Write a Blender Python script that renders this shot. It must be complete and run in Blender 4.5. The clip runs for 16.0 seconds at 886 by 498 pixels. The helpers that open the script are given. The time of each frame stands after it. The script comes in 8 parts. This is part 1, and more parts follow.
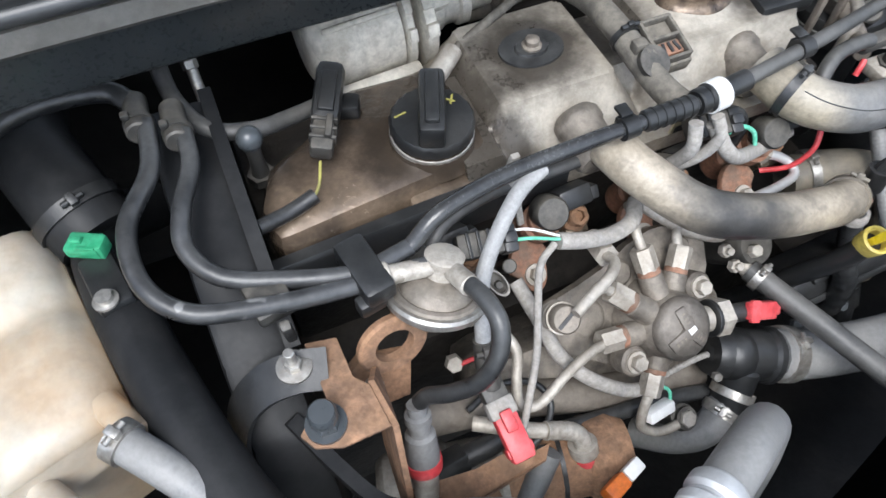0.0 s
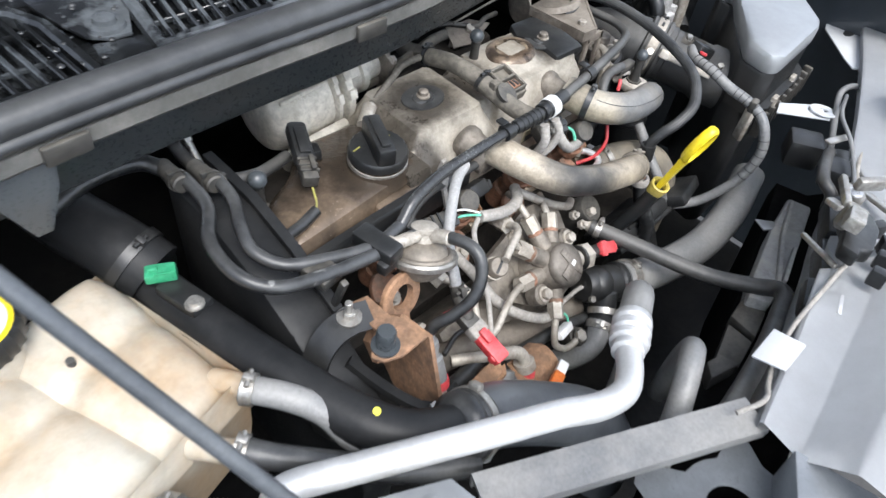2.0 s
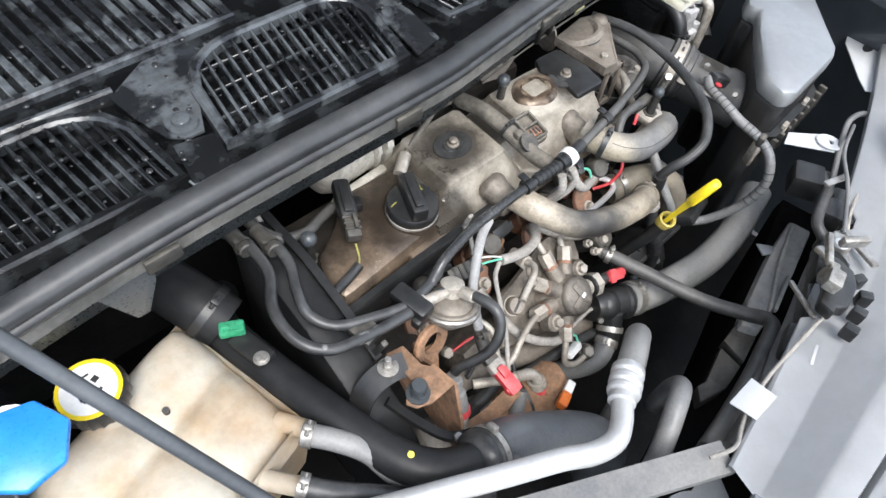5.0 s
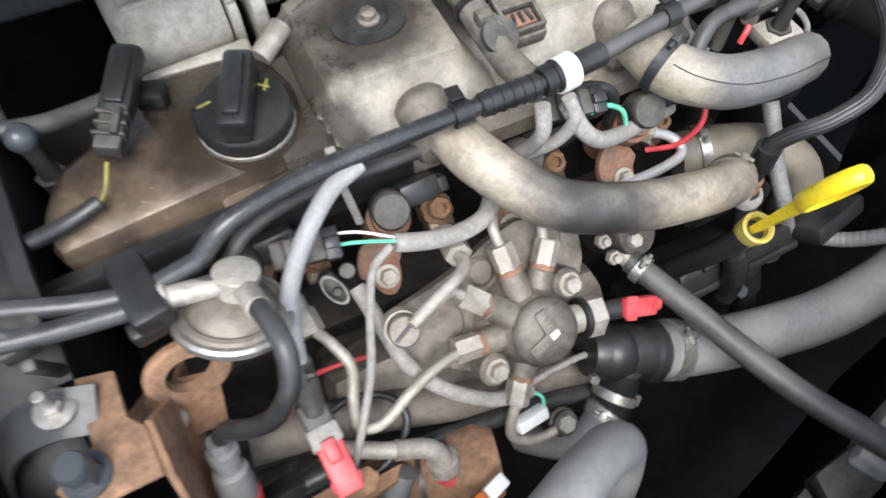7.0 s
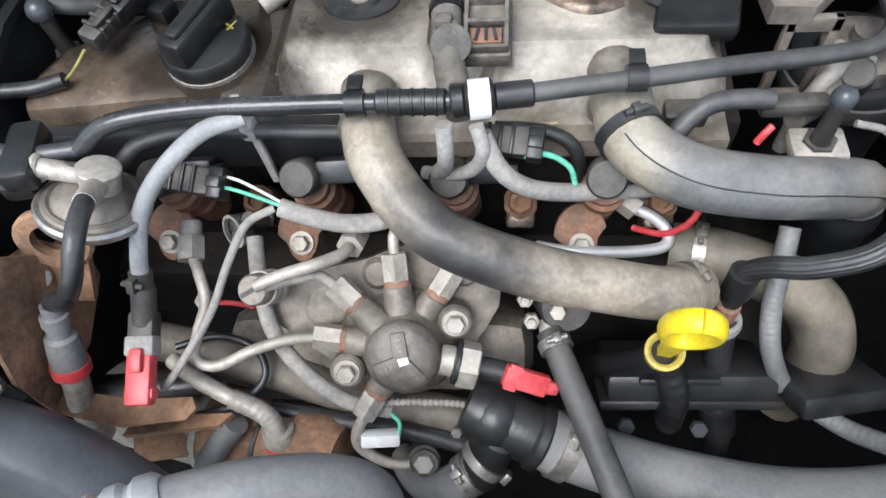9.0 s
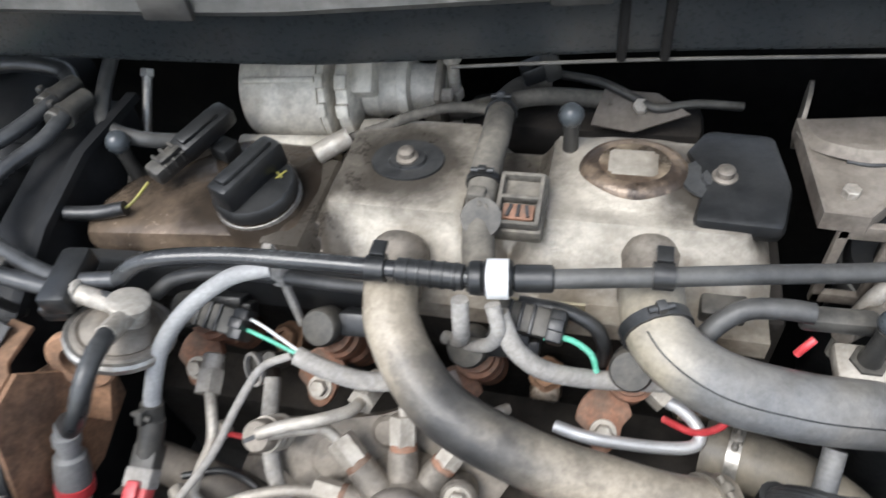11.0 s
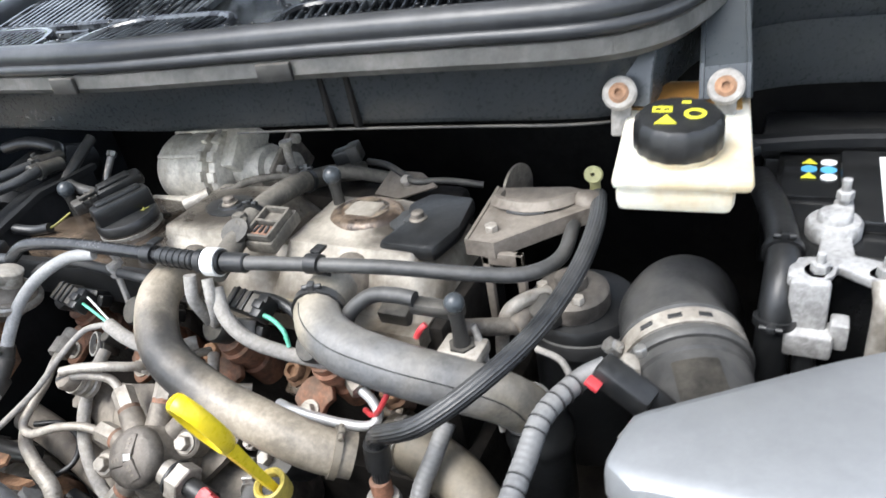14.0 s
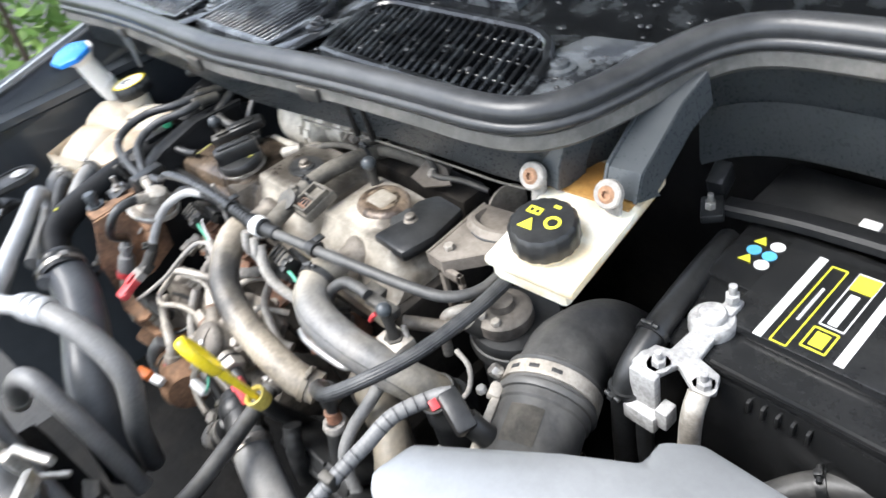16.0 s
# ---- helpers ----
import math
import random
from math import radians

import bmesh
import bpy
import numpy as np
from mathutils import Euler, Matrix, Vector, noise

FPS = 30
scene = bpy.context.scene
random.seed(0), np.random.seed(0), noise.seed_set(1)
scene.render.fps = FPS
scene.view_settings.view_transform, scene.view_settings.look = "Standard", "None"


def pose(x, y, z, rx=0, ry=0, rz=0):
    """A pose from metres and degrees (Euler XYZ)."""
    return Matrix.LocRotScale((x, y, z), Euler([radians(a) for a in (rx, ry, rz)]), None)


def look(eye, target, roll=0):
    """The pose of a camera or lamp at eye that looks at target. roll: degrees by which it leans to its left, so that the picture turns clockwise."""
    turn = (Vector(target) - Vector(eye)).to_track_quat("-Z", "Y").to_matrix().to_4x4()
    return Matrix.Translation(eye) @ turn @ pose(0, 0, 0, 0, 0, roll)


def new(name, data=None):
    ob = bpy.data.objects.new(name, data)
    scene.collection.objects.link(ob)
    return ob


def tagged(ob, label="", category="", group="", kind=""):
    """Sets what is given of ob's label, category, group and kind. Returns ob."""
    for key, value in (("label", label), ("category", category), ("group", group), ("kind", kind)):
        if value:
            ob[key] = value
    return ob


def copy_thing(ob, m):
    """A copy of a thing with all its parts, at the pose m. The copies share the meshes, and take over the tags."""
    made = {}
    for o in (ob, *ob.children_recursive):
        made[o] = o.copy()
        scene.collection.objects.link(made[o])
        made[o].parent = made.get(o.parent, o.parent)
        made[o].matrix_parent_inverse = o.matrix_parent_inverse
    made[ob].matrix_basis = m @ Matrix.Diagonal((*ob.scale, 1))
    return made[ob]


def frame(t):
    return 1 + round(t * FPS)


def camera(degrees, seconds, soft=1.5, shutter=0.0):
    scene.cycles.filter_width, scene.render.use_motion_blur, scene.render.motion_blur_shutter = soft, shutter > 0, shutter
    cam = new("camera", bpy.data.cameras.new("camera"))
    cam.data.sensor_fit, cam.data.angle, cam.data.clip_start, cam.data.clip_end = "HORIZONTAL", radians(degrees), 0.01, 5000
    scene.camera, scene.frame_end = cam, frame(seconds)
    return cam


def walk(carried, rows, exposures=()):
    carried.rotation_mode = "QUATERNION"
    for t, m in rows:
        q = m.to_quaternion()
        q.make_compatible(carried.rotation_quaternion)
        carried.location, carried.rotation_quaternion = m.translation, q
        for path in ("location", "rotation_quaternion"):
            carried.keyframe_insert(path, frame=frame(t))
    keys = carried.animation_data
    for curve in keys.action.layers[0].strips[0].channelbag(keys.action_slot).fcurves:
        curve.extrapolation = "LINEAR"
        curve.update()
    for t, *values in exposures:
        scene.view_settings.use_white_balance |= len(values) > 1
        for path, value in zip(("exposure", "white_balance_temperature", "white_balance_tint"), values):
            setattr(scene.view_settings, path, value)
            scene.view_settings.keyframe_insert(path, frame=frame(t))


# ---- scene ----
cam = camera(66.0, 16.0, soft=1.5, shutter=0.35)
PATH = [
    (0, (-0.244, -0.379, 1.273), (0.187, 0.609, -0.412), 0.3),
    (0.5, (-0.307, -0.359, 1.278), (0.406, 0.532, -0.364), 7.7),
    (1, (-0.376, -0.361, 1.3), (0.622, 0.373, -0.271), 13.3),
    (1.5, (-0.423, -0.407, 1.318), (0.631, 0.361, -0.199), 11.7),
    (2, (-0.492, -0.469, 1.363), (0.561, 0.391, -0.105), 9.1),
    (2.5, (-0.525, -0.519, 1.452), (0.435, 0.325, -0.086), 6.9),
    (3, (-0.516, -0.508, 1.533), (0.364, 0.248, -0.096), 6.6),
    (3.5, (-0.5, -0.483, 1.576), (0.361, 0.29, -0.055), 7.1),
    (3.7, (-0.496, -0.47, 1.589), (0.392, 0.291, -0.034), 8.7),
    (5.8, (-0.409, -0.378, 1.445), (0.455, 0.382, -0.192), 8.6),
    (6, (-0.364, -0.367, 1.414), (0.441, 0.357, -0.267), 8.1),
    (6.5, (-0.26, -0.373, 1.313), (0.377, 0.436, -0.402), 2.0),
    (7, (-0.123, -0.374, 1.237), (0.321, 0.513, -0.5), 1.1),
    (7.5, (-0.057, -0.36, 1.183), (0.31, 0.561, -0.554), 0.6),
    (8, (0.008, -0.377, 1.165), (0.082, 0.612, -0.571), -9.1),
    (8.5, (0.096, -0.424, 1.211), (-0.074, 0.626, -0.483), -12.1),
    (8.7, (0.113, -0.421, 1.21), (-0.086, 0.614, -0.49), -10.8),
    (10.8, (0.125, -0.357, 1.264), (-0.257, 0.763, -0.348), -11.4),
    (11, (0.155, -0.367, 1.227), (-0.317, 0.876, -0.267), -9.9),
    (11.5, (0.201, -0.384, 1.152), (-0.312, 1.14, -0.037), -10.0),
    (12, (0.209, -0.425, 1.12), (-0.187, 1.199, 0.021), -6.7),
    (12.5, (0.244, -0.449, 1.118), (-0.098, 1.21, 0.055), -6.6),
    (13, (0.348, -0.464, 1.114), (-0.149, 1.181, 0.091), -8.1),
    (13.5, (0.468, -0.465, 1.135), (-0.311, 1.09, 0.148), -9.9),
    (14, (0.527, -0.454, 1.181), (-0.373, 1.006, 0.153), -11.3),
    (14.5, (0.571, -0.373, 1.25), (-0.308, 1.012, 0.106), -11.1),
    (15, (0.609, -0.297, 1.258), (-0.203, 0.98, -0.049), -11.2),
    (15.5, (0.67, -0.279, 1.273), (-0.407, 0.798, -0.023), -17.0),
    (16, (0.773, -0.303, 1.336), (-0.56, 0.515, 0.089), -16.2),
]
walk(cam, [(t, look(eye, target, roll)) for t, eye, target, roll in PATH],
     [(0.0, 1.46, 6230, 10), (0.5, 1.62, 6230, 10), (1.0, 1.74, 6230, 10), (1.5, 1.75, 6310, 10), (2.5, 1.50, 6480, 10), (3.5, 1.55, 6500, 10), (6.0, 1.55, 6520, 10), (7.0, 1.50, 6420, 10), (8.0, 1.19, 6270, 10), (8.5, 1.36, 6220, 10), (11.0, 1.38, 6390, 10), (12.0, 1.55, 6420, 10), (13.0, 1.55, 6400, 10), (13.5, 1.73, 6430, 10), (14.0, 1.76, 6440, 10), (14.5, 1.72, 6500, 10), (15.0, 1.66, 6500, 10), (15.5, 1.80, 6500, 10), (16.0, 2.02, 6500, 10)])

# ---------------------------------------------------------------- light: bright overcast sky
scene.view_settings.exposure = 1.5
world = bpy.data.worlds.new("sky")
scene.world = world
world.use_nodes = True
wn, wl = world.node_tree.nodes, world.node_tree.links
sky = wn.new("ShaderNodeTexSky")
sky.sky_type, sky.sun_disc = "NISHITA", False
sky.sun_elevation, sky.sun_rotation = radians(58), radians(200)
sky.air_density, sky.dust_density, sky.ozone_density = 1.0, 1.0, 1.0
grey = wn.new("ShaderNodeHueSaturation")
grey.inputs["Saturation"].default_value = 0.5
wl.new(sky.outputs[0], grey.inputs["Color"])
wl.new(grey.outputs[0], wn["Background"].inputs["Color"])
wn["Background"].inputs["Strength"].default_value = 0.15
sun = new("sun", bpy.data.lights.new("sun", "SUN"))
sun.data.energy, sun.data.angle, sun.data.color = 1.5, radians(35), (1.0, 0.985, 0.96)
sun.matrix_world = look((-0.34, -0.66, 1.25), (0, 0, 0))

# ---------------------------------------------------------------- materials
def surface(name, base, second, rough=0.5, metal=0.0, big=9.0, fine=160.0, blend=(0.42, 0.62), bump=0.15, grain=0.25,
            dust=None, dust_amount=0.0, rough_var=0.12, coat=0.0, sss=0.0, speck=None, stain=0.35, ends=None, oil=(), shine=0.5):
    """A worn surface: two tones in large patches, fine grain in tone and relief, and dust that settles on upper sides."""
    m = bpy.data.materials.new(name)
    m.use_nodes = True
    n, l = m.node_tree.nodes, m.node_tree.links
    b = n["Principled BSDF"]
    co = n.new("ShaderNodeTexCoord")

    def noise_tex(scale, detail, rough_=0.55):
        t = n.new("ShaderNodeTexNoise")
        t.inputs["Scale"].default_value, t.inputs["Detail"].default_value, t.inputs["Roughness"].default_value = scale, detail, rough_
        l.new(co.outputs["Object"], t.inputs["Vector"])
        return t.outputs["Fac"]

    def ramp(src, lo, hi):
        r = n.new("ShaderNodeMapRange")
        r.interpolation_type = "SMOOTHSTEP"
        r.inputs["From Min"].default_value, r.inputs["From Max"].default_value = lo, hi
        l.new(src, r.inputs["Value"])
        return r.outputs["Result"]

    def mix(fac, a, c, mode="MIX"):
        x = n.new("ShaderNodeMix")
        x.data_type, x.blend_type = "RGBA", mode
        for value, socket in ((fac, x.inputs[0]), (a, x.inputs[6]), (c, x.inputs[7])):
            if isinstance(value, bpy.types.NodeSocket):
                l.new(value, socket)
            else:
                socket.default_value = (*value, 1.0) if isinstance(value, tuple) else value
        return x.outputs[2]

    def times(a, c, op="MULTIPLY"):
        x = n.new("ShaderNodeMath")
        x.operation = op
        x.use_clamp = True
        for value, socket in ((a, x.inputs[0]), (c, x.inputs[1])):
            if isinstance(value, bpy.types.NodeSocket):
                l.new(value, socket)
            else:
                socket.default_value = value
        return x.outputs[0]

    small, large = noise_tex(fine, 6.0, 0.65), noise_tex(big, 5.0, 0.6)
    patches = ramp(large, *blend)
    if ends:
        along = n.new("ShaderNodeSeparateXYZ")
        l.new(co.outputs["Object"], along.inputs[0])
        caked = times(ramp(along.outputs["X"], ends[1], ends[0]), ramp(along.outputs["X"], ends[2], ends[3]), "ADD")
        patches = times(times(patches, 0.35), times(caked, times(ramp(large, 0.2, 0.6), 0.9)), "ADD")
    colour = mix(patches, base, second)
    colour = mix(grain, colour, mix(ramp(small, 0.3, 0.7), (0.25, 0.25, 0.25), (1.0, 1.0, 1.0)), "MULTIPLY")
    if stain:
        colour = mix(stain, colour, mix(ramp(noise_tex(big * 5.5, 8.0, 0.68), 0.36, 0.62), (0.28, 0.27, 0.25), (1.0, 1.0, 1.0)), "MULTIPLY")
    roughness = times(times(ramp(small, 0.25, 0.75), rough_var), rough - rough_var / 2, "ADD")
    if speck:
        colour = mix(ramp(noise_tex(fine * 0.5, 2.0), 0.66, 0.72), colour, speck)
    if dust:
        up = n.new("ShaderNodeNewGeometry")
        parts = n.new("ShaderNodeSeparateXYZ")
        l.new(up.outputs["Normal"], parts.inputs[0])
        settled = times(ramp(parts.outputs["Z"], -0.2, 0.95), ramp(noise_tex(big * 2.2, 8.0, 0.72), 0.25, 0.75))
        settled = times(settled, dust_amount)
        colour = mix(settled, colour, dust)
        roughness = times(roughness, times(settled, 0.35), "ADD")
    for ox, oy, oz, near, far in oil:
        away = n.new("ShaderNodeVectorMath")
        away.operation = "DISTANCE"
        away.inputs[1].default_value = (ox, oy, oz)
        l.new(co.outputs["Object"], away.inputs[0])
        ragged = n.new("ShaderNodeMath")
        ragged.operation = "MULTIPLY_ADD"
        ragged.inputs[1].default_value = -1.4 * (far - near)
        l.new(noise_tex(big * 3.0, 6.0, 0.65), ragged.inputs[0])
        l.new(away.outputs["Value"], ragged.inputs[2])
        soaked = times(ramp(ragged.outputs[0], far - 0.7 * (far - near), near - 0.7 * (far - near)), 0.85)
        colour = mix(soaked, colour, (0.035, 0.028, 0.022))
        roughness = times(roughness, times(soaked, 0.12), "SUBTRACT")
    l.new(colour, b.inputs["Base Color"])
    l.new(roughness, b.inputs["Roughness"])
    b.inputs["Metallic"].default_value = metal
    b.inputs["Specular IOR Level"].default_value = shine
    b.inputs["Coat Weight"].default_value = coat
    b.inputs["Subsurface Weight"].default_value = sss
    if sss:
        b.inputs["Subsurface Radius"].default_value = (0.012, 0.009, 0.006)
    if bump:
        k = n.new("ShaderNodeBump")
        k.inputs["Strength"].default_value, k.inputs["Distance"].default_value = bump, 0.0015
        l.new(small, k.inputs["Height"])
        dents = n.new("ShaderNodeBump")
        dents.inputs["Strength"].default_value, dents.inputs["Distance"].default_value = min(0.5, bump * 1.2), 0.006
        l.new(noise_tex(38.0, 4.0, 0.5), dents.inputs["Height"])
        l.new(dents.outputs[0], k.inputs["Normal"])
        l.new(k.outputs[0], b.inputs["Normal"])
    return m


TAN = (0.29, 0.262, 0.215)
GREY = (0.20, 0.20, 0.19)
CAST_BROWN = surface("oily_brown_casting", (0.23, 0.175, 0.12), (0.035, 0.031, 0.027), 0.28, 0.3, 11, 200, blend=(0.40, 0.60), dust=TAN, dust_amount=0.10, bump=0.3)
CAST_OILY = surface("dusty_cast_aluminium_with_oil_stains", (0.56, 0.51, 0.43), (0.28, 0.23, 0.172), 0.38, 0.4, 12, 240, blend=(0.46, 0.72), stain=0.35, dust=(0.55, 0.5, 0.41), dust_amount=0.35, bump=0.3,
                    oil=((-0.01, 0.02, 0.09, 0.030, 0.062), (0.216, 0.02, 0.09, 0.03, 0.06), (0.07, 0.035, 0.075, 0.02, 0.05), (-0.09, 0.01, 0.07, 0.03, 0.07), (0.005, -0.075, 0.06, 0.012, 0.036), (0.155, -0.06, 0.06, 0.010, 0.034), (-0.080, -0.055, 0.050, 0.030, 0.055)))
DECK = surface("oil_burnt_deck", (0.25, 0.185, 0.130), (0.085, 0.066, 0.052), 0.22, 0.3, 9, 220, blend=(0.42, 0.66), stain=0.25, dust=TAN, dust_amount=0.08, bump=0.25,
               oil=((-0.118, -0.015, 0.085, 0.045, 0.080), (-0.20, 0.045, 0.07, 0.04, 0.10), (-0.05, 0.03, 0.07, 0.03, 0.09), (-0.262, 0.0, 0.06, 0.02, 0.06)))
CAST_PALE = surface("pale_cast_aluminium", (0.70, 0.66, 0.57), (0.50, 0.46, 0.38), 0.55, 0.2, 18, 240, dust=TAN, dust_amount=0.3, bump=0.35)
# Grime and dust over a base darkened to carry the bay's deep shade.
BLOCK = surface("grimy_block_with_shade", (0.026, 0.023, 0.020), (0.009, 0.0085, 0.008), 0.65, 0.1, 16, 150, dust=(0.11, 0.09, 0.07), dust_amount=0.30, bump=0.5, shine=0.3)
# Near black, with little gloss: the deep bay's shade is put into the colour.
DEEP = surface("bay_shade_black", (0.010, 0.010, 0.010), (0.016, 0.015, 0.014), 0.85, 0, 12, 200, bump=0.3, shine=0.12)
PLASTIC = surface("black_plastic", (0.011, 0.012, 0.013), (0.018, 0.018, 0.018), 0.36, 0, 12, 300, dust=GREY, dust_amount=0.12, bump=0.12)
PLASTIC_DUSTY = surface("dusty_black_plastic", (0.022, 0.022, 0.021), (0.05, 0.048, 0.044), 0.48, 0, 14, 260, dust=TAN, dust_amount=0.45, bump=0.2)
PLASTIC_GREY = surface("dark_grey_plastic", (0.042, 0.049, 0.054), (0.060, 0.067, 0.073), 0.30, 0, 5, 300, dust=GREY, dust_amount=0.12, bump=0.03, stain=0.03, grain=0.04)
RUBBER = surface("black_rubber", (0.013, 0.0138, 0.015), (0.027, 0.028, 0.030), 0.31, 0, 15, 280, dust=GREY, dust_amount=0.3, bump=0.15)
RUBBER_WORN = surface("worn_dull_rubber", (0.036, 0.0365, 0.037), (0.068, 0.068, 0.066), 0.42, 0, 10, 260, dust=(0.22, 0.21, 0.19), dust_amount=0.35, bump=0.18)
RUBBER_GREY = surface("weathered_grey_rubber", (0.150, 0.155, 0.159), (0.250, 0.251, 0.246), 0.40, 0, 7, 280, grain=0.35, blend=(0.35, 0.75), stain=0.14, dust=(0.34, 0.32, 0.29), dust_amount=0.4, bump=0.18)
RUBBER_TAN = surface("dust_caked_rubber_hose", (0.075, 0.069, 0.061), (0.27, 0.225, 0.16), 0.45, 0, 9, 260, grain=0.35, blend=(0.42, 0.72), stain=0.16, dust=(0.45, 0.40, 0.31), dust_amount=0.42, bump=0.2)
RUBBER_PALE = surface("pale_weathered_rubber_hose", (0.150, 0.154, 0.157), (0.36, 0.315, 0.235), 0.40, 0, 11, 280, grain=0.35, blend=(0.42, 0.66), stain=0.38, dust=(0.36, 0.34, 0.31), dust_amount=0.36, bump=0.18, ends=(0.0, 0.035, 0.125, 0.185))
RUBBER_CAKED = surface("rubber_hose_caked_with_dust_at_its_ends", (0.036, 0.036, 0.036), (0.42, 0.362, 0.28), 0.40, 0, 14, 260, grain=0.35, blend=(0.42, 0.66), stain=0.42, dust=(0.40, 0.36, 0.30), dust_amount=0.12, bump=0.2, ends=(0.0, 0.055, 0.070, 0.165))
# Dark rubber whose blue-grey tone is the sky's sheen put into the base colour.
RUBBER_SKY = surface("dark_rubber_sky_tint", (0.060, 0.067, 0.077), (0.095, 0.104, 0.116), 0.33, 0, 8, 280, dust=GREY, dust_amount=0.2, bump=0.10, stain=0.15)
SEAL = surface("rubber_seal", (0.024, 0.026, 0.029), (0.042, 0.044, 0.047), 0.34, 0, 8, 260, dust=GREY, dust_amount=0.2, bump=0.08)
FLANGE = surface("dusty_seal_flange", (0.18, 0.18, 0.172), (0.27, 0.262, 0.245), 0.6, 0, 14, 200, dust=TAN, dust_amount=0.5, bump=0.2)
PRESSED = surface("dusty_pressed_steel", (0.235, 0.205, 0.172), (0.13, 0.108, 0.088), 0.6, 0.15, 18, 240, dust=TAN, dust_amount=0.35, bump=0.25)
RUST = surface("rusty_steel", (0.41, 0.235, 0.140), (0.22, 0.135, 0.088), 0.85, 0.1, 26, 260, bump=0.6, grain=0.45, dust=(0.35, 0.2, 0.1), dust_amount=0.3)
RUST_RED = surface("red_rusted_injector", (0.37, 0.175, 0.105), (0.21, 0.115, 0.075), 0.8, 0.1, 40, 260, bump=0.5, grain=0.4, dust=TAN, dust_amount=0.35)
STEEL = surface("dulled_zinc_steel", (0.56, 0.545, 0.51), (0.36, 0.34, 0.31), 0.36, 0.75, 30, 300, dust=TAN, dust_amount=0.35, bump=0.2)
STEEL_DUSTY = surface("dusty_steel_pipe", (0.50, 0.465, 0.41), (0.30, 0.27, 0.23), 0.46, 0.3, 34, 260, dust=(0.55, 0.50, 0.42), dust_amount=0.5, bump=0.25)
BRIGHT = surface("bright_aluminium_pipe", (0.68, 0.68, 0.68), (0.55, 0.55, 0.545), 0.50, 0.55, 12, 320, bump=0.12, grain=0.12, stain=0.08)
IRON = surface("dusty_pump_casting", (0.28, 0.245, 0.205), (0.12, 0.105, 0.09), 0.52, 0.4, 28, 230, dust=TAN, dust_amount=0.45, bump=0.45)
TANK = surface("aged_cream_tank_plastic", (0.53, 0.50, 0.425), (0.46, 0.34, 0.22), 0.36, 0, 7, 160, blend=(0.34, 0.66), stain=0.2, bump=0.08, grain=0.08, sss=0.25, rough_var=0.08)
FLUID = surface("yellowed_reservoir_plastic", (0.74, 0.71, 0.60), (0.62, 0.52, 0.35), 0.36, 0, 20, 200, bump=0.05, grain=0.06, sss=0.25, rough_var=0.06, stain=0.12)
AMBER = surface("brown_fluid_stain", (0.42, 0.24, 0.07), (0.30, 0.15, 0.04), 0.35, 0, 16, 200, bump=0.05, grain=0.1)
RED = surface("red_plastic", (0.62, 0.05, 0.06), (0.72, 0.10, 0.11), 0.4, 0, 40, 300, bump=0.05, grain=0.1, dust=TAN, dust_amount=0.12)
GREEN = surface("green_plastic", (0.03, 0.30, 0.14), (0.06, 0.38, 0.20), 0.4, 0, 40, 300, bump=0.05, grain=0.1)
MINT = surface("mint_green_wire", (0.12, 0.55, 0.36), (0.2, 0.62, 0.45), 0.5, 0, 40, 300, bump=0.03, grain=0.1)
ORANGE = surface("orange_plastic", (0.78, 0.20, 0.03), (0.70, 0.16, 0.03), 0.45, 0, 40, 300, bump=0.05, grain=0.1)
YELLOW = surface("yellow_plastic", (0.86, 0.66, 0.02), (0.80, 0.60, 0.03), 0.3, 0, 40, 300, bump=0.03, grain=0.06, stain=0.08)
BLUE = surface("blue_plastic", (0.02, 0.22, 0.72), (0.03, 0.27, 0.80), 0.3, 0, 30, 300, bump=0.04, grain=0.06, stain=0.08)
WHITE = surface("white_plastic", (0.80, 0.80, 0.78), (0.72, 0.72, 0.70), 0.45, 0, 30, 300, bump=0.05, grain=0.06, stain=0.08)
PRINT_YELLOW = surface("yellow_print", (0.74, 0.70, 0.05), (0.66, 0.62, 0.05), 0.5, 0, 60, 300, bump=0.0, grain=0.1, stain=0.08)
PRINT_BLUE = surface("blue_print", (0.10, 0.42, 0.72), (0.12, 0.46, 0.75), 0.4, 0, 60, 300, bump=0.0, grain=0.05, stain=0.08)
PRINT_DARK = surface("dark_print", (0.03, 0.03, 0.03), (0.05, 0.05, 0.05), 0.5, 0, 60, 300, bump=0.0, grain=0.05)
PAINT = surface("dark_slate_car_paint", (0.045, 0.053, 0.062), (0.055, 0.063, 0.072), 0.36, 0.2, 10, 500, bump=0.02, grain=0.1, coat=0.6, stain=0.08)
GLOSS = surface("glossy_black_line", (0.022, 0.023, 0.025), (0.035, 0.036, 0.038), 0.20, 0, 12, 280, bump=0.06, dust=GREY, dust_amount=0.2)
IRON_DARK = surface("dark_dusty_casting", (0.19, 0.168, 0.146), (0.085, 0.076, 0.067), 0.5, 0.3, 28, 230, dust=TAN, dust_amount=0.35, bump=0.45)
RADIATOR = surface("dusty_grey_radiator_plastic", (0.30, 0.305, 0.30), (0.44, 0.43, 0.40), 0.6, 0, 12, 220, dust=(0.46, 0.43, 0.38), dust_amount=0.5, bump=0.15)
PLASTIC_MATT = surface("dull_black_plastic", (0.012, 0.0128, 0.0138), (0.020, 0.0205, 0.021), 0.46, 0, 16, 260, dust=(0.14, 0.138, 0.135), dust_amount=0.04, bump=0.08, stain=0.1, shine=0.2)
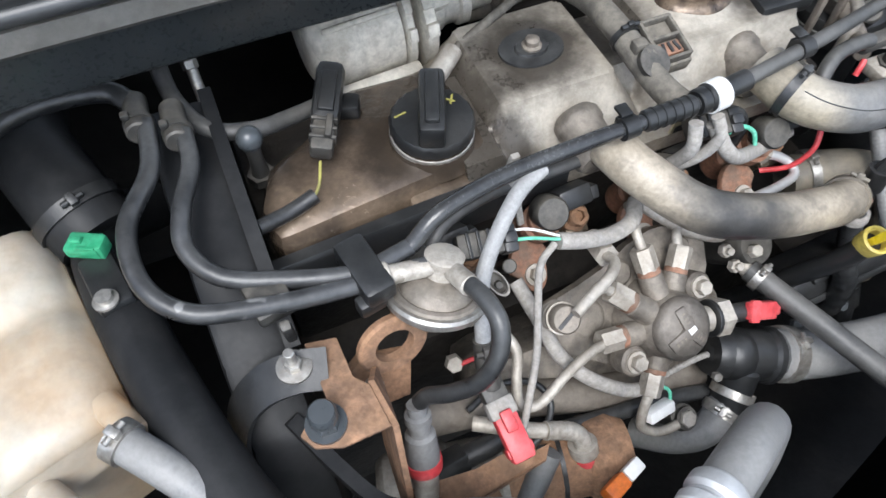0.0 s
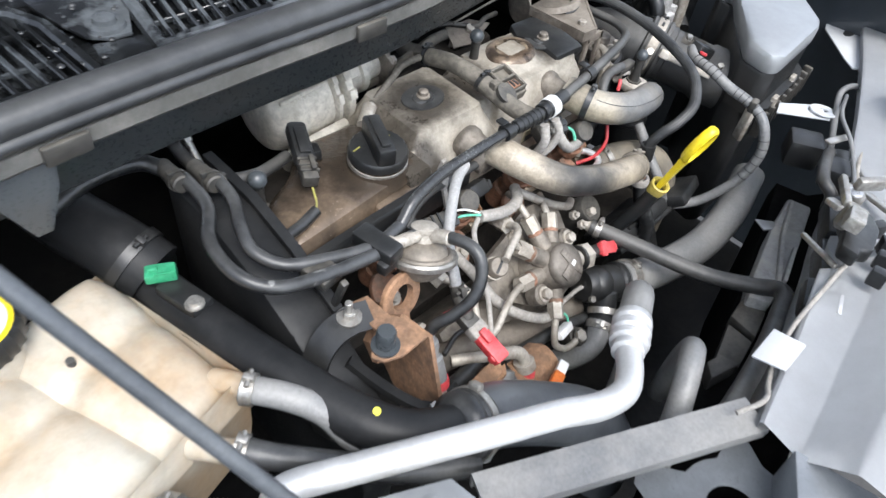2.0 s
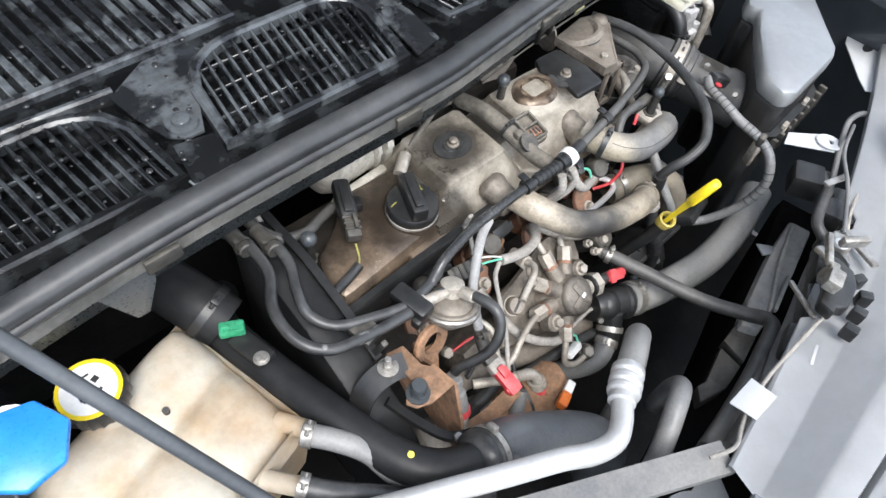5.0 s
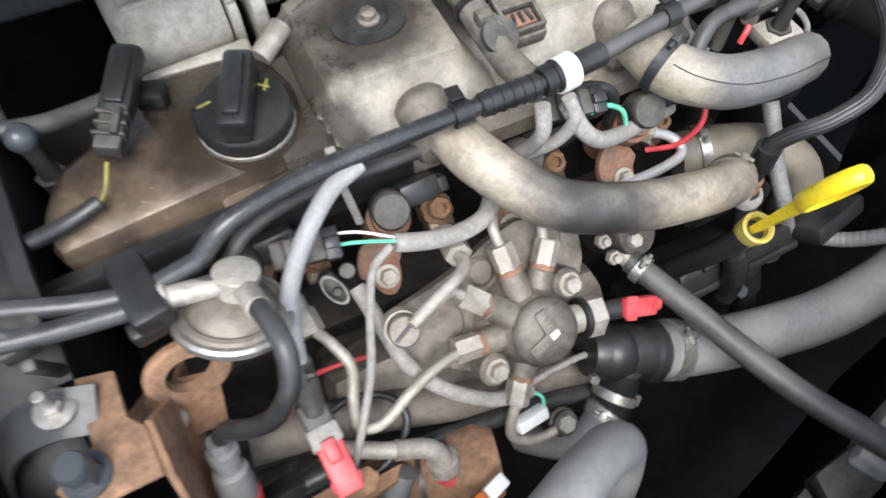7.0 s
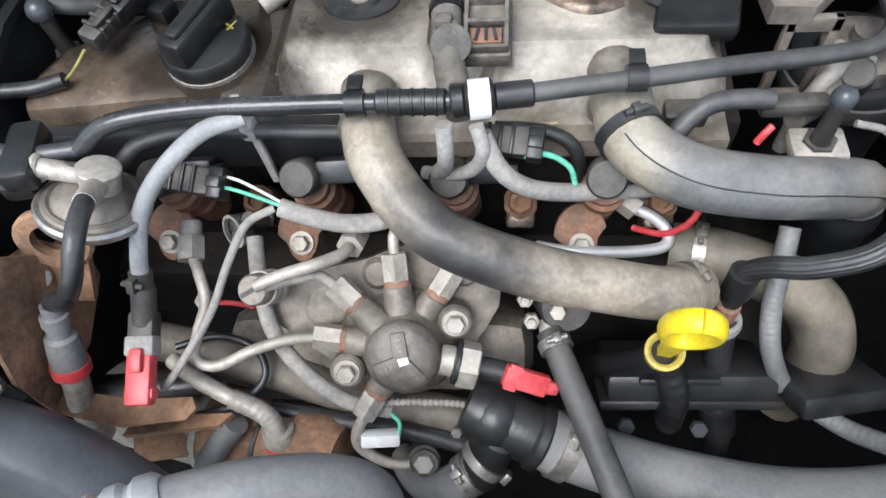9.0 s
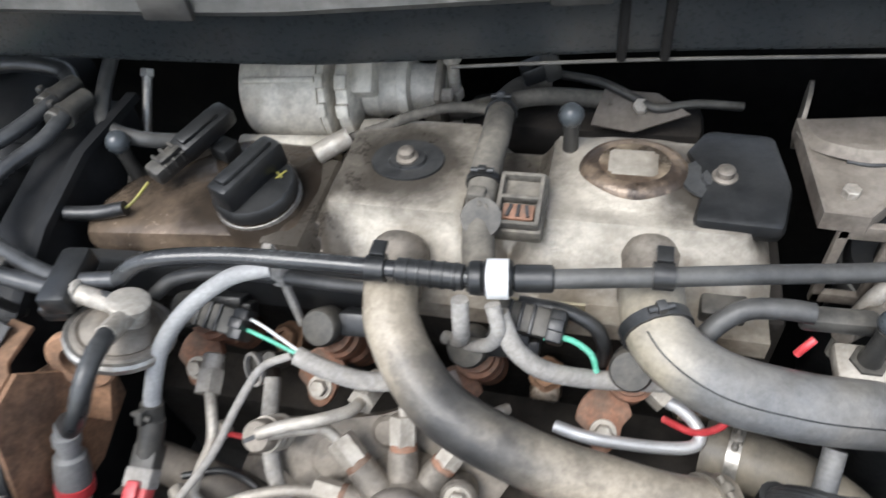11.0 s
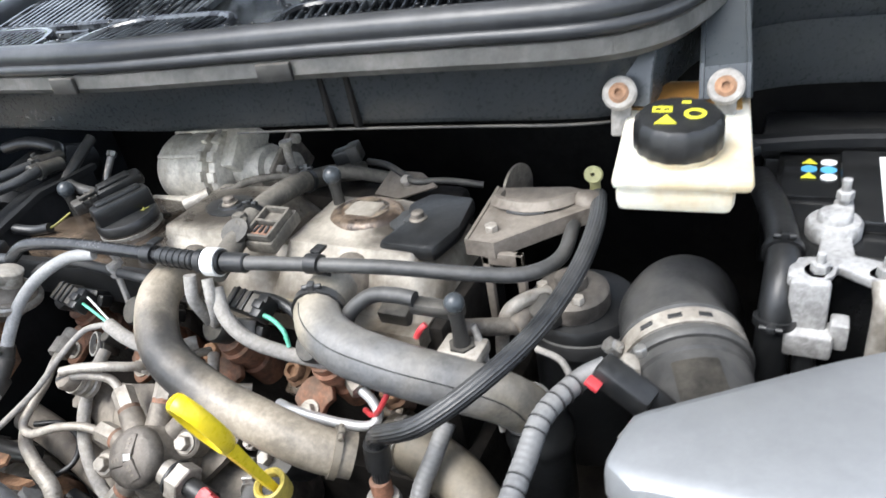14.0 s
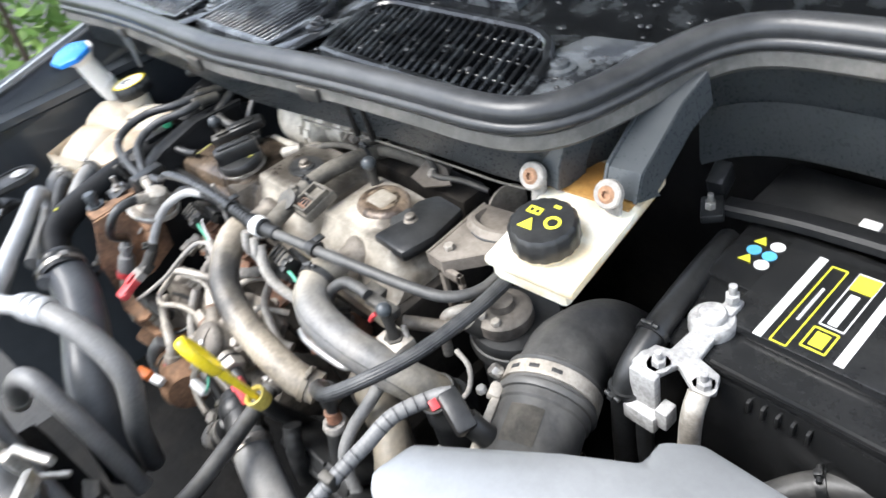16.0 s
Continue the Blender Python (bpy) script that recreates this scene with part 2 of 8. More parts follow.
RUBBER_SCUFF = surface("scuffed_black_rubber", (0.018, 0.019, 0.021), (0.048, 0.050, 0.053), 0.31, 0, 15, 110, dust=GREY, dust_amount=0.25, bump=0.15, speck=(0.17, 0.17, 0.165))
BATTERY = surface("glossy_black_battery_plastic", (0.010, 0.0105, 0.011), (0.016, 0.0165, 0.017), 0.20, 0, 14, 300, bump=0.03, stain=0.1, dust=GREY, dust_amount=0.05, rough_var=0.08)
HARNESS = surface("dusty_brown_loom_tape", (0.085, 0.078, 0.066), (0.16, 0.145, 0.12), 0.75, 0, 30, 240, bump=0.35, grain=0.35, dust=TAN, dust_amount=0.5)
PRINT_DULL = surface("dull_yellow_print", (0.36, 0.33, 0.08), (0.25, 0.23, 0.07), 0.6, 0, 80, 300, bump=0.0)
CORRODED = surface("white_corroded_lead", (0.45, 0.445, 0.43), (0.30, 0.295, 0.285), 0.6, 0.15, 45, 260, bump=0.5, grain=0.35, dust=(0.7, 0.7, 0.7), dust_amount=0.45)
PAINT_SLATE = surface("slate_grey_paint", (0.20, 0.215, 0.23), (0.26, 0.275, 0.29), 0.32, 0.1, 8, 400, bump=0.02, grain=0.1, coat=0.3, stain=0.15)
PAINT_SILVER = surface("matt_silver_paint", (0.60, 0.615, 0.63), (0.66, 0.67, 0.68), 0.40, 0.0, 5, 500, bump=0.04, grain=0.06, coat=0.15, dust=(0.5, 0.5, 0.49), dust_amount=0.25, stain=0.08)
# Pale grey that gives the airbox lid its sky reflection as colour.
LID = surface("pale_grey_sky_sheen", (0.33, 0.34, 0.345), (0.37, 0.38, 0.385), 0.42, 0.55, 8, 400, bump=0.06, grain=0.06, stain=0.08)
TAPE = surface("grey_fabric_tape", (0.32, 0.305, 0.285), (0.42, 0.395, 0.36), 0.8, 0, 40, 260, bump=0.3, grain=0.3, dust=TAN, dust_amount=0.4)
SLEEVE = surface("pale_woven_sleeve", (0.32, 0.32, 0.315), (0.40, 0.395, 0.385), 0.6, 0, 30, 420, bump=0.35, grain=0.3, stain=0.15)
# Wet plastic, patchy with film; the pale second tones also paint in sky reflections.
WET = surface("wet_black_plastic_glints", (0.011, 0.012, 0.013), (0.060, 0.067, 0.072), 0.15, 0, 30, 200, bump=0.1, grain=0.2, blend=(0.46, 0.70), stain=0.08)
WET_GREY = surface("wet_plastic_sky_glints", (0.02, 0.022, 0.025), (0.10, 0.11, 0.118), 0.14, 0, 16, 90, bump=0.1, grain=0.2, blend=(0.45, 0.55))
ASPHALT = surface("asphalt", (0.05, 0.05, 0.05), (0.065, 0.063, 0.06), 0.9, 0, 3, 60, bump=0.4, grain=0.4, stain=0.08)
LEAF = surface("hedge_leaf", (0.11, 0.23, 0.035), (0.19, 0.31, 0.06), 0.6, 0, 4, 40, bump=0.0, grain=0.2, stain=0.08)
BARK = surface("bark", (0.10, 0.075, 0.05), (0.06, 0.045, 0.03), 0.9, 0, 8, 60, bump=0.5)

# ---------------------------------------------------------------- modelling tools
ORIGIN = {}
V = Vector
SEAT = [Matrix()]  # the seat of the things being built: the bay's own, or the front end's
FRONT_END = pose(-0.0118, -0.0539, -0.0086, -3.670, 0.820, 2.166)  # the front end stands askew to the engine


def finish(name, bm, material, parent, origin, angle=38):
    bmesh.ops.recalc_face_normals(bm, faces=bm.faces)
    bmesh.ops.translate(bm, verts=bm.verts, vec=-origin)
    me = bpy.data.meshes.new(name)
    bm.to_mesh(me)
    bm.free()
    me.materials.append(material)
    me.polygons.foreach_set("use_smooth", [True] * len(me.polygons))
    me.set_sharp_from_angle(angle=radians(angle))
    ob = new(name, me)
    ob.parent = parent
    ORIGIN[ob] = origin
    return ob


def thing(name, origin, label, category, group="", kind=""):
    """An Empty at the thing's base, for its parts."""
    ob = new(name)
    ob.empty_display_size = 0.02
    ob.matrix_basis = SEAT[-1] @ Matrix.Translation(origin)
    ORIGIN[ob] = V(origin)
    return tagged(ob, label, category, group, kind)


def part(name, bm, material, parent, label=""):
    """One mesh under a thing or a part; bm is in world metres."""
    return tagged(finish(name, bm, material, parent, ORIGIN[parent]), label)


def solo(name, bm, material, label, category, group="", kind=""):
    """A thing of one mesh, with its origin at its base."""
    lo = V([min(v.co[i] for v in bm.verts) for i in range(3)])
    hi = V([max(v.co[i] for v in bm.verts) for i in range(3)])
    base = V(((lo.x + hi.x) / 2, (lo.y + hi.y) / 2, lo.z))
    ob = finish(name, bm, material, None, base)
    ob.matrix_basis = SEAT[-1] @ Matrix.Translation(base)
    return tagged(ob, label, category, group, kind)


def axes(origin, z, x=(1, 0, 0)):
    """A pose at origin whose z axis points along z and whose x axis lies near x."""
    z = V(z).normalized()
    x = V(x) - V(x).dot(z) * z
    if x.length < 1e-4:
        x = V((0, 1, 0)) - V((0, 1, 0)).dot(z) * z
    x.normalize()
    y = z.cross(x)
    m = Matrix((x, y, z)).transposed().to_4x4()
    m.translation = V(origin)
    return m


def mesh():
    return bmesh.new()


def box(bm, size, m=Matrix(), bevel=0.0, seg=2):
    """A box centred on m."""
    b = bmesh.new()
    bmesh.ops.create_cube(b, size=1.0)
    bmesh.ops.scale(b, vec=size, verts=b.verts)
    if bevel:
        bmesh.ops.bevel(b, geom=b.edges[:], offset=min(bevel, 0.45 * min(size)), segments=seg, affect="EDGES", profile=0.5)
    return join(bm, b, m)


def join(bm, b, m=Matrix()):
    bmesh.ops.transform(b, matrix=m, verts=b.verts)
    table = [bm.verts.new(v.co) for v in b.verts]
    b.verts.index_update()
    for f in b.faces:
        try:
            bm.faces.new([table[v.index] for v in f.verts])
        except ValueError:
            pass
    b.free()
    return bm


def lathe(bm, profile, m=Matrix(), seg=28, stretch=(1, 1), spokes=0, depth=0.0):
    """A turned body: profile of (radius, height) about m's z axis. spokes and depth: grips cut round it."""
    rings = []
    for r, z in profile:
        if r < 1e-6:
            rings.append([bm.verts.new(m @ V((0, 0, z)))])
            continue
        ring = []
        for i in range(seg):
            a = 2 * math.pi * i / seg
            q = r * (1 - depth * (0.5 + 0.5 * math.cos(spokes * a)) ** 3) if spokes else r
            ring.append(bm.verts.new(m @ V((q * math.cos(a) * stretch[0], q * math.sin(a) * stretch[1], z))))
        rings.append(ring)
    for a, b in zip(rings, rings[1:]):
        for i in range(seg):
            j = (i + 1) % seg
            quad = [a[i % len(a)], a[j % len(a)], b[j % len(b)], b[i % len(b)]]
            quad = list(dict.fromkeys(quad))
            if len(quad) > 2:
                bm.faces.new(quad)
    for ring in (rings[0], rings[-1]):
        if len(ring) > 2:
            bm.faces.new(ring)
    return bm


def rod(bm, a, b, r, r2=None, seg=20, bevel=0.0):
    """A round bar from a to b, its rims rounded by bevel."""
    a, b = V(a), V(b)
    n, r2 = (b - a).length, r if r2 is None else r2
    k = bevel or min(r, r2, n) * 0.15
    return lathe(bm, [(0, 0), (r - k, 0), (r, k), (r2, n - k), (r2 - k, n), (0, n)], axes(a, b - a), seg)


def hexagon(bm, m, across, height, chamfer=0.12):
    """A hexagonal nut or bolt head on m, its outer corners turned down."""
    r = across / math.sqrt(3)
    return lathe(bm, [(0, 0), (r, 0), (r, height * (1 - chamfer)), (r * (1 - chamfer), height), (0, height)], m, 6)


def smooth_path(points, per=8):
    """A smooth line through the points (Catmull-Rom)."""
    p = [V(q) for q in points]
    if len(p) == 2:
        return [p[0].lerp(p[1], i / per) for i in range(per + 1)]
    q = [2 * p[0] - p[1], *p, 2 * p[-1] - p[-2]]
    out = []
    for a, b, c, d in zip(q, q[1:], q[2:], q[3:]):
        for i in range(per):
            u = i / per
            out.append(0.5 * (2 * b + (c - a) * u + (2 * a - 5 * b + 4 * c - d) * u * u + (3 * b - a - 3 * c + d) * u**3))
    return [*out, p[-1]]


def sweep(bm, line, section, closed_ends=True, scale=None, up=None):
    """A section of (x, y) points carried along a line without twisting. scale: a factor for each point of the line."""
    n = len(line)
    t = [(line[min(i + 1, n - 1)] - line[max(i - 1, 0)]).normalized() for i in range(n)]
    x = V(up) if up else V((0, 0, 1)) if abs(t[0].z) < 0.9 else V((1, 0, 0))
    rings = []
    for i in range(n):
        if up:
            x = V(up)
        x = (x - x.dot(t[i]) * t[i]).normalized()
        y = t[i].cross(x)
        k = scale[i] if scale else 1.0
        rings.append([bm.verts.new(line[i] + k * (u * y + v * x)) for u, v in section])
    m = len(section)
    for a, b in zip(rings, rings[1:]):
        for i in range(m):
            bm.faces.new((a[i], a[(i + 1) % m], b[(i + 1) % m], b[i]))
    if closed_ends:
        bm.faces.new(rings[0][::-1])
        bm.faces.new(rings[-1])
    return bm


def circle(r, seg=14):
    return [(r * math.cos(2 * math.pi * i / seg), r * math.sin(2 * math.pi * i / seg)) for i in range(seg)]


def tube(bm, points, r, seg=14, per=8, r2=None, rib=0.0, pitch=0.006):
    """A hose or pipe through the points; rib: the depth of rings round it, one every pitch metres."""
    line = smooth_path(points, per)
    if rib:
        length = sum((b - a).length for a, b in zip(line, line[1:]))
        line = smooth_path(points, max(per, int(length / pitch * 4 / (len(points) - 1))))
    n = len(line) - 1
    scale = [1 + ((r2 / r - 1) * i / n if r2 else 0) + (rib if i % 4 < 2 else -rib) for i in range(n + 1)]
    return sweep(bm, line, circle(r, seg), scale=scale)


def band(bm, points, at, r, width, thick=0.0016, seg=28):
    """A clamp band round a hose of radius r, at the fraction `at` of its path. Returns its pose."""
    line = smooth_path(points, 12)
    i = min(int(at * (len(line) - 1)), len(line) - 2)
    m = axes(line[i], line[i + 1] - line[i], (0, 0, 1))
    lathe(bm, [(r + 0.0005, -width / 2), (r + thick, -width / 2), (r + thick, width / 2), (r + 0.0005, width / 2)], m, seg)
    return m


def plate(bm, outline, thick, m=Matrix(), bevel=0.0):
    """A flat sheet cut to an outline in m's xy plane, thick along z."""
    b = bmesh.new()
    f = b.faces.new([b.verts.new((x, y, 0)) for x, y in outline])
    ext = bmesh.ops.extrude_face_region(b, geom=[f])
    bmesh.ops.translate(b, vec=(0, 0, thick), verts=[v for v in ext["geom"] if isinstance(v, bmesh.types.BMVert)])
    if bevel:
        bmesh.ops.bevel(b, geom=b.edges[:], offset=bevel, segments=2, affect="EDGES", profile=0.5)
    return join(bm, b, m)


def ring_plate(bm, outer, inner, thick, m=Matrix(), seg=32, stretch=(1, 1)):
    """A flat ring (a lug with a hole)."""
    k = min(thick, outer - inner) * 0.25
    prof = [(inner, 0), (outer - k, 0), (outer, k), (outer, thick - k), (outer - k, thick), (inner, thick), (inner, 0)]
    rings = [[bm.verts.new(m @ V((r * math.cos(2 * math.pi * i / seg) * stretch[0], r * math.sin(2 * math.pi * i / seg) * stretch[1], z)))
              for i in range(seg)] for r, z in prof[:-1]]
    for a, b in zip(rings, rings[1:] + rings[:1]):
        for i in range(seg):
            bm.faces.new((a[i], a[(i + 1) % seg], b[(i + 1) % seg], b[i]))
    return bm


def ball(bm, centre, r, seg=18, squash=1.0, z=(0, 0, 1)):
    half = [(r * math.sin(math.pi * i / 10), -r * math.cos(math.pi * i / 10) * squash) for i in range(11)]
    half[0], half[-1] = (0, half[0][1]), (0, half[-1][1])
    return lathe(bm, half, axes(centre, z), seg)


def writing(name, text, size, m, material, parent, label=""):
    """Letters of the built-in font, flat on m."""
    c = bpy.data.curves.new(name, "FONT")
    c.body, c.size, c.extrude, c.align_x, c.align_y = text, size, 0.0002, "CENTER", "CENTER"
    ob = new(name, c)
    me = bpy.data.meshes.new_from_object(ob)
    bpy.data.objects.remove(ob)
    me.transform(m)
    me.transform(Matrix.Translation(-ORIGIN[parent]))
    me.materials.append(material)
    ob = new(name, me)
    ob.parent = parent
    ORIGIN[ob] = ORIGIN[parent]
    return tagged(ob, label)

# ---------------------------------------------------------------- the car round the engine bay, and the ground
bm = mesh()
bmesh.ops.create_grid(bm, x_segments=24, y_segments=24, size=60)
solo("ground", bm, ASPHALT, "dark asphalt ground under the car", "ground", kind="structure")

# bay floor and walls, in the dark below the engine
bm = mesh()
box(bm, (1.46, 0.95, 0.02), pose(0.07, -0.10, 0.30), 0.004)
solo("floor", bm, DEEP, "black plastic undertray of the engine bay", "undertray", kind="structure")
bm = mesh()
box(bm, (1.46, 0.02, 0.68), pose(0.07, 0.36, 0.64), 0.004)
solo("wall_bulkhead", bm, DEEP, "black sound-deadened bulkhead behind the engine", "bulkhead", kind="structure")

# inner wings
for side, x in (("left", -0.635), ("right", 0.80)):
    bm = mesh()
    s = -1 if side == "left" else 1
    sec = [(0.0, 0.32), (0.0, 0.90), (-s * 0.012, 0.915), (-s * 0.045, 0.918), (-s * 0.045, 0.93), (s * 0.015, 0.93), (s * 0.015, 0.32)]
    a = [bm.verts.new((x + u, -0.50, z)) for u, z in sec]
    b = [bm.verts.new((x + u, 0.34, z)) for u, z in sec]
    for i in range(len(sec)):
        j = (i + 1) % len(sec)
        bm.faces.new((a[i], a[j], b[j], b[i]))
    bm.faces.new(a)
    bm.faces.new(b[::-1])
    solo("wall_inner_wing_" + side, bm, PAINT, "dark slate painted inner wing panel", "inner wing", kind="structure")

# outer wing on the tank's side: crowned sheet with a rolled gutter
wing = thing("front_wing", (-0.72, -0.10, 0.60), "dark slate grey painted front wing edge", "car wing")
bm = mesh()
prof = [(-0.632, 0.925), (-0.636, 0.955), (-0.640, 0.975), (-0.650, 0.992), (-0.664, 1.000), (-0.69, 1.000), (-0.74, 0.985), (-0.79, 0.935), (-0.82, 0.85), (-0.83, 0.60)]
rows = []
for i in range(15):
    y = -0.62 + i * 0.085
    drop = 0.20 * (y + 0.05) if y > -0.25 else -0.04 - 0.75 * (y + 0.25) ** 2
    rows.append([bm.verts.new((u, y, z + drop * (z > 0.7))) for u, z in prof])
for a, b in zip(rows, rows[1:]):
    for i in range(len(prof) - 1):
        bm.faces.new((a[i], a[i + 1], b[i + 1], b[i]))
bmesh.ops.solidify(bm, geom=bm.faces[:], thickness=0.0015)
part("panel", bm, PAINT, wing)
bm = mesh()
sweep(bm, smooth_path([(-0.646, -0.40, 0.925), (-0.646, -0.22, 0.966), (-0.646, 0.0, 1.014), (-0.646, 0.25, 1.065)]), [(-0.004, -0.003), (0.004, -0.003), (0.005, 0.004), (-0.005, 0.004)], up=(0, 0, 1))
part("gutter_trim", bm, PAINT_SLATE, wing, "thin pale edge along the gutter")

# plenum wall: follows the windscreen's foot, then steps back behind the battery
FOOT = [(-0.64, -0.054), (-0.50, -0.040), (-0.42, -0.034), (-0.35, -0.031), (-0.24, -0.029), (-0.15, -0.029), (-0.06, -0.027), (0.0, -0.020), (0.15, 0.000), (0.28, 0.012), (0.36, 0.018),
        (0.405, 0.030), (0.432, 0.058), (0.447, 0.105), (0.458, 0.16), (0.475, 0.205), (0.505, 0.232), (0.56, 0.243), (0.68, 0.246), (0.82, 0.246)]


def foot(z, shift=0.0, per=6):
    """The line of the windscreen's foot at a height, pushed towards the front by shift."""
    line = smooth_path([(x, y, 0) for x, y in FOOT], per)
    out = []
    for i, p in enumerate(line):
        t = (line[min(i + 1, len(line) - 1)] - line[max(i - 1, 0)]).normalized()
        out.append(p + shift * V((t.y, -t.x, 0)) + V((0, 0, z)))
    return out


def curtain(bm, levels, thick=0.003):
    """A wall along the foot line: levels of (height, shift)."""
    rows = [[bm.verts.new(p) for p in foot(z, s)] for z, s in levels]
    for a, b in zip(rows, rows[1:]):
        for i in range(len(a) - 1):
            bm.faces.new((a[i], a[i + 1], b[i + 1], b[i]))
    bmesh.ops.solidify(bm, geom=bm.faces[:], thickness=thick)
    return bm


plenum = thing("plenum_panel", (0.1, 0.05, 0.96), "dark grey plastic plenum wall under the windscreen", "plenum panel", kind="structure")
part("wall", curtain(mesh(), [(0.970, -0.050), (0.972, -0.022), (0.979, -0.016), (1.030, -0.010), (1.036, -0.004)]), PLASTIC_GREY, plenum)
part("flange", curtain(mesh(), [(1.024, 0.004), (1.030, 0.010), (1.042, 0.008), (1.046, -0.012)], 0.002), FLANGE, plenum, "dust-grey flange under the seal")
line = [p for p in foot(0.9688, -0.018) if 0.03 < p.x < 0.40]
part("edge_trim", sweep(mesh(), line, circle(0.0013, 8)), PLASTIC_DUSTY, plenum, "thin pale edge trim")
line = foot(1.0, 0)
for x0 in (0.150, 0.176):
    k = min(range(len(line)), key=lambda i: abs(line[i].x - x0))
    bm = mesh()
    box(bm, (0.006, 0.008, 0.056), pose(x0, line[k].y + 0.014, 1.0), 0.002)
    part("rib", bm, DEEP, plenum, "dark upright stiffening rib")

bm = mesh()
line = [p for p in foot(0, -0.0165) if p.x > 0.455]
rows = [[bm.verts.new((p.x, p.y + s, z)) for p in line] for z, s in ((0.915, 0.030), (0.918, 0.004), (0.926, 0.0), (0.982, -0.0035))]
for a, b in zip(rows, rows[1:]):
    for i in range(len(a) - 1):
        bm.faces.new((a[i], a[i + 1], b[i + 1], b[i]))
bmesh.ops.solidify(bm, geom=bm.faces[:], thickness=0.002)
part("deep_wall", bm, PLASTIC_GREY, plenum)

bm = mesh()
sheet_points = [(-0.462, -0.032, 1.024), (-0.405, -0.032, 1.024), (-0.408, -0.032, 1.000), (-0.424, -0.032, 0.962), (-0.436, -0.032, 0.962)]
plate(bm, [(x, z) for x, y, z in sheet_points], 0.003, axes((0, -0.033, 0), (0, -1, 0), (1, 0, 0)), 0.001)
part("gusset", bm, PLASTIC_GREY, plenum)

bonnet_seal = thing("bonnet_seal", (0.1, 0.05, 1.045), "black rubber bulb seal along the windscreen's foot", "rubber seal")
bm = mesh()
sweep(bm, foot(1.060, -0.004), [(u * 1.15, v) for u, v in circle(0.0115, 14)])
part("bulb", bm, SEAL, bonnet_seal)
bm = mesh()
sweep(bm, foot(1.049, 0.006), circle(0.0055, 10))
part("bead", bm, SEAL, bonnet_seal)
line = foot(1.036, 0.012)
for x0 in (-0.40, -0.12, 0.13):
    k = min(range(len(line)), key=lambda i: abs(line[i].x - x0))
    bm = mesh()
    box(bm, (0.034, 0.005, 0.016), pose(line[k].x, line[k].y, 1.034, 0, 0, math.degrees(math.atan2(line[k + 1].y - line[k].y, line[k + 1].x - line[k].x))), 0.0015)
    part("clip", bm, PLASTIC_DUSTY, bonnet_seal, "dust-grey joint in the seal")

# cowl: black panel behind the seal with slatted air inlets
cowl = thing("cowl_panel", (0.0, 0.15, 1.03), "wet black plastic cowl panel with slatted air inlets", "cowl panel")
bm = mesh()
rows = [[bm.verts.new((p.x, p.y + s * (0.42 - p.y), z)) for p in foot(0, -0.010)] for s, z in ((0.0, 1.028), (0.25, 1.024), (0.5, 1.030), (0.8, 1.052), (1.0, 1.075))]
for a, b in zip(rows, rows[1:]):
    for i in range(len(a) - 1):
        bm.faces.new((a[i], a[i + 1], b[i + 1], b[i]))
bmesh.ops.solidify(bm, geom=bm.faces[:], thickness=0.003)
part("deck", bm, WET, cowl)


def inlet(x0, x1, y0, y1, skew, bars, rnd, pitch=0.0125, wide=0.0042, z=1.036, rise=0.006, skin=WET):
    """One air inlet: a rounded raised frame with thin slats running back, and cross bars."""
    cx, cy, w, h = (x0 + x1) / 2, (y0 + y1) / 2, (x1 - x0) / 2, (y1 - y0) / 2

    def at(u, v):
        return V((cx + u * w + skew * v * h, cy + v * h, z + rise * v))

    def half(u):
        e = abs(u)
        return 1.0 if e < 1 - rnd else math.sqrt(max(0.0, 1 - ((e - 1 + rnd) / rnd) ** 2)) * 0.75 + 0.25

    bm = mesh()
    rim = [at(u, half(u)) for u in np.linspace(-1, 1, 25)] + [at(1, v) for v in (0, -1)] + [at(u, -1) for u in np.linspace(1, -1, 9)[1:]] + [at(-1, v) for v in (0,)]
    rim.append(rim[0])
    sweep(bm, rim, [(-0.006, -0.006), (0.006, -0.006), (0.006, 0.004), (0.003, 0.007), (-0.003, 0.007), (-0.006, 0.004)], up=(0, 0, 1))
    frame_ = part("inlet_frame", bm, skin, cowl)
    n = max(4, int((x1 - x0) / pitch))
    for i in range(1, n):
        u = -1 + 2 * i / n
        a, b = at(u, -0.97), at(u, half(u) * 0.97)
        bm = mesh()
        d = b - a
        box(bm, (wide, d.length, 0.010), Matrix.Translation((a + b) / 2) @ Matrix.Rotation(math.atan2(-d.x, d.y), 4, "Z") @ Matrix.Rotation(math.asin(d.z / d.length), 4, "X"), 0.0012, 1)
        part("slat", bm, skin, frame_)
    for v in bars:
        bm = mesh()
        a, b = at(-0.97, v), at(0.97, v)
        box(bm, ((b - a).length, 0.003, 0.005), Matrix.Translation((a + b) / 2 - V((0, 0, 0.002))), 0.001, 1)
        part("cross_bar", bm, WET, frame_)


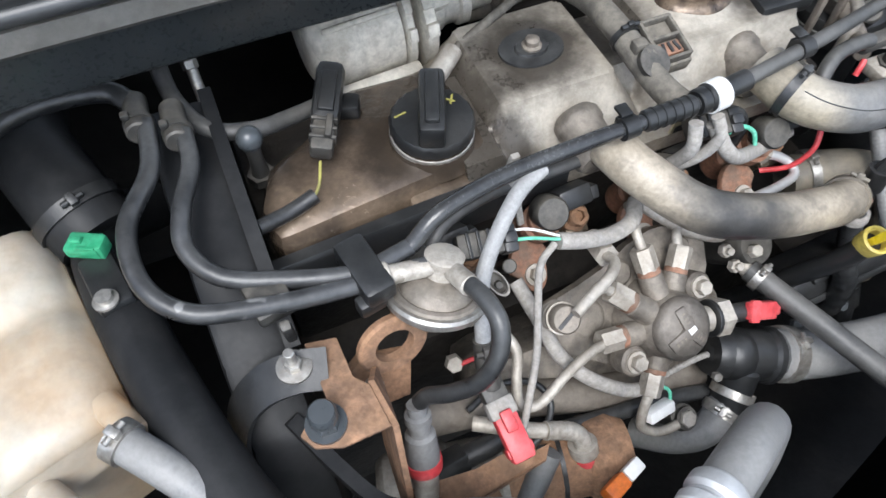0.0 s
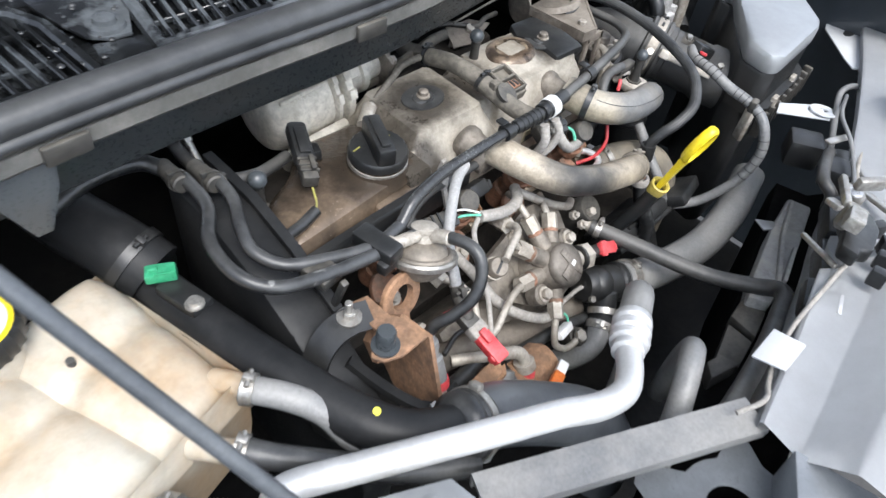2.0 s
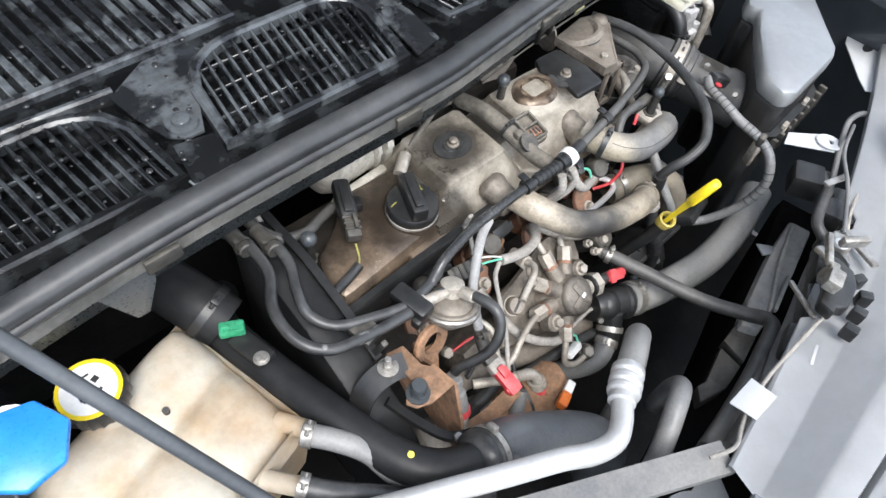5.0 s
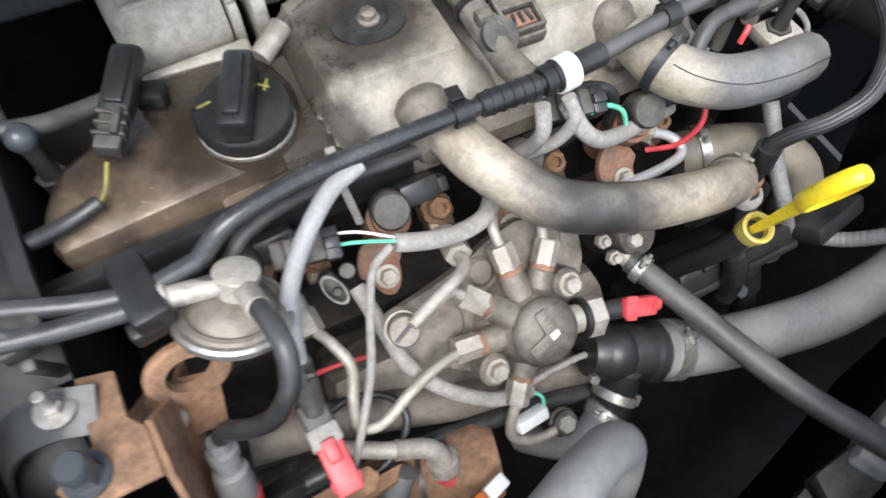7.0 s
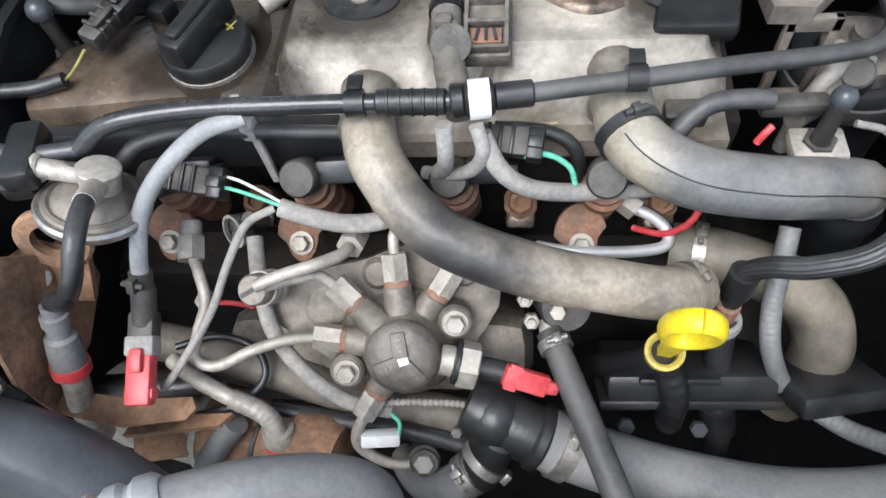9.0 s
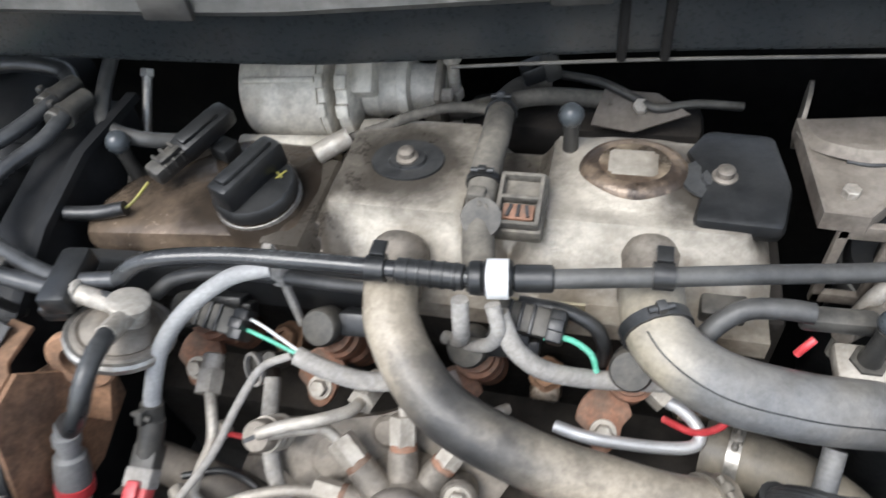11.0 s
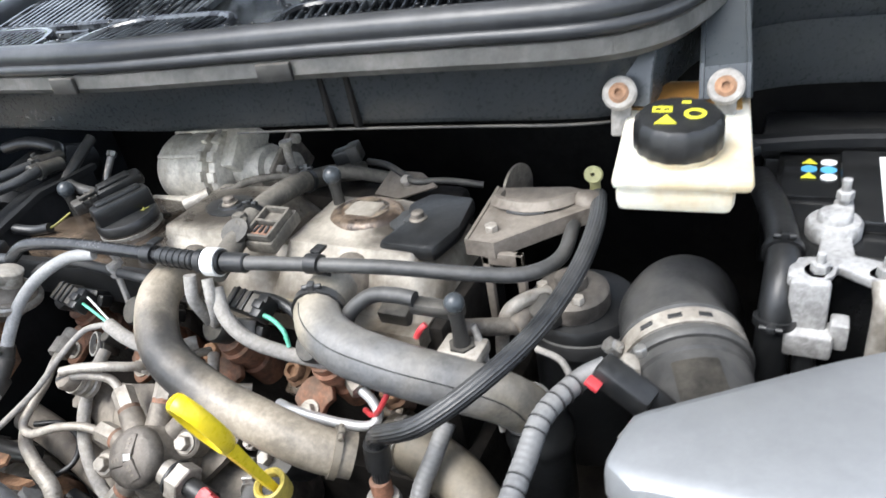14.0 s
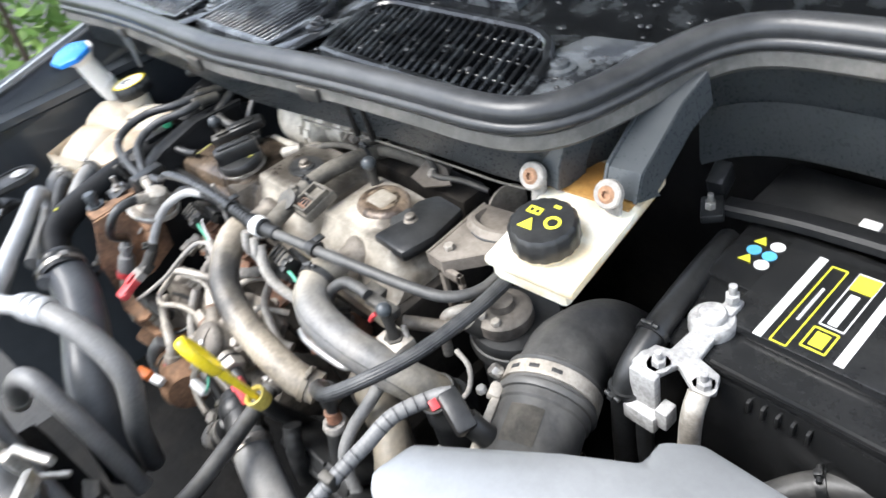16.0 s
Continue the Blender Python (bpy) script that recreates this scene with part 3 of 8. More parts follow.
inlet(-0.62, -0.345, 0.028, 0.150, -0.12, (-0.4, 0.3), 0.5, 0.0115, 0.005)
# WET_GREY slats and ribs: brighter sky glints coloured onto the same wet plastic.
inlet(-0.272, -0.048, 0.040, 0.165, 0.12, (-0.45, 0.1, 0.6), 0.6, 0.0118, 0.0036, skin=WET_GREY)
inlet(0.018, 0.340, 0.066, 0.180, -0.3, (-0.45, 0.1, 0.6), 0.35)
inlet(-0.61, -0.185, 0.206, 0.336, -0.13, (), 0.05, 0.0153, 0.0085, 1.0455, 0.0120, WET_GREY)
inlet(-0.050, 0.20, 0.235, 0.336, 0.0, (), 0.2, 0.0165, 0.0085, 1.0480, 0.0095, WET_GREY)
for x, y, z in ((-0.305, 0.086, 1.036), (-0.030, 0.102, 1.036), (0.349, 0.140, 1.034)):
    bm = mesh()
    lathe(bm, [(0, 0), (0.017, 0), (0.016, 0.003), (0.010, 0.004), (0.009, 0.008), (0.006, 0.010), (0, 0.010)], pose(x, y, z), 24)
    part("screw", bm, WET_GREY, cowl)
bm = mesh()
plate(bm, [(-0.326, 0.080), (-0.310, 0.067), (-0.292, 0.066), (-0.270, 0.117), (-0.250, 0.150), (-0.232, 0.174), (-0.240, 0.193), (-0.262, 0.195), (-0.292, 0.192), (-0.343, 0.160), (-0.337, 0.118)], 0.004, pose(0, 0, 1.032), 0.001)
part("bridge", bm, WET_GREY, cowl)
bm = mesh()
plate(bm, [(-0.335, 0.010), (-0.293, 0.011), (-0.284, 0.060), (-0.326, 0.068)], 0.003, pose(0, 0, 1.031), 0.001)
tab = part("tab", bm, WET, cowl)
bm = mesh()
sweep(bm, [V((-0.336, 0.018, 1.0345)), V((-0.335, 0.011, 1.0345)), V((-0.330, 0.010, 1.0345)), V((-0.293, 0.011, 1.0345))], circle(0.0013, 8))
part("lip", bm, PAINT_SLATE, tab, "thin pale edge of the tab")
bm = mesh()
sweep(bm, smooth_path([(-0.61, 0.186, 1.030), (-0.45, 0.178, 1.030), (-0.336, 0.170, 1.031)]), [(-0.006, -0.004), (0.006, -0.004), (0.005, 0.005), (0.002, 0.007), (-0.003, 0.006)], up=(0, 0, 1))
part("ledge", bm, WET_GREY, cowl)
bm = mesh()
plate(bm, [(-0.045, 0.03), (-0.005, 0.04), (0.0, 0.10), (-0.02, 0.21), (-0.06, 0.21), (-0.036, 0.10)], 0.004, pose(0, 0, 1.031), 0.001)
part("bridge", bm, WET_GREY, cowl)
bm = mesh()
plate(bm, [(0.335, 0.075), (0.40, 0.085), (0.425, 0.14), (0.41, 0.22), (0.33, 0.21), (0.31, 0.16)], 0.004, pose(0, 0, 1.030), 0.001)
part("bridge", bm, WET_GREY, cowl)

# rain drops lying on the cowl
drops = mesh()
rnd = random.Random(3)
for k in range(420):
    x, y = rnd.uniform(-0.60, 0.44), rnd.uniform(0.0, 0.33)
    if y < 0.012 + 0.10 * (x + 0.6) * 0.6:
        continue
    r = rnd.choice((0.0012, 0.0016, 0.0022, 0.0034))
    z = 1.046 if rnd.random() < 0.5 else 1.036 + 0.02 * max(0, y - 0.18)
    lathe(drops, [(r, 0), (r * 0.85, r * 0.3), (r * 0.45, r * 0.5), (0, r * 0.56)], pose(x, y, z - 0.0005), 8, (1, rnd.uniform(0.6, 1.4)))
CLEAR = surface("water_drop", (0.02, 0.021, 0.022), (0.03, 0.031, 0.032), 0.05, 0, bump=0.0, grain=0.0, rough_var=0.0, stain=0)
tagged(part("rainwater", drops, CLEAR, cowl), "scattered drops of rain water", kind="stuff")

# windscreen above the cowl
bm = mesh()
rows = [[bm.verts.new((x, 0.40 + 0.9 * s - 0.10 * x * x, 1.07 + 0.62 * s)) for x in np.linspace(-0.66, 0.84, 11)] for s in (0, 0.5, 1.0)]
for a, b in zip(rows, rows[1:]):
    for i in range(len(a) - 1):
        bm.faces.new((a[i], a[i + 1], b[i + 1], b[i]))
bmesh.ops.solidify(bm, geom=bm.faces[:], thickness=0.005)
GLASS = surface("dark_windscreen", (0.012, 0.014, 0.016), (0.012, 0.014, 0.016), 0.05, 0, bump=0.0, grain=0.0, rough_var=0.0)
solo("windscreen", bm, GLASS, "dark reflecting windscreen above the cowl", "windscreen", kind="structure")

SEAT.append(FRONT_END)
# front: slam panel in silver, its outer skin and the black cross bar
slam = thing("front_crossmember", (0.25, -0.52, 0.70), "matt silver-grey crossmember over the radiator", "crossmember")


def slam_edge(x):
    """The slam panel's inner edge, and how wide it is there."""
    u = x + 0.05
    return -0.487 + 0.14 * u + 0.13 * u * u, 1.0 + min(0.5, max(0.0, 1.6 * u))


def slam_sheet(prof, x0, x1, n=24, notch=()):
    bm = mesh()
    rows = []
    for i in range(n + 1):
        x = x0 + (x1 - x0) * i / n
        y, k = slam_edge(x)
        cut = sum(d for a, b, d in notch if a < x < b)
        rows.append([bm.verts.new((x + 0.35 * v * k * (x < 0.1), y + v * k - (cut if v > -0.03 else 0), z + 0.006 * math.sin(3 * x))) for v, z in prof])
    for a, b in zip(rows, rows[1:]):
        for i in range(len(prof) - 1):
            bm.faces.new((a[i], a[i + 1], b[i + 1], b[i]))
    bmesh.ops.solidify(bm, geom=bm.faces[:], thickness=0.002)
    return bm


part("panel", slam_sheet([(-0.002, 0.820), (0.0, 0.842), (-0.003, 0.845), (-0.038, 0.846), (-0.041, 0.848), (-0.072, 0.882), (-0.075, 0.8845), (-0.079, 0.8855), (-0.097, 0.889), (-0.101, 0.888), (-0.103, 0.870)],
                         -0.075, 0.82, 44, ((0.15, 0.185, 0.02), (0.21, 0.29, 0.03), (0.33, 0.36, 0.02))), PAINT_SILVER, slam)
part("front_skin", slam_sheet([(-0.106, 0.866), (-0.107, 0.888), (-0.111, 0.891), (-0.16, 0.892), (-0.20, 0.884), (-0.26, 0.855), (-0.31, 0.79)], -0.13, 0.84), PAINT_SILVER, slam)
bm = mesh()
plate(bm, [(-0.135, -0.545), (-0.085, -0.522), (-0.075, -0.60), (-0.12, -0.62)], 0.05, pose(0, 0, 0.80), 0.003)
part("end_face", bm, PAINT_SLATE, slam, "dark slate end of the panel")
for x, y in ((-0.060, -0.602), (0.055, -0.640), (0.17, -0.625), (-0.02, -0.668)):
    bm = mesh()
    lathe(bm, [(0, 0), (0.008, 0), (0.008, 0.0015), (0.005, 0.003), (0.0025, 0.003), (0.002, 0.0016), (0, 0.0016)], pose(x, y, 0.8915), 20)
    part("bolt", bm, LID, slam)
for x in (0.11, 0.20, 0.43):
    y, k = slam_edge(x)
    bm = mesh()
    box(bm, (0.030, 0.004, 0.0012), pose(x, y - 0.028, 0.8475, 0, 0, 14), 0.0005)
    part("slot_edge", bm, BRIGHT, slam, "bright pressed slot edge")

# radiator and fan shroud, in the gap behind the slam panel
shroud = thing("fan_shroud", (0.20, -0.40, 0.33), "black plastic radiator fan shroud", "fan shroud")


def shroud_at(x, back, z):
    return V((x, slam_edge(x)[0] + back, z))


bm = mesh()
rows = [[bm.verts.new(shroud_at(x, b, z)) for x in np.linspace(-0.12, 0.50, 24)] for b, z in ((0.050, 0.34), (0.056, 0.66), (0.052, 0.690), (0.004, 0.694), (-0.05, 0.74), (-0.08, 0.60))]
for a, b in zip(rows, rows[1:]):
    for i in range(len(a) - 1):
        bm.faces.new((a[i], a[i + 1], b[i + 1], b[i]))
bmesh.ops.solidify(bm, geom=bm.faces[:], thickness=0.003)
# The shade at the bottom of the bay is coloured into this panel.
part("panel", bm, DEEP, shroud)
for line_, z in (([(0.244, -0.393), (0.200, -0.428), (0.150, -0.437), (0.160, -0.399)], 0.711), ([(0.152, -0.402), (0.146, -0.437), (0.097, -0.442), (0.063, -0.422)], 0.706), ([(0.070, -0.412), (0.051, -0.428), (0.095, -0.441), (0.092, -0.419)], 0.714)):
    bm = mesh()
    plate(bm, line_, 0.030, pose(0, 0, z - 0.030), 0.003)
    part("step_panel", bm, PLASTIC_DUSTY, shroud, "dusty black step of the shroud")
radiator = thing("radiator", (0.30, -0.41, 0.60), "radiator end tank of dusty grey plastic behind the front crossmember", "radiator")
bm = mesh()
plate(bm, [(0.421, -0.355), (0.426, -0.389), (0.323, -0.411), (0.254, -0.422), (0.199, -0.427), (0.187, -0.402), (0.230, -0.389), (0.347, -0.364)], 0.080, pose(0, 0, 0.650, 0.3, 0, 0), 0.005)
part("tank", bm, RADIATOR, radiator)
for line_ in ([(0.322, -0.384), (0.233, -0.417), (0.236, -0.421), (0.326, -0.389)], [(0.310, -0.406), (0.239, -0.422), (0.241, -0.427), (0.312, -0.411)], [(0.405, -0.362), (0.322, -0.384), (0.323, -0.389), (0.406, -0.367)]):
    bm = mesh()
    plate(bm, line_, 0.010, pose(0, 0, 0.727), 0.0015)
    part("ridge", bm, RADIATOR, radiator, "raised ridge caked with pale dust")
bm = mesh()
plate(bm, [(0.338, -0.342), (0.353, -0.363), (0.345, -0.375), (0.325, -0.361)], 0.003, pose(0, 0, 0.724), 0.0008)
part("tab", bm, LID, radiator, "pale plastic tab")

crossbar = thing("headlamp_crossbar", (-0.17, -0.42, 0.80), "flat black steel bar beside the headlamp", "bracket bar")
bm = mesh()
a, b = V((-0.295, -0.362, 0.838)), V((-0.060, -0.485, 0.832))
d = (b - a).normalized()
sweep(bm, [a, b], [(-0.017, 0), (0.017, 0), (0.0175, -0.004), (0.0165, -0.014), (0.0135, -0.014), (0.0145, -0.004), (-0.0145, -0.004), (-0.0135, -0.016), (-0.0165, -0.016), (-0.0175, -0.004)], up=(0, 0, 1))
part("bar", bm, RUBBER_GREY, crossbar)
bm = mesh()
plate(bm, [(-0.368, -0.321), (-0.317, -0.349), (-0.314, -0.390), (-0.340, -0.397), (-0.341, -0.384), (-0.364, -0.368)], 0.003, pose(0, 0, 0.872), 0.0008)
part("end_plate", bm, LID, crossbar, "pale grey end plate")
bm = mesh()
lathe(bm, [(0, 0), (0.0065, 0), (0.0065, 0.001), (0.004, 0.0022), (0, 0.0022)], pose(-0.342, -0.352, 0.8755), 20)
part("bolt", bm, LID, crossbar)

lamp = thing("headlamp", (-0.45, -0.42, 0.62), "black plastic headlamp housing in front of the coolant tank", "headlamp")
bm = mesh()
plate(bm, [(-0.44, -0.285), (-0.455, -0.300), (-0.445, -0.322), (-0.36, -0.392), (-0.245, -0.450), (-0.240, -0.56), (-0.32, -0.62), (-0.56, -0.56), (-0.60, -0.36)], 0.016, pose(0, 0, 0.828), 0.004)
part("housing", bm, PLASTIC, lamp)
bm = mesh()
arm_ = [(-0.459 + 0.026 * math.cos(a), -0.270 + 0.026 * math.sin(a)) for a in np.linspace(math.radians(5), math.radians(195), 14)] + [(-0.476, -0.350), (-0.462, -0.385), (-0.417, -0.378)]
arm_ = [(float(x), float(y)) for x, y in arm_]
plate(bm, arm_, 0.010, pose(0, 0, 0.866), 0.003)
arm_part = part("arm", bm, PLASTIC, lamp, "black mounting arm")
bm = mesh()
sweep(bm, [V((x * 0.96 - 0.459 * 0.04, y * 0.96 - 0.30 * 0.04, 0.875)) for x, y in [*arm_, arm_[0]]], [(-0.0018, 0), (0.0018, 0), (0.0012, 0.0035), (-0.0012, 0.0035)], up=(0, 0, 1))
part("rim", bm, PLASTIC, arm_part)
bm = mesh()
sweep(bm, [V(p) for p in ((-0.468, -0.306, 0.875), (-0.466, -0.362, 0.875), (-0.432, -0.358, 0.875), (-0.438, -0.302, 0.875), (-0.468, -0.306, 0.875))], [(-0.0018, 0), (0.0018, 0), (0.0014, 0.0025), (-0.0014, 0.0025)], up=(0, 0, 1))
part("frame", bm, PLASTIC, arm_part)
bm = mesh()
box(bm, (0.030, 0.052, 0.0015), pose(-0.451, -0.332, 0.8768, 0, 0, 3), 0.0004)
part("recess", bm, PLASTIC_GREY, arm_part, "grey recessed panel")
bm = mesh()
lathe(bm, [(0, 0), (0.0125, 0), (0.0125, 0.002), (0.008, 0.003), (0.006, 0.005), (0, 0.005)], pose(-0.459, -0.270, 0.8765), 24)
part("bolt", bm, CORRODED, lamp, "washer-headed steel bolt")
bm = mesh()
lathe(bm, [(0, 0.012), (0.004, 0.012), (0.004, 0.016), (0.008, 0.016), (0.010, 0.014), (0.010, 0.002), (0.006, 0), (0.006, -0.03), (0, -0.03)], pose(-0.404, -0.359, 0.862), 24)
part("adjuster", bm, YELLOW, lamp, "yellow adjuster cap")


SEAT.pop()
# the open bonnet above, propped on its rod
bonnet = thing("bonnet", (0.09, 0.33, 1.09), "open dark slate bonnet propped over the engine", "bonnet")
bm = mesh()
rows = []
for s in np.linspace(0, 1, 9):
    w = 0.745 - 0.10 * s * s
    rows.append([bm.verts.new((0.09 + w * u, 0.43 - 0.46 * s - 0.03 * math.sin(math.pi * s) + 0.02 * u * u, 1.12 + 0.94 * s + 0.05 * (1 - u * u) * (1 - 0.5 * s))) for u in np.linspace(-1, 1, 15)])
for a, b in zip(rows, rows[1:]):
    for i in range(len(a) - 1):
        bm.faces.new((a[i], a[i + 1], b[i + 1], b[i]))
bmesh.ops.solidify(bm, geom=bm.faces[:], thickness=0.012)
part("panel", bm, PAINT, bonnet)

# hedge beyond the wing
hedge = thing("hedge", (-2.5, 0.6, 0.0), "leafy green garden hedge beyond the car", "hedge")
rnd = random.Random(11)
bm = mesh()
for k in range(26):
    x, y = -2.5 + rnd.uniform(-0.25, 0.25), -1.6 + k * 0.17
    a = V((x, y, 0.0))
    b = V((x + rnd.uniform(-0.2, 0.2), y + rnd.uniform(-0.2, 0.2), rnd.uniform(0.9, 1.5)))
    rod(bm, a, b, 0.018, 0.006, 7)
tagged(part("branchwork", bm, BARK, hedge), kind="stuff")
bm = mesh()
for k in range(15000):
    c = V((-2.5 + rnd.gauss(0, 0.22), rnd.uniform(-1.8, 3.0), 0.0))
    c.z = rnd.uniform(0.05, 1.45 + 0.15 * math.sin(3.1 * c.y) + 0.1 * math.sin(7.7 * c.y + 1))
    n = V((rnd.uniform(0, 1.0), rnd.uniform(-0.7, 0.7), rnd.uniform(0.1, 1.0))).normalized()
    u = n.orthogonal().normalized()
    u.rotate(Matrix.Rotation(rnd.uniform(0, 6.28), 3, n))
    v = n.cross(u)
    s = rnd.uniform(0.025, 0.055)
    q = [c - u * s, c - v * s * 0.42 + n * s * 0.12, c + u * s, c + v * s * 0.42 + n * s * 0.12]
    bm.faces.new([bm.verts.new(p) for p in q])
tagged(part("leaves", bm, LEAF, hedge), "small green hedge leaves", kind="stuff")

# ---------------------------------------------------------------- engine block and valve cover
block = thing("engine_block", (0.02, -0.02, 0.32), "grimy dark engine block and cylinder head", "engine")
bm = mesh()
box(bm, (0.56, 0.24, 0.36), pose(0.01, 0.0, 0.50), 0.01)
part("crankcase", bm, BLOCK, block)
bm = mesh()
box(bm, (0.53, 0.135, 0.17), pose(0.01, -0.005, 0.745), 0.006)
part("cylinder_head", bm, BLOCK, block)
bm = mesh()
box(bm, (0.26, 0.07, 0.12), pose(0.00, -0.165, 0.655, 42, 0, 0), 0.025)
part("pump_carrier", bm, IRON, block, "dusty cast pump carrier")


def bulge(x, y, cx, cy, w, h, soft):
    """1 on a rounded rectangle, falling to 0 over soft."""
    dx, dy = max(abs(x - cx) - w, 0), max(abs(y - cy) - h, 0)
    d = math.hypot(dx, dy) / soft
    if d >= 1:
        return 0.0
    return 1 - d * d / 0.18 * 0.09 / 0.91 if d < 0.18 else 1 - (d - 0.09) / 0.91


def cover_height(x, y):
    z = 0.832
    left = bulge(x, y, -0.150, -0.035, 0.085, 0.045, 0.016)
    one = bulge(x, y, 0.0, 0.0, 0.046, 0.042, 0.040)
    two = bulge(x, y, 0.175, 0.0, 0.062, 0.040, 0.034)
    bridge = bulge(x, y, 0.09, 0.01, 0.06, 0.03, 0.03)
    z = max(z, 0.832 + 0.039 * left, 0.832 + 0.054 * one, 0.832 + 0.051 * two, 0.832 + 0.030 * bridge)
    boss = bulge(x, y, 0.165, 0.008, 0.012, 0.008, 0.034)
    return z + 0.010 * boss


cover = thing("valve_cover", (0.01, -0.02, 0.80), "dusty cast aluminium valve cover stained brown with oil", "valve cover")
bm = mesh()
xs, ys = np.linspace(-0.095, 0.262, 130), np.linspace(-0.090, 0.062, 60)
grid = [[bm.verts.new((x, y, cover_height(x, y))) for y in ys] for x in xs]
for a, b in zip(grid, grid[1:]):
    for i in range(len(ys) - 1):
        bm.faces.new((a[i], b[i], b[i + 1], a[i + 1]))
rim = [[v for v in grid[0]], [c[-1] for c in grid], [v for v in grid[-1]][::-1], [c[0] for c in grid][::-1]]
for edge in rim:
    low = [bm.verts.new((v.co.x, v.co.y, 0.815)) for v in edge]
    for i in range(len(edge) - 1):
        bm.faces.new((edge[i], edge[i + 1], low[i + 1], low[i]))
part("casting", bm, CAST_OILY, cover)
bm = mesh()
outline = [(-0.247, -0.094), (-0.066, -0.076), (-0.060, -0.02), (-0.075, 0.03), (-0.16, 0.035), (-0.20, -0.005), (-0.236, -0.02), (-0.252, -0.06)]
plate(bm, outline, 0.052, pose(0, 0, 0.821), 0.013)
part("filler_deck", bm, DECK, cover, "brown oil-burnt deck round the filler")
bm = mesh()
sweep(bm, [V((-0.262, -0.102, 0.838)), V((-0.150, -0.097, 0.840)), V((-0.010, -0.092, 0.840))], [(-0.006, -0.022), (0.006, -0.022), (0.006, 0.014), (0.003, 0.018), (-0.006, 0.018)], up=(0, 0, 1))
part("front_channel", bm, PLASTIC, cover, "black plastic channel under the front edge")
bm = mesh()
plate(bm, [(0.205, -0.040), (0.262, -0.042), (0.270, 0.0), (0.262, 0.052), (0.215, 0.055), (0.200, 0.03), (0.213, 0.0)], 0.017, pose(0, 0, 0.8730), 0.0065)
part("end_cap", bm, PLASTIC, cover, "black end of the cover")
bm = mesh()
lathe(bm, [(0.024, 0.0085), (0.030, 0.0085), (0.0355, 0.006), (0.039, 0.001), (0.0395, -0.004), (0.036, -0.012)], pose(0.166, 0.008, 0.884), 44, (1, 0.82))
boss_ = part("oval_boss", bm, surface("scorched_rim", (0.30, 0.225, 0.16), (0.070, 0.052, 0.040), 0.32, 0.3, 26, 200, blend=(0.40, 0.60), bump=0.3), cover, "scorched dark rim of the oval boss")
bm = mesh()
lathe(bm, [(0, 0.0070), (0.010, 0.0072), (0.020, 0.0080), (0.0245, 0.0088)], pose(0.166, 0.008, 0.884), 40, (1, 0.82))
part("boss_top", bm, surface("scorched_boss", (0.38, 0.30, 0.21), (0.15, 0.105, 0.072), 0.36, 0.3, 30, 200, bump=0.3, oil=((0.176, 0.046, 0.088, 0.014, 0.032), (0.135, 0.040, 0.088, 0.004, 0.014))), boss_, "pale scorched top of the oval boss")
for x, y in ((0.0, 0.0), (0.226, 0.003)):
    bm = mesh()
    lathe(bm, [(0.0, 0), (0.025, 0), (0.0245, 0.0016), (0.017, 0.0022), (0.013, 0.001), (0.012, 0.003), (0.0, 0.003)], pose(x, y, 0.8865), 36, (1.15, 0.9))
    grommet = part("grommet", bm, RUBBER, cover, "black rubber grommet")
    bm = mesh()
    lathe(bm, [(0, 0), (0.0085, 0), (0.0085, 0.002), (0.006, 0.003), (0.006, 0.0075), (0.004, 0.009), (0, 0.009)], pose(x, y, 0.889), 20)
    part("bolt", bm, IRON, grommet)
bm = mesh()
lathe(bm, [(0.038, 0), (0.034, 0.010), (0.031, 0.022), (0.027, 0.022), (0.027, 0.0)], pose(-0.108, -0.045, 0.862), 30)
part("filler_neck", bm, DECK, cover)
bm = mesh()
plate(bm, [(-0.145, -0.095), (-0.075, -0.088), (-0.080, -0.05), (-0.14, -0.055)], 0.022, pose(0, 0, 0.836), 0.005)
part("neck_web", bm, DECK, cover)
for x, y0, z in ((0.010, -0.080, 0.862), (0.182, -0.058, 0.860)):
    bm = mesh()
    d = V((0.05, -1, -0.18))
    lathe(bm, [(0, -0.008), (0.0170, -0.008), (0.0200, -0.004), (0.0205, 0.004), (0.0185, 0.008), (0.0185, 0.024), (0.0210, 0.028), (0.0210, 0.034), (0.018, 0.038), (0, 0.038)], axes((x, y0 + 0.01, z), d), 28)
    part("hose_port", bm, IRON, cover, "grimy hose port")
bm = mesh()
box(bm, (0.05, 0.002, 0.018), pose(0.118, -0.0895, 0.842, 6, 0, 2), 0)
label_plate = part("barcode_label", bm, surface("yellowed_paper_label", (0.62, 0.54, 0.36), (0.55, 0.47, 0.32), 0.7, 0, 30, 200, bump=0.05), cover, "yellowed paper label with a bar code")
bm = mesh()
rnd = random.Random(4)
x = 0.0965
while x < 0.139:
    w = rnd.choice((0.0006, 0.0010, 0.0016))
    box(bm, (w, 0.0008, 0.009), pose(x, -0.0912, 0.838, 6, 0, 2))
    x += w + rnd.choice((0.0008, 0.0012))
for i in range(10):
    box(bm, (0.0028, 0.0008, 0.0024), pose(0.099 + i * 0.004, -0.0908, 0.848, 6, 0, 2))
tagged(part("bar_code", bm, PRINT_DARK, label_plate), kind="stuff")

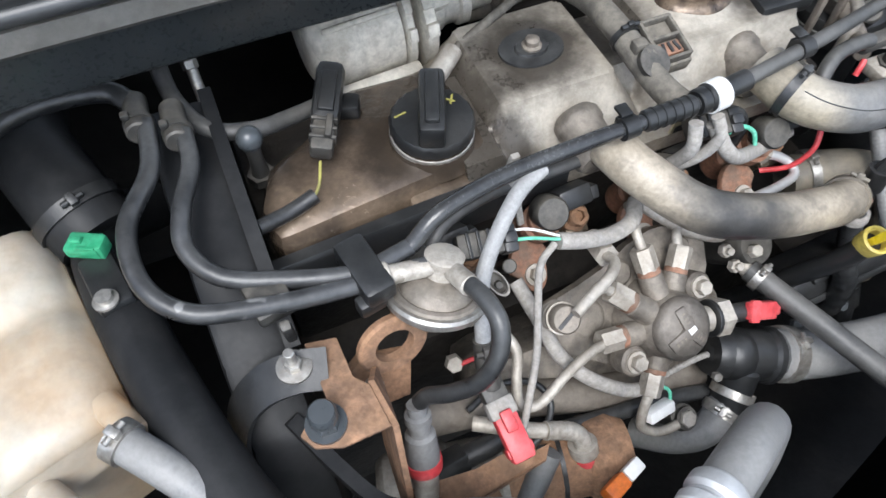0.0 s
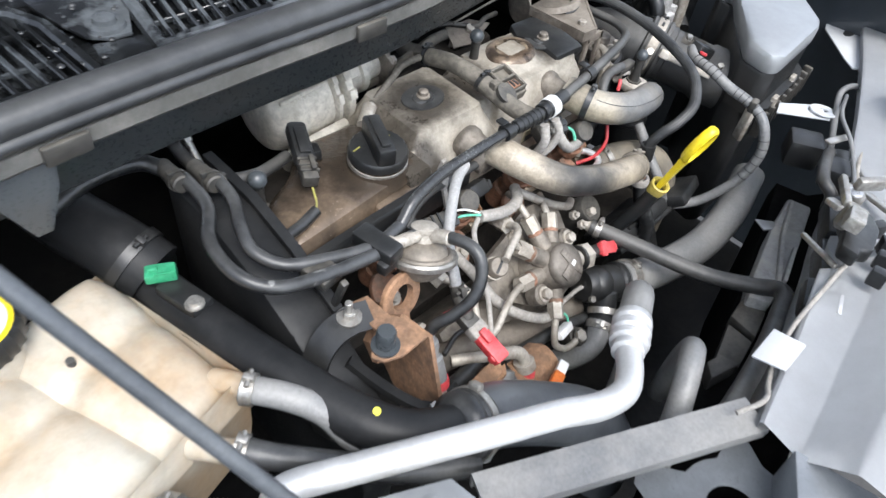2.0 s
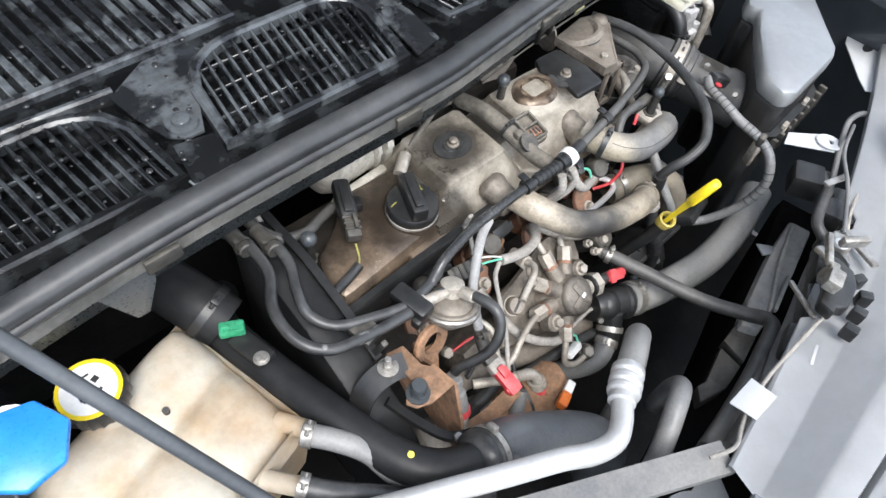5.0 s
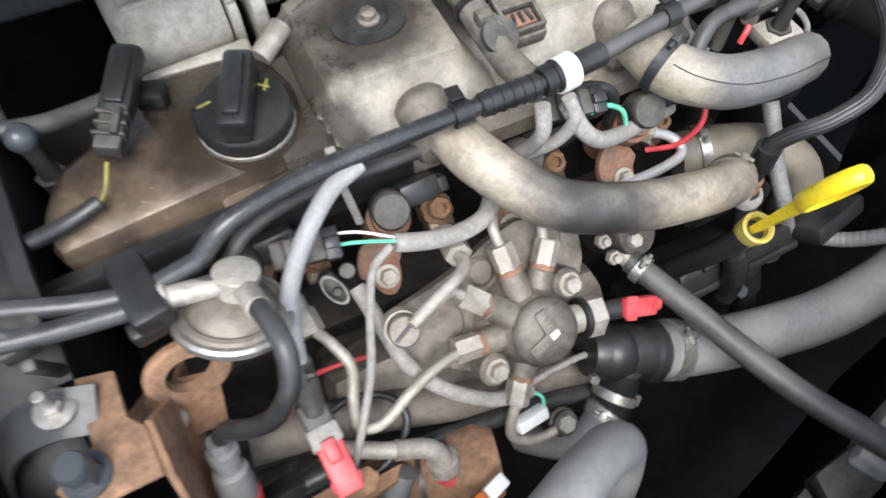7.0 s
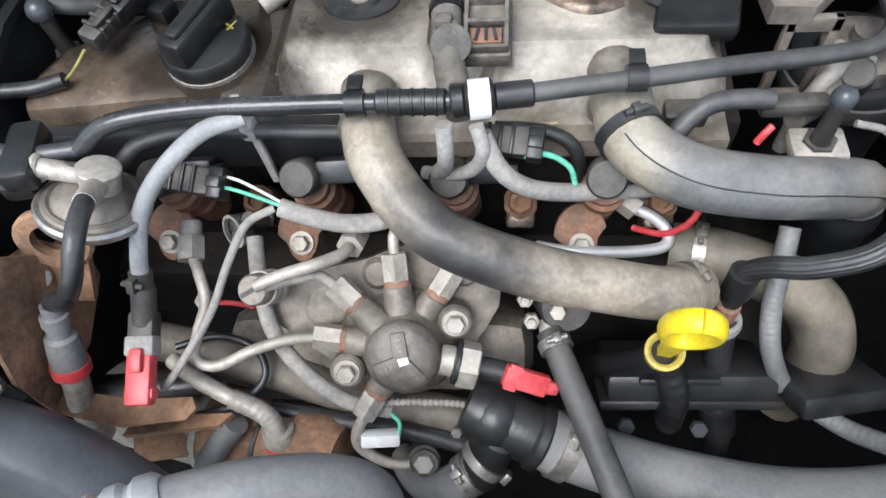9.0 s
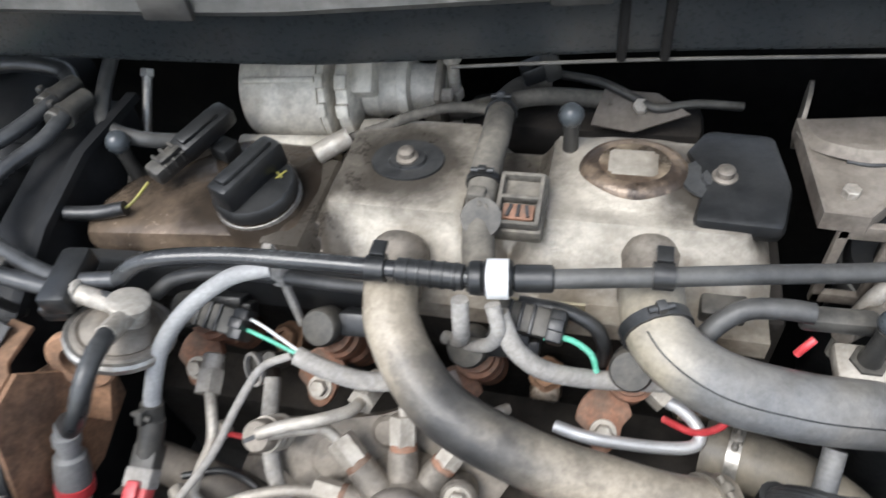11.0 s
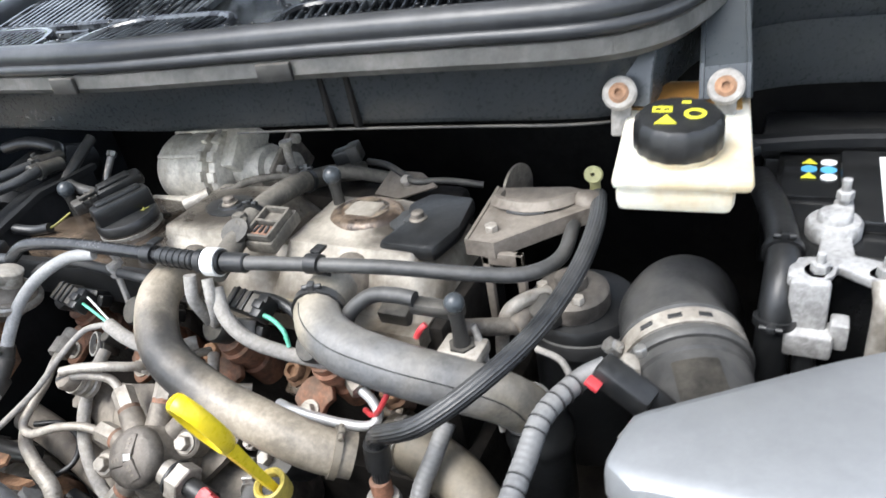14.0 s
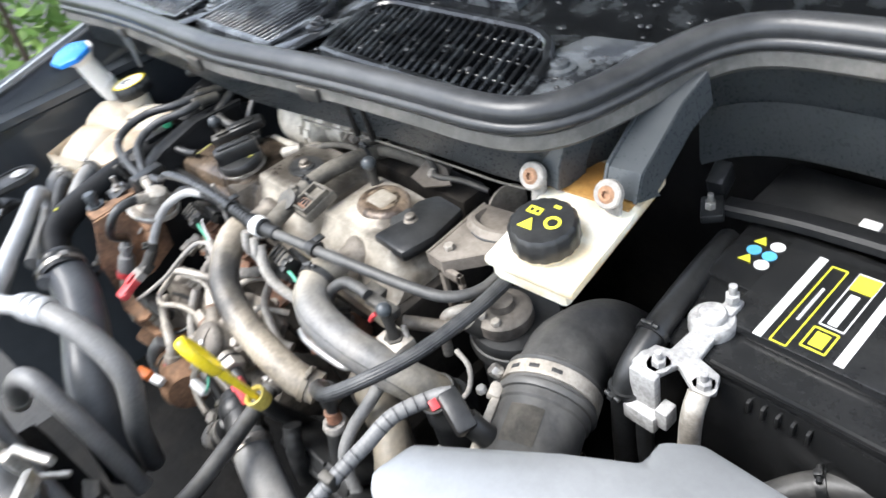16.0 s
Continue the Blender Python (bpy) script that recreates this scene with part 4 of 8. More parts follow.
# oil filler cap
cap = thing("oil_filler_cap", (-0.108, -0.045, 0.884), "black plastic oil filler cap with a tall finger grip", "filler cap")
m = axes((-0.108, -0.045, 0.882), (0, -0.05, 1))
bm = mesh()
lathe(bm, [(0, 0), (0.031, 0), (0.033, 0.002), (0.033, 0.010), (0.031, 0.0125), (0, 0.0135)], m, 44, spokes=22, depth=0.03)
part("disc", bm, PLASTIC, cap)
bm = mesh()
box(bm, (0.020, 0.062, 0.024), m @ pose(0, 0.001, 0.021, 0, 0, -22), 0.004)
box(bm, (0.011, 0.050, 0.006), m @ pose(0, 0.001, 0.034, 0, 0, -22), 0.0025)
part("grip", bm, PLASTIC, cap)
for u, a in ((0.020, 60), (-0.022, 10), (0.018, -40)):
    bm = mesh()
    box(bm, (0.010, 0.0016, 0.0005), m @ pose(u, 0.010, 0.0137, 0, 0, a))
    part("marking", bm, PRINT_DULL, cap, "worn yellow mark")
bm = mesh()
lathe(bm, [(0.030, -0.006), (0.033, -0.005), (0.033, -0.001), (0.030, 0)], m, 40)
part("collar", bm, STEEL, cap, "bright metal collar")

# ---------------------------------------------------------------- hoses and pipes
def hose(name, points, r, material, label, category="hose", clamps=(), clamp_material=None, group="", clamp_label="spring hose clamp", **kw):
    """A hose or pipe; clamps: (fraction, width, radius over hose)."""
    if not clamps:
        return solo(name, tube(mesh(), points, r, **kw), material, label, category, group)
    top = thing(name, points[0], label, category, group)
    part("run", tube(mesh(), points, r, **kw), material, top)
    for at, width, extra in clamps:
        bm = mesh()
        m = band(bm, points, at, r + extra, width)
        box(bm, (0.008, 0.006, width * 0.9), m @ pose(r + extra + 0.003, 0, 0), 0.001)
        rod(bm, m @ V((r + extra + 0.003, -0.008, 0)), m @ V((r + extra + 0.003, 0.008, 0)), 0.0022, seg=10)
        part("clamp", bm, clamp_material or STEEL, top, clamp_label)
    return top


HOSE_1 = [(0.014, -0.104, 0.872), (0.026, -0.140, 0.868), (0.062, -0.178, 0.850), (0.118, -0.194, 0.832), (0.172, -0.196, 0.814), (0.215, -0.192, 0.796), (0.240, -0.180, 0.782)]
hose("breather_hose", HOSE_1, 0.0185, RUBBER_CAKED, "dust-caked grey rubber hose from the valve cover", clamps=((0.93, 0.006, 0.0005),), clamp_material=RUBBER_TAN)
HOSE_2 = [(0.183, -0.080, 0.868), (0.190, -0.118, 0.866), (0.222, -0.141, 0.860), (0.270, -0.142, 0.848), (0.318, -0.132, 0.833), (0.346, -0.118, 0.814), (0.358, -0.103, 0.790), (0.360, -0.095, 0.770)]
air_hose = hose("air_hose", HOSE_2, 0.0205, RUBBER_PALE, "weathered grey rubber air hose from the valve cover", clamps=((0.12, 0.008, 0.0005),), clamp_material=RUBBER)
line = smooth_path(HOSE_2, 8)[8:44]
seam = []
for i, p in enumerate(line):
    d = (line[min(i + 1, len(line) - 1)] - line[max(i - 1, 0)]).normalized()
    up = V((-0.1, -0.75, 0.65))
    seam.append(p + (up - up.dot(d) * d).normalized() * 0.0203)
part("mould_seam", sweep(mesh(), seam, circle(0.0006, 6)), RUBBER, air_hose, "fine mould seam")
RAIL = [(-0.166, -0.146, 0.893), (-0.140, -0.138, 0.908), (-0.090, -0.127, 0.908), (-0.024, -0.121, 0.905), (0.036, -0.119, 0.904), (0.090, -0.119, 0.905), (0.183, -0.103, 0.904), (0.250, -0.088, 0.900), (0.309, -0.070, 0.890), (0.348, -0.052, 0.883), (0.366, -0.020, 0.880), (0.362, 0.030, 0.880)]
RAIL_LEFT = [(-0.280, -0.016, 0.922), (-0.282, -0.045, 0.920), (-0.296, -0.080, 0.918), (-0.300, -0.105, 0.912), (-0.285, -0.128, 0.905), (-0.250, -0.142, 0.900), (-0.205, -0.152, 0.895), (-0.166, -0.146, 0.893)]
rail = thing("fuel_line", (0.05, -0.12, 0.89), "long black fuel line running across the engine front", "fuel line")
part("line", tube(mesh(), RAIL[:6], 0.0062, seg=14, per=10), GLOSS, rail)
part("grey_line", tube(mesh(), RAIL[5:], 0.0061, seg=14, per=10), RUBBER_WORN, rail, "dust-greyed far end of the line")
part("end_hose", tube(mesh(), RAIL_LEFT, 0.0062, seg=16, per=10), RUBBER_SCUFF, rail, "rubber end hose")
for x0, x1, r in ((0.028, 0.072, 0.0082), (0.074, 0.083, 0.0105), (0.083, 0.101, 0.0115), (0.101, 0.125, 0.0085)):
    bm = mesh()
    rod(bm, (x0, -0.1195 + max(0, x0 - 0.07) * 0.12, 0.9045), (x1, -0.1195 + max(0, x1 - 0.07) * 0.12, 0.9045), r)
    part("coupling", bm, PLASTIC, rail, "black quick coupling")
for i in range(5):
    bm = mesh()
    lathe(bm, [(0.0080, -0.0011), (0.0089, -0.0007), (0.0089, 0.0007), (0.0080, 0.0011)], axes((0.036 + 0.0075 * i, -0.1195, 0.9045), (1, 0, 0)), 20)
    part("ridge", bm, PLASTIC, rail)
bm = mesh()
lathe(bm, [(0.0118, -0.0065), (0.0124, -0.0065), (0.0124, 0.0065), (0.0118, 0.0065)], axes((0.092, -0.1175, 0.9045), (1, 0.12, 0)), 30)
part("tape", bm, WHITE, rail, "white paper tape")
for i, (x, y) in enumerate(((0.015, -0.120), (0.187, -0.102))):
    bm = mesh()
    lathe(bm, [(0.0062, -0.006), (0.0085, -0.006), (0.0085, 0.006), (0.0062, 0.006)], axes((x, y, 0.9045), (1, 0.05, 0)), 20)
    box(bm, (0.010, 0.012, 0.003), pose(x, y + 0.010, 0.9125), 0.001)
    box(bm, (0.009, 0.003, 0.030), pose(x, y + 0.010, 0.892), 0.001)
    part("clip", bm, PLASTIC, rail)

HEATER = [(-0.302, 0.002, 0.922), (-0.307, -0.045, 0.926), (-0.328, -0.085, 0.926), (-0.328, -0.125, 0.920), (-0.307, -0.150, 0.912), (-0.266, -0.158, 0.904), (-0.222, -0.160, 0.896), (-0.190, -0.160, 0.892), (-0.160, -0.162, 0.890)]
vac_hose = thing("vacuum_hose", HEATER[0], "thick black rubber hose scuffed pale along its side", "hose")
part("run", tube(mesh(), HEATER, 0.0063, seg=16, per=10), RUBBER_SCUFF, vac_hose)
bm = mesh()
rod(bm, (-0.188, -0.160, 0.892), (-0.157, -0.163, 0.889), 0.0068)
rod(bm, (-0.200, -0.160, 0.893), (-0.186, -0.160, 0.892), 0.0098)
part("coupling", bm, STEEL_DUSTY, vac_hose, "grey metal end coupling")
bm = mesh()
box(bm, (0.022, 0.048, 0.018), pose(-0.200, -0.152, 0.894, 0, 0, 10), 0.004)
box(bm, (0.020, 0.012, 0.014), pose(-0.203, -0.170, 0.884, 0, 0, 10), 0.003)
solo("line_clip", bm, PLASTIC, "black plastic clip holding the hoses together", "clip")
bm = mesh()
box(bm, (0.026, 0.030, 0.012), pose(-0.262, -0.150, 0.898, 0, 0, 10), 0.003)
box(bm, (0.007, 0.007, 0.055), pose(-0.258, -0.168, 0.880, 18, 0, 0), 0.002)
solo("hose_bracket", bm, PLASTIC_DUSTY, "black plastic hose bracket on a post", "bracket")

BRAID = [(0.372, 0.075, 0.885), (0.386, 0.015, 0.893), (0.389, -0.050, 0.890), (0.378, -0.115, 0.882), (0.356, -0.165, 0.874), (0.325, -0.194, 0.857), (0.295, -0.196, 0.840), (0.275, -0.186, 0.822), (0.266, -0.180, 0.800), (0.265, -0.184, 0.768)]
braid = thing("braided_hose", BRAID[0], "black ribbed hose running down past the air hose", "hose")
flutes = [(0.0070 * (1 + 0.030 * math.cos(18 * a)) * math.cos(a), 0.0070 * (1 + 0.030 * math.cos(18 * a)) * math.sin(a)) for a in np.linspace(0, 2 * math.pi, 73)[:-1]]
part("run", sweep(mesh(), smooth_path(BRAID, 9), flutes), RUBBER, braid)
part("end_sleeve", tube(mesh(), [(0.2665, -0.1795, 0.804), (0.2655, -0.182, 0.782)], 0.0104), PLASTIC, braid, "smooth black end sleeve")
bm = mesh()
rod(bm, (0.264, -0.186, 0.752), (0.264, -0.185, 0.770), 0.0085)
part_top = thing("hose_adapter", (0.266, -0.190, 0.60), "pipe union below the ribbed hose", "pipe union")
part("nut", bm, RUST_RED, part_top, "rust-brown nut")
bm = mesh()
lathe(bm, [(0.008, 0), (0.0135, 0), (0.0145, 0.005), (0.013, 0.010), (0.009, 0.010)], axes((0.264, -0.188, 0.742), (0, 0.05, 1)), 24)
part("collar", bm, TAPE, part_top, "dusty pale collar")
part("pipe", tube(mesh(), [(0.264, -0.187, 0.750), (0.270, -0.205, 0.70), (0.282, -0.235, 0.635), (0.285, -0.25, 0.58)], 0.0105), RUBBER, part_top)
part("cuff", tube(mesh(), [(0.276, -0.222, 0.665), (0.281, -0.233, 0.638)], 0.0145), PLASTIC, part_top)

CONDUIT = [(0.428, -0.122, 0.868), (0.414, -0.136, 0.865), (0.402, -0.172, 0.866), (0.400, -0.205, 0.858), (0.400, -0.240, 0.852), (0.396, -0.270, 0.838), (0.390, -0.288, 0.800), (0.380, -0.280, 0.750), (0.360, -0.255, 0.705), (0.340, -0.232, 0.688), (0.320, -0.216, 0.692), (0.299, -0.204, 0.735), (0.296, -0.182, 0.760), (0.301, -0.158, 0.780), (0.305, -0.138, 0.796)]
conduit = thing("wiring_conduit", CONDUIT[0], "grey wiring conduit with black wraps to the air sensor", "conduit")
part("run", tube(mesh(), CONDUIT, 0.0072, rib=0.02, pitch=0.005, seg=14), RUBBER_GREY, conduit)
for k in range(26):
    if k % 9 < 6:
        bm = mesh()
        band(bm, CONDUIT[1:9], 0.03 + 0.035 * k, 0.0068, 0.0010, 0.0009, 18)
        part("wrap", bm, PLASTIC, conduit, "thin black wrap")
bm = mesh()
box(bm, (0.016, 0.010, 0.018), pose(0.399, -0.246, 0.852, 0, 0, 10), 0.003)
part("clip", bm, PLASTIC_DUSTY, conduit, "dusty plastic conduit clip")

LOWER = [(0.138, -0.262, 0.690), (0.175, -0.272, 0.678), (0.240, -0.285, 0.668), (0.320, -0.295, 0.668), (0.400, -0.290, 0.680), (0.480, -0.270, 0.70)]
hose("radiator_hose", LOWER, 0.0245, RUBBER_GREY, "thick grey rubber radiator hose with steel clamp", clamps=((0.09, 0.012, 0.0008),))
bm = mesh()
lathe(bm, [(0, -0.01), (0.020, -0.01), (0.024, 0.0), (0.024, 0.045), (0.027, 0.048), (0.027, 0.054), (0.023, 0.058), (0, 0.058)], axes((0.088, -0.244, 0.700), (0.9, -0.32, -0.25)), 30)
ball(bm, (0.100, -0.250, 0.698), 0.025)
rod(bm, (0.105, -0.262, 0.695), (0.085, -0.285, 0.655), 0.017)
thermostat = thing("thermostat_housing", (0.1, -0.25, 0.64), "black plastic thermostat housing with side outlet", "thermostat")
part("body", bm, PLASTIC, thermostat)
bm = mesh()
m = axes((0.092, -0.276, 0.672), (-0.65, -0.55, -0.55))
lathe(bm, [(0.0175, -0.004), (0.0195, -0.004), (0.0195, 0.004), (0.0175, 0.004)], m, 26)
box(bm, (0.006, 0.010, 0.010), m @ pose(0.022, 0, 0), 0.001)
part("clamp", bm, STEEL, thermostat, "steel spring clamp")
bm = mesh()
hexagon(bm, axes((0.073, -0.262, 0.700), (-0.2, -0.6, 0.7)), 0.008, 0.006)
part("bolt", bm, STEEL, thermostat)
hose("bypass_hose", [(0.088, -0.280, 0.664), (0.062, -0.292, 0.648), (0.04, -0.285, 0.63), (0.02, -0.26, 0.60)], 0.0155, RUBBER_GREY, "short dusty rubber bypass hose", clamps=((0.12, 0.010, 0.0008),))

SMALL = [(0.141, -0.196, 0.738), (0.165, -0.260, 0.735), (0.195, -0.340, 0.732), (0.215, -0.395, 0.745), (0.220, -0.420, 0.758), (0.205, -0.434, 0.768), (0.162, -0.443, 0.776), (0.105, -0.453, 0.788), (0.041, -0.461, 0.803), (-0.013, -0.466, 0.818), (-0.040, -0.468, 0.824)]
hose("overflow_hose", SMALL, 0.0105, RUBBER_WORN, "thin dull grey coolant hose bending along the front crossmember", clamps=((0.02, 0.008, 0.0008),), per=10)
bm = mesh()
rod(bm, (0.140, -0.186, 0.738), (0.142, -0.204, 0.736), 0.008)
hexagon(bm, axes((0.146, -0.186, 0.752), (0, -0.5, 0.8)), 0.011, 0.008)
solo("hose_spigot", bm, STEEL_DUSTY, "metal spigot carrying the coolant hose", "spigot")

SEAT.append(FRONT_END)
AC = [(-0.418, -0.262, 0.79), (-0.415, -0.260, 0.825), (-0.408, -0.262, 0.850), (-0.394, -0.270, 0.861), (-0.360, -0.288, 0.861), (-0.306, -0.317, 0.861), (-0.253, -0.346, 0.862), (-0.209, -0.369, 0.862), (-0.178, -0.388, 0.861), (-0.151, -0.395, 0.861), (-0.129, -0.387, 0.860), (-0.110, -0.374, 0.860), (-0.086, -0.362, 0.857)]
ac = thing("refrigerant_pipe", (-0.2, -0.35, 0.83), "bright bent aluminium refrigerant pipe", "pipe")
part("pipe", tube(mesh(), AC, 0.0118, seg=18, per=10), BRIGHT, ac)
bm = mesh()
m = axes((-0.103, -0.370, 0.859), (0.90, 0.42, -0.10))
lathe(bm, [(0.0118, -0.012), (0.0150, -0.010), (0.0150, -0.003), (0.0135, -0.001), (0.0178, 0.001), (0.0185, 0.005), (0.0160, 0.008), (0.0160, 0.010), (0.0185, 0.013), (0.0185, 0.019), (0.0160, 0.022), (0.0160, 0.024), (0.0185, 0.027), (0.0180, 0.035), (0.0155, 0.038)], m, 28)
part("collar", bm, BRIGHT, ac, "crimped aluminium collar")
ACH = [(-0.076, -0.358, 0.856), (-0.034, -0.342, 0.842), (0.002, -0.330, 0.814), (0.022, -0.328, 0.778), (0.020, -0.338, 0.735), (0.005, -0.350, 0.68), (-0.02, -0.355, 0.60)]
part("hose", tube(mesh(), ACH, 0.0155, seg=18, per=10), RUBBER_GREY, ac, "thick grey rubber hose")
hose("lower_hose", [(-0.105, -0.440, 0.74), (-0.078, -0.430, 0.785), (-0.045, -0.416, 0.812), (-0.016, -0.406, 0.808), (0.010, -0.398, 0.772), (0.032, -0.390, 0.72), (0.050, -0.382, 0.64)], 0.0125, RUBBER_GREY, "grey rubber hose looping beside the radiator", clamps=((0.05, 0.008, 0.0008),))

COOLER = [(-0.330, 0.06, 0.80), (-0.360, 0.01, 0.842), (-0.365, -0.041, 0.857), (-0.348, -0.145, 0.854), (-0.323, -0.243, 0.843), (-0.296, -0.285, 0.832), (-0.258, -0.303, 0.818)]
cooler = thing("intercooler_pipe", (-0.2, -0.2, 0.72), "wide black plastic intercooler pipe", "air pipe")
part("pipe", tube(mesh(), COOLER, 0.021, seg=26, per=10), PLASTIC_MATT, cooler)
part("hose", tube(mesh(), [(-0.250, -0.304, 0.808), (-0.208, -0.308, 0.788), (-0.158, -0.326, 0.758), (-0.100, -0.358, 0.718), (-0.07, -0.375, 0.66), (-0.06, -0.38, 0.58)], 0.030, r2=0.034, seg=26, per=10), RUBBER_SKY, cooler, "thick rubber hose tinted blue-grey for sky sheen")
m = axes((-0.250, -0.304, 0.812), (0.90, -0.15, -0.40))
bm = mesh()
lathe(bm, [(0.0215, -0.012), (0.026, -0.010), (0.0315, -0.004), (0.0325, 0.002), (0.0310, 0.006), (0.0325, 0.010), (0.0325, 0.018), (0.0305, 0.022)], m, 32)
cuff = part("cuff", bm, RUBBER, cooler, "thick rubber cuff")
bm = mesh()
lathe(bm, [(0.0325, 0.010), (0.0336, 0.010), (0.0336, 0.017), (0.0325, 0.017)], m, 32)
box(bm, (0.006, 0.012, 0.008), m @ pose(0.036, 0, 0.0135), 0.001)
part("clamp", bm, STEEL, cuff, "dull steel clamp band")
bm = mesh()
box(bm, (0.024, 0.016, 0.010), pose(-0.366, -0.044, 0.888, 0, 0, -30), 0.002)
box(bm, (0.010, 0.013, 0.013), pose(-0.358, -0.049, 0.888, 0, 0, -30), 0.002)
box(bm, (0.008, 0.005, 0.004), pose(-0.370, -0.042, 0.894, 0, 0, -30), 0.001)
box(bm, (0.014, 0.003, 0.003), pose(-0.366, -0.051, 0.893, 0, 0, -30), 0.001)
part("plug", bm, GREEN, cooler, "green connector plug")
bm = mesh()
box(bm, (0.024, 0.050, 0.014), pose(-0.361, -0.072, 0.876, 0, 0, 10), 0.004)
part("sensor_base", bm, PLASTIC, cooler)
bm = mesh()
lathe(bm, [(0, 0), (0.0085, 0), (0.0085, 0.0015), (0.0055, 0.002), (0.0055, 0.006), (0, 0.006)], pose(-0.362, -0.092, 0.884), 20)
part("bolt", bm, STEEL, cooler)
bm = mesh()
lathe(bm, [(0, 0), (0.0035, 0), (0.0035, 0.0006), (0, 0.0006)], axes((-0.312, -0.2645, 0.8605), (-0.25, -0.25, 1)), 14)
part("paint_dot", bm, PRINT_YELLOW, cooler, "yellow paint dot")

# ---------------------------------------------------------------- coolant tank
tank = thing("coolant_tank", (-0.49, -0.11, 0.72), "cream plastic coolant expansion tank stained brown", "coolant tank")
CORNER = [V((-0.399, 0.016, 0)), V((-0.368, -0.162, 0)), V((-0.528, -0.208, 0)), V((-0.620, -0.070, 0))]


def tank_at(u, v):
    """A point on the tank's plan: u from the back to the front, v across."""
    return (CORNER[0] * (1 - u) + CORNER[1] * u) * (1 - v) + (CORNER[3] * (1 - u) + CORNER[2] * u) * v


def tank_top(u, v):
    e = max(abs(2 * u - 1), abs(2 * v - 1)) ** 10
    corner = (abs(2 * u - 1) ** 6 * abs(2 * v - 1) ** 6)
    groove = sum(d * math.exp(-((w - at) / 0.055) ** 2) for w, at, d in ((u, 0.44, 0.005), (v, 0.50, 0.003 if u < 0.44 else 0.005)))
    pillow = 0.008 * (math.sin(math.pi * min(1, u / 0.44 if u < 0.44 else (u - 0.44) / 0.56)) * math.sin(math.pi * min(1, v / 0.5 if v < 0.5 else (v - 0.5) / 0.5))) ** 0.3
    return 0.888 + pillow - groove - 0.022 * e - 0.03 * corner - 0.036 * u


bm = mesh()
N = 40
grid = [[bm.verts.new(tank_at(0.5 + 0.5 * math.sin(math.pi * (i / N - 0.5)), 0.5 + 0.5 * math.sin(math.pi * (j / N - 0.5))) + V((0, 0, tank_top(0.5 + 0.5 * math.sin(math.pi * (i / N - 0.5)), 0.5 + 0.5 * math.sin(math.pi * (j / N - 0.5)))))) for j in range(N + 1)] for i in range(N + 1)]
for a, b in zip(grid, grid[1:]):
    for j in range(N):
        bm.faces.new((a[j], a[j + 1], b[j + 1], b[j]))
loop = grid[0][:] + [g[-1] for g in grid[1:]] + grid[-1][-2::-1] + [g[0] for g in grid[-2:0:-1]]
mid = sum((v.co for v in loop), V()) / len(loop)
last = loop
for z, k in ((0.862, 1.012), (0.835, 1.018), (0.832, 1.045), (0.828, 1.045), (0.825, 1.015), (0.79, 1.0), (0.75, 0.95)):
    ring = [bm.verts.new((mid.x + (v.co.x - mid.x) * k, mid.y + (v.co.y - mid.y) * k, z)) for v in loop]
    for i in range(len(loop)):
        bm.faces.new((last[i], last[(i + 1) % len(loop)], ring[(i + 1) % len(loop)], ring[i]))
    last = ring
bm.faces.new(last)
part("vessel", bm, TANK, tank)
for x, y in ((-0.462, -0.076), (-0.527, -0.081)):
    bm = mesh()
    lathe(bm, [(0, -0.010), (0.0036, -0.010), (0.0036, 0.0010), (0, 0.0014)], pose(x, y, 0.882), 16)
    part("vent_plug", bm, RUBBER_WORN, tank, "small dirty vent plug")
bm = mesh()
lathe(bm, [(0.024, -0.012), (0.024, 0.022), (0.020, 0.022)], pose(-0.503, -0.038, 0.886), 28)
part("neck", bm, TANK, tank)
bm = mesh()
m = axes((-0.503, -0.035, 0.905), (-0.05, -0.12, 1))
lathe(bm, [(0, 0), (0.032, 0), (0.033, 0.002), (0.033, 0.017), (0.030, 0.022), (0, 0.0225)], m, 44, spokes=22, depth=0.05)
tcap = part("cap", bm, PLASTIC, tank, "black screw cap with a yellow rim")
bm = mesh()
ring_plate(bm, 0.0295, 0.0255, 0.0012, m @ pose(0, 0, 0.0222))
part("rim", bm, YELLOW, tcap)
bm = mesh()
lathe(bm, [(0, 0), (0.0255, 0), (0.0255, 0.0008), (0, 0.0008)], m @ pose(0, 0, 0.0223), 36)
part("disc", bm, WHITE, tcap, "white warning disc")
bm = mesh()
for u, v, w, h, a in ((-0.006, 0.004, 0.012, 0.003, 30), (0.009, 0.005, 0.006, 0.006, 20), (0.0, -0.008, 0.020, 0.003, 10), (-0.010, -0.004, 0.003, 0.008, 0), (0.002, 0.013, 0.010, 0.002, 0)):
    box(bm, (w, h, 0.0005), m @ pose(u, v, 0.0233, 0, 0, a))
part("symbol", bm, PRINT_DARK, tcap)
for i, (a, b) in enumerate((((-0.385, -0.142, 0.850), (-0.366, -0.180, 0.858)), ((-0.430, -0.180, 0.845), (-0.402, -0.222, 0.852)), ((-0.490, -0.190, 0.835), (-0.472, -0.212, 0.840)))):
    bm = mesh()
    rod(bm, a, b, 0.010)
    part("outlet", bm, TANK, tank)
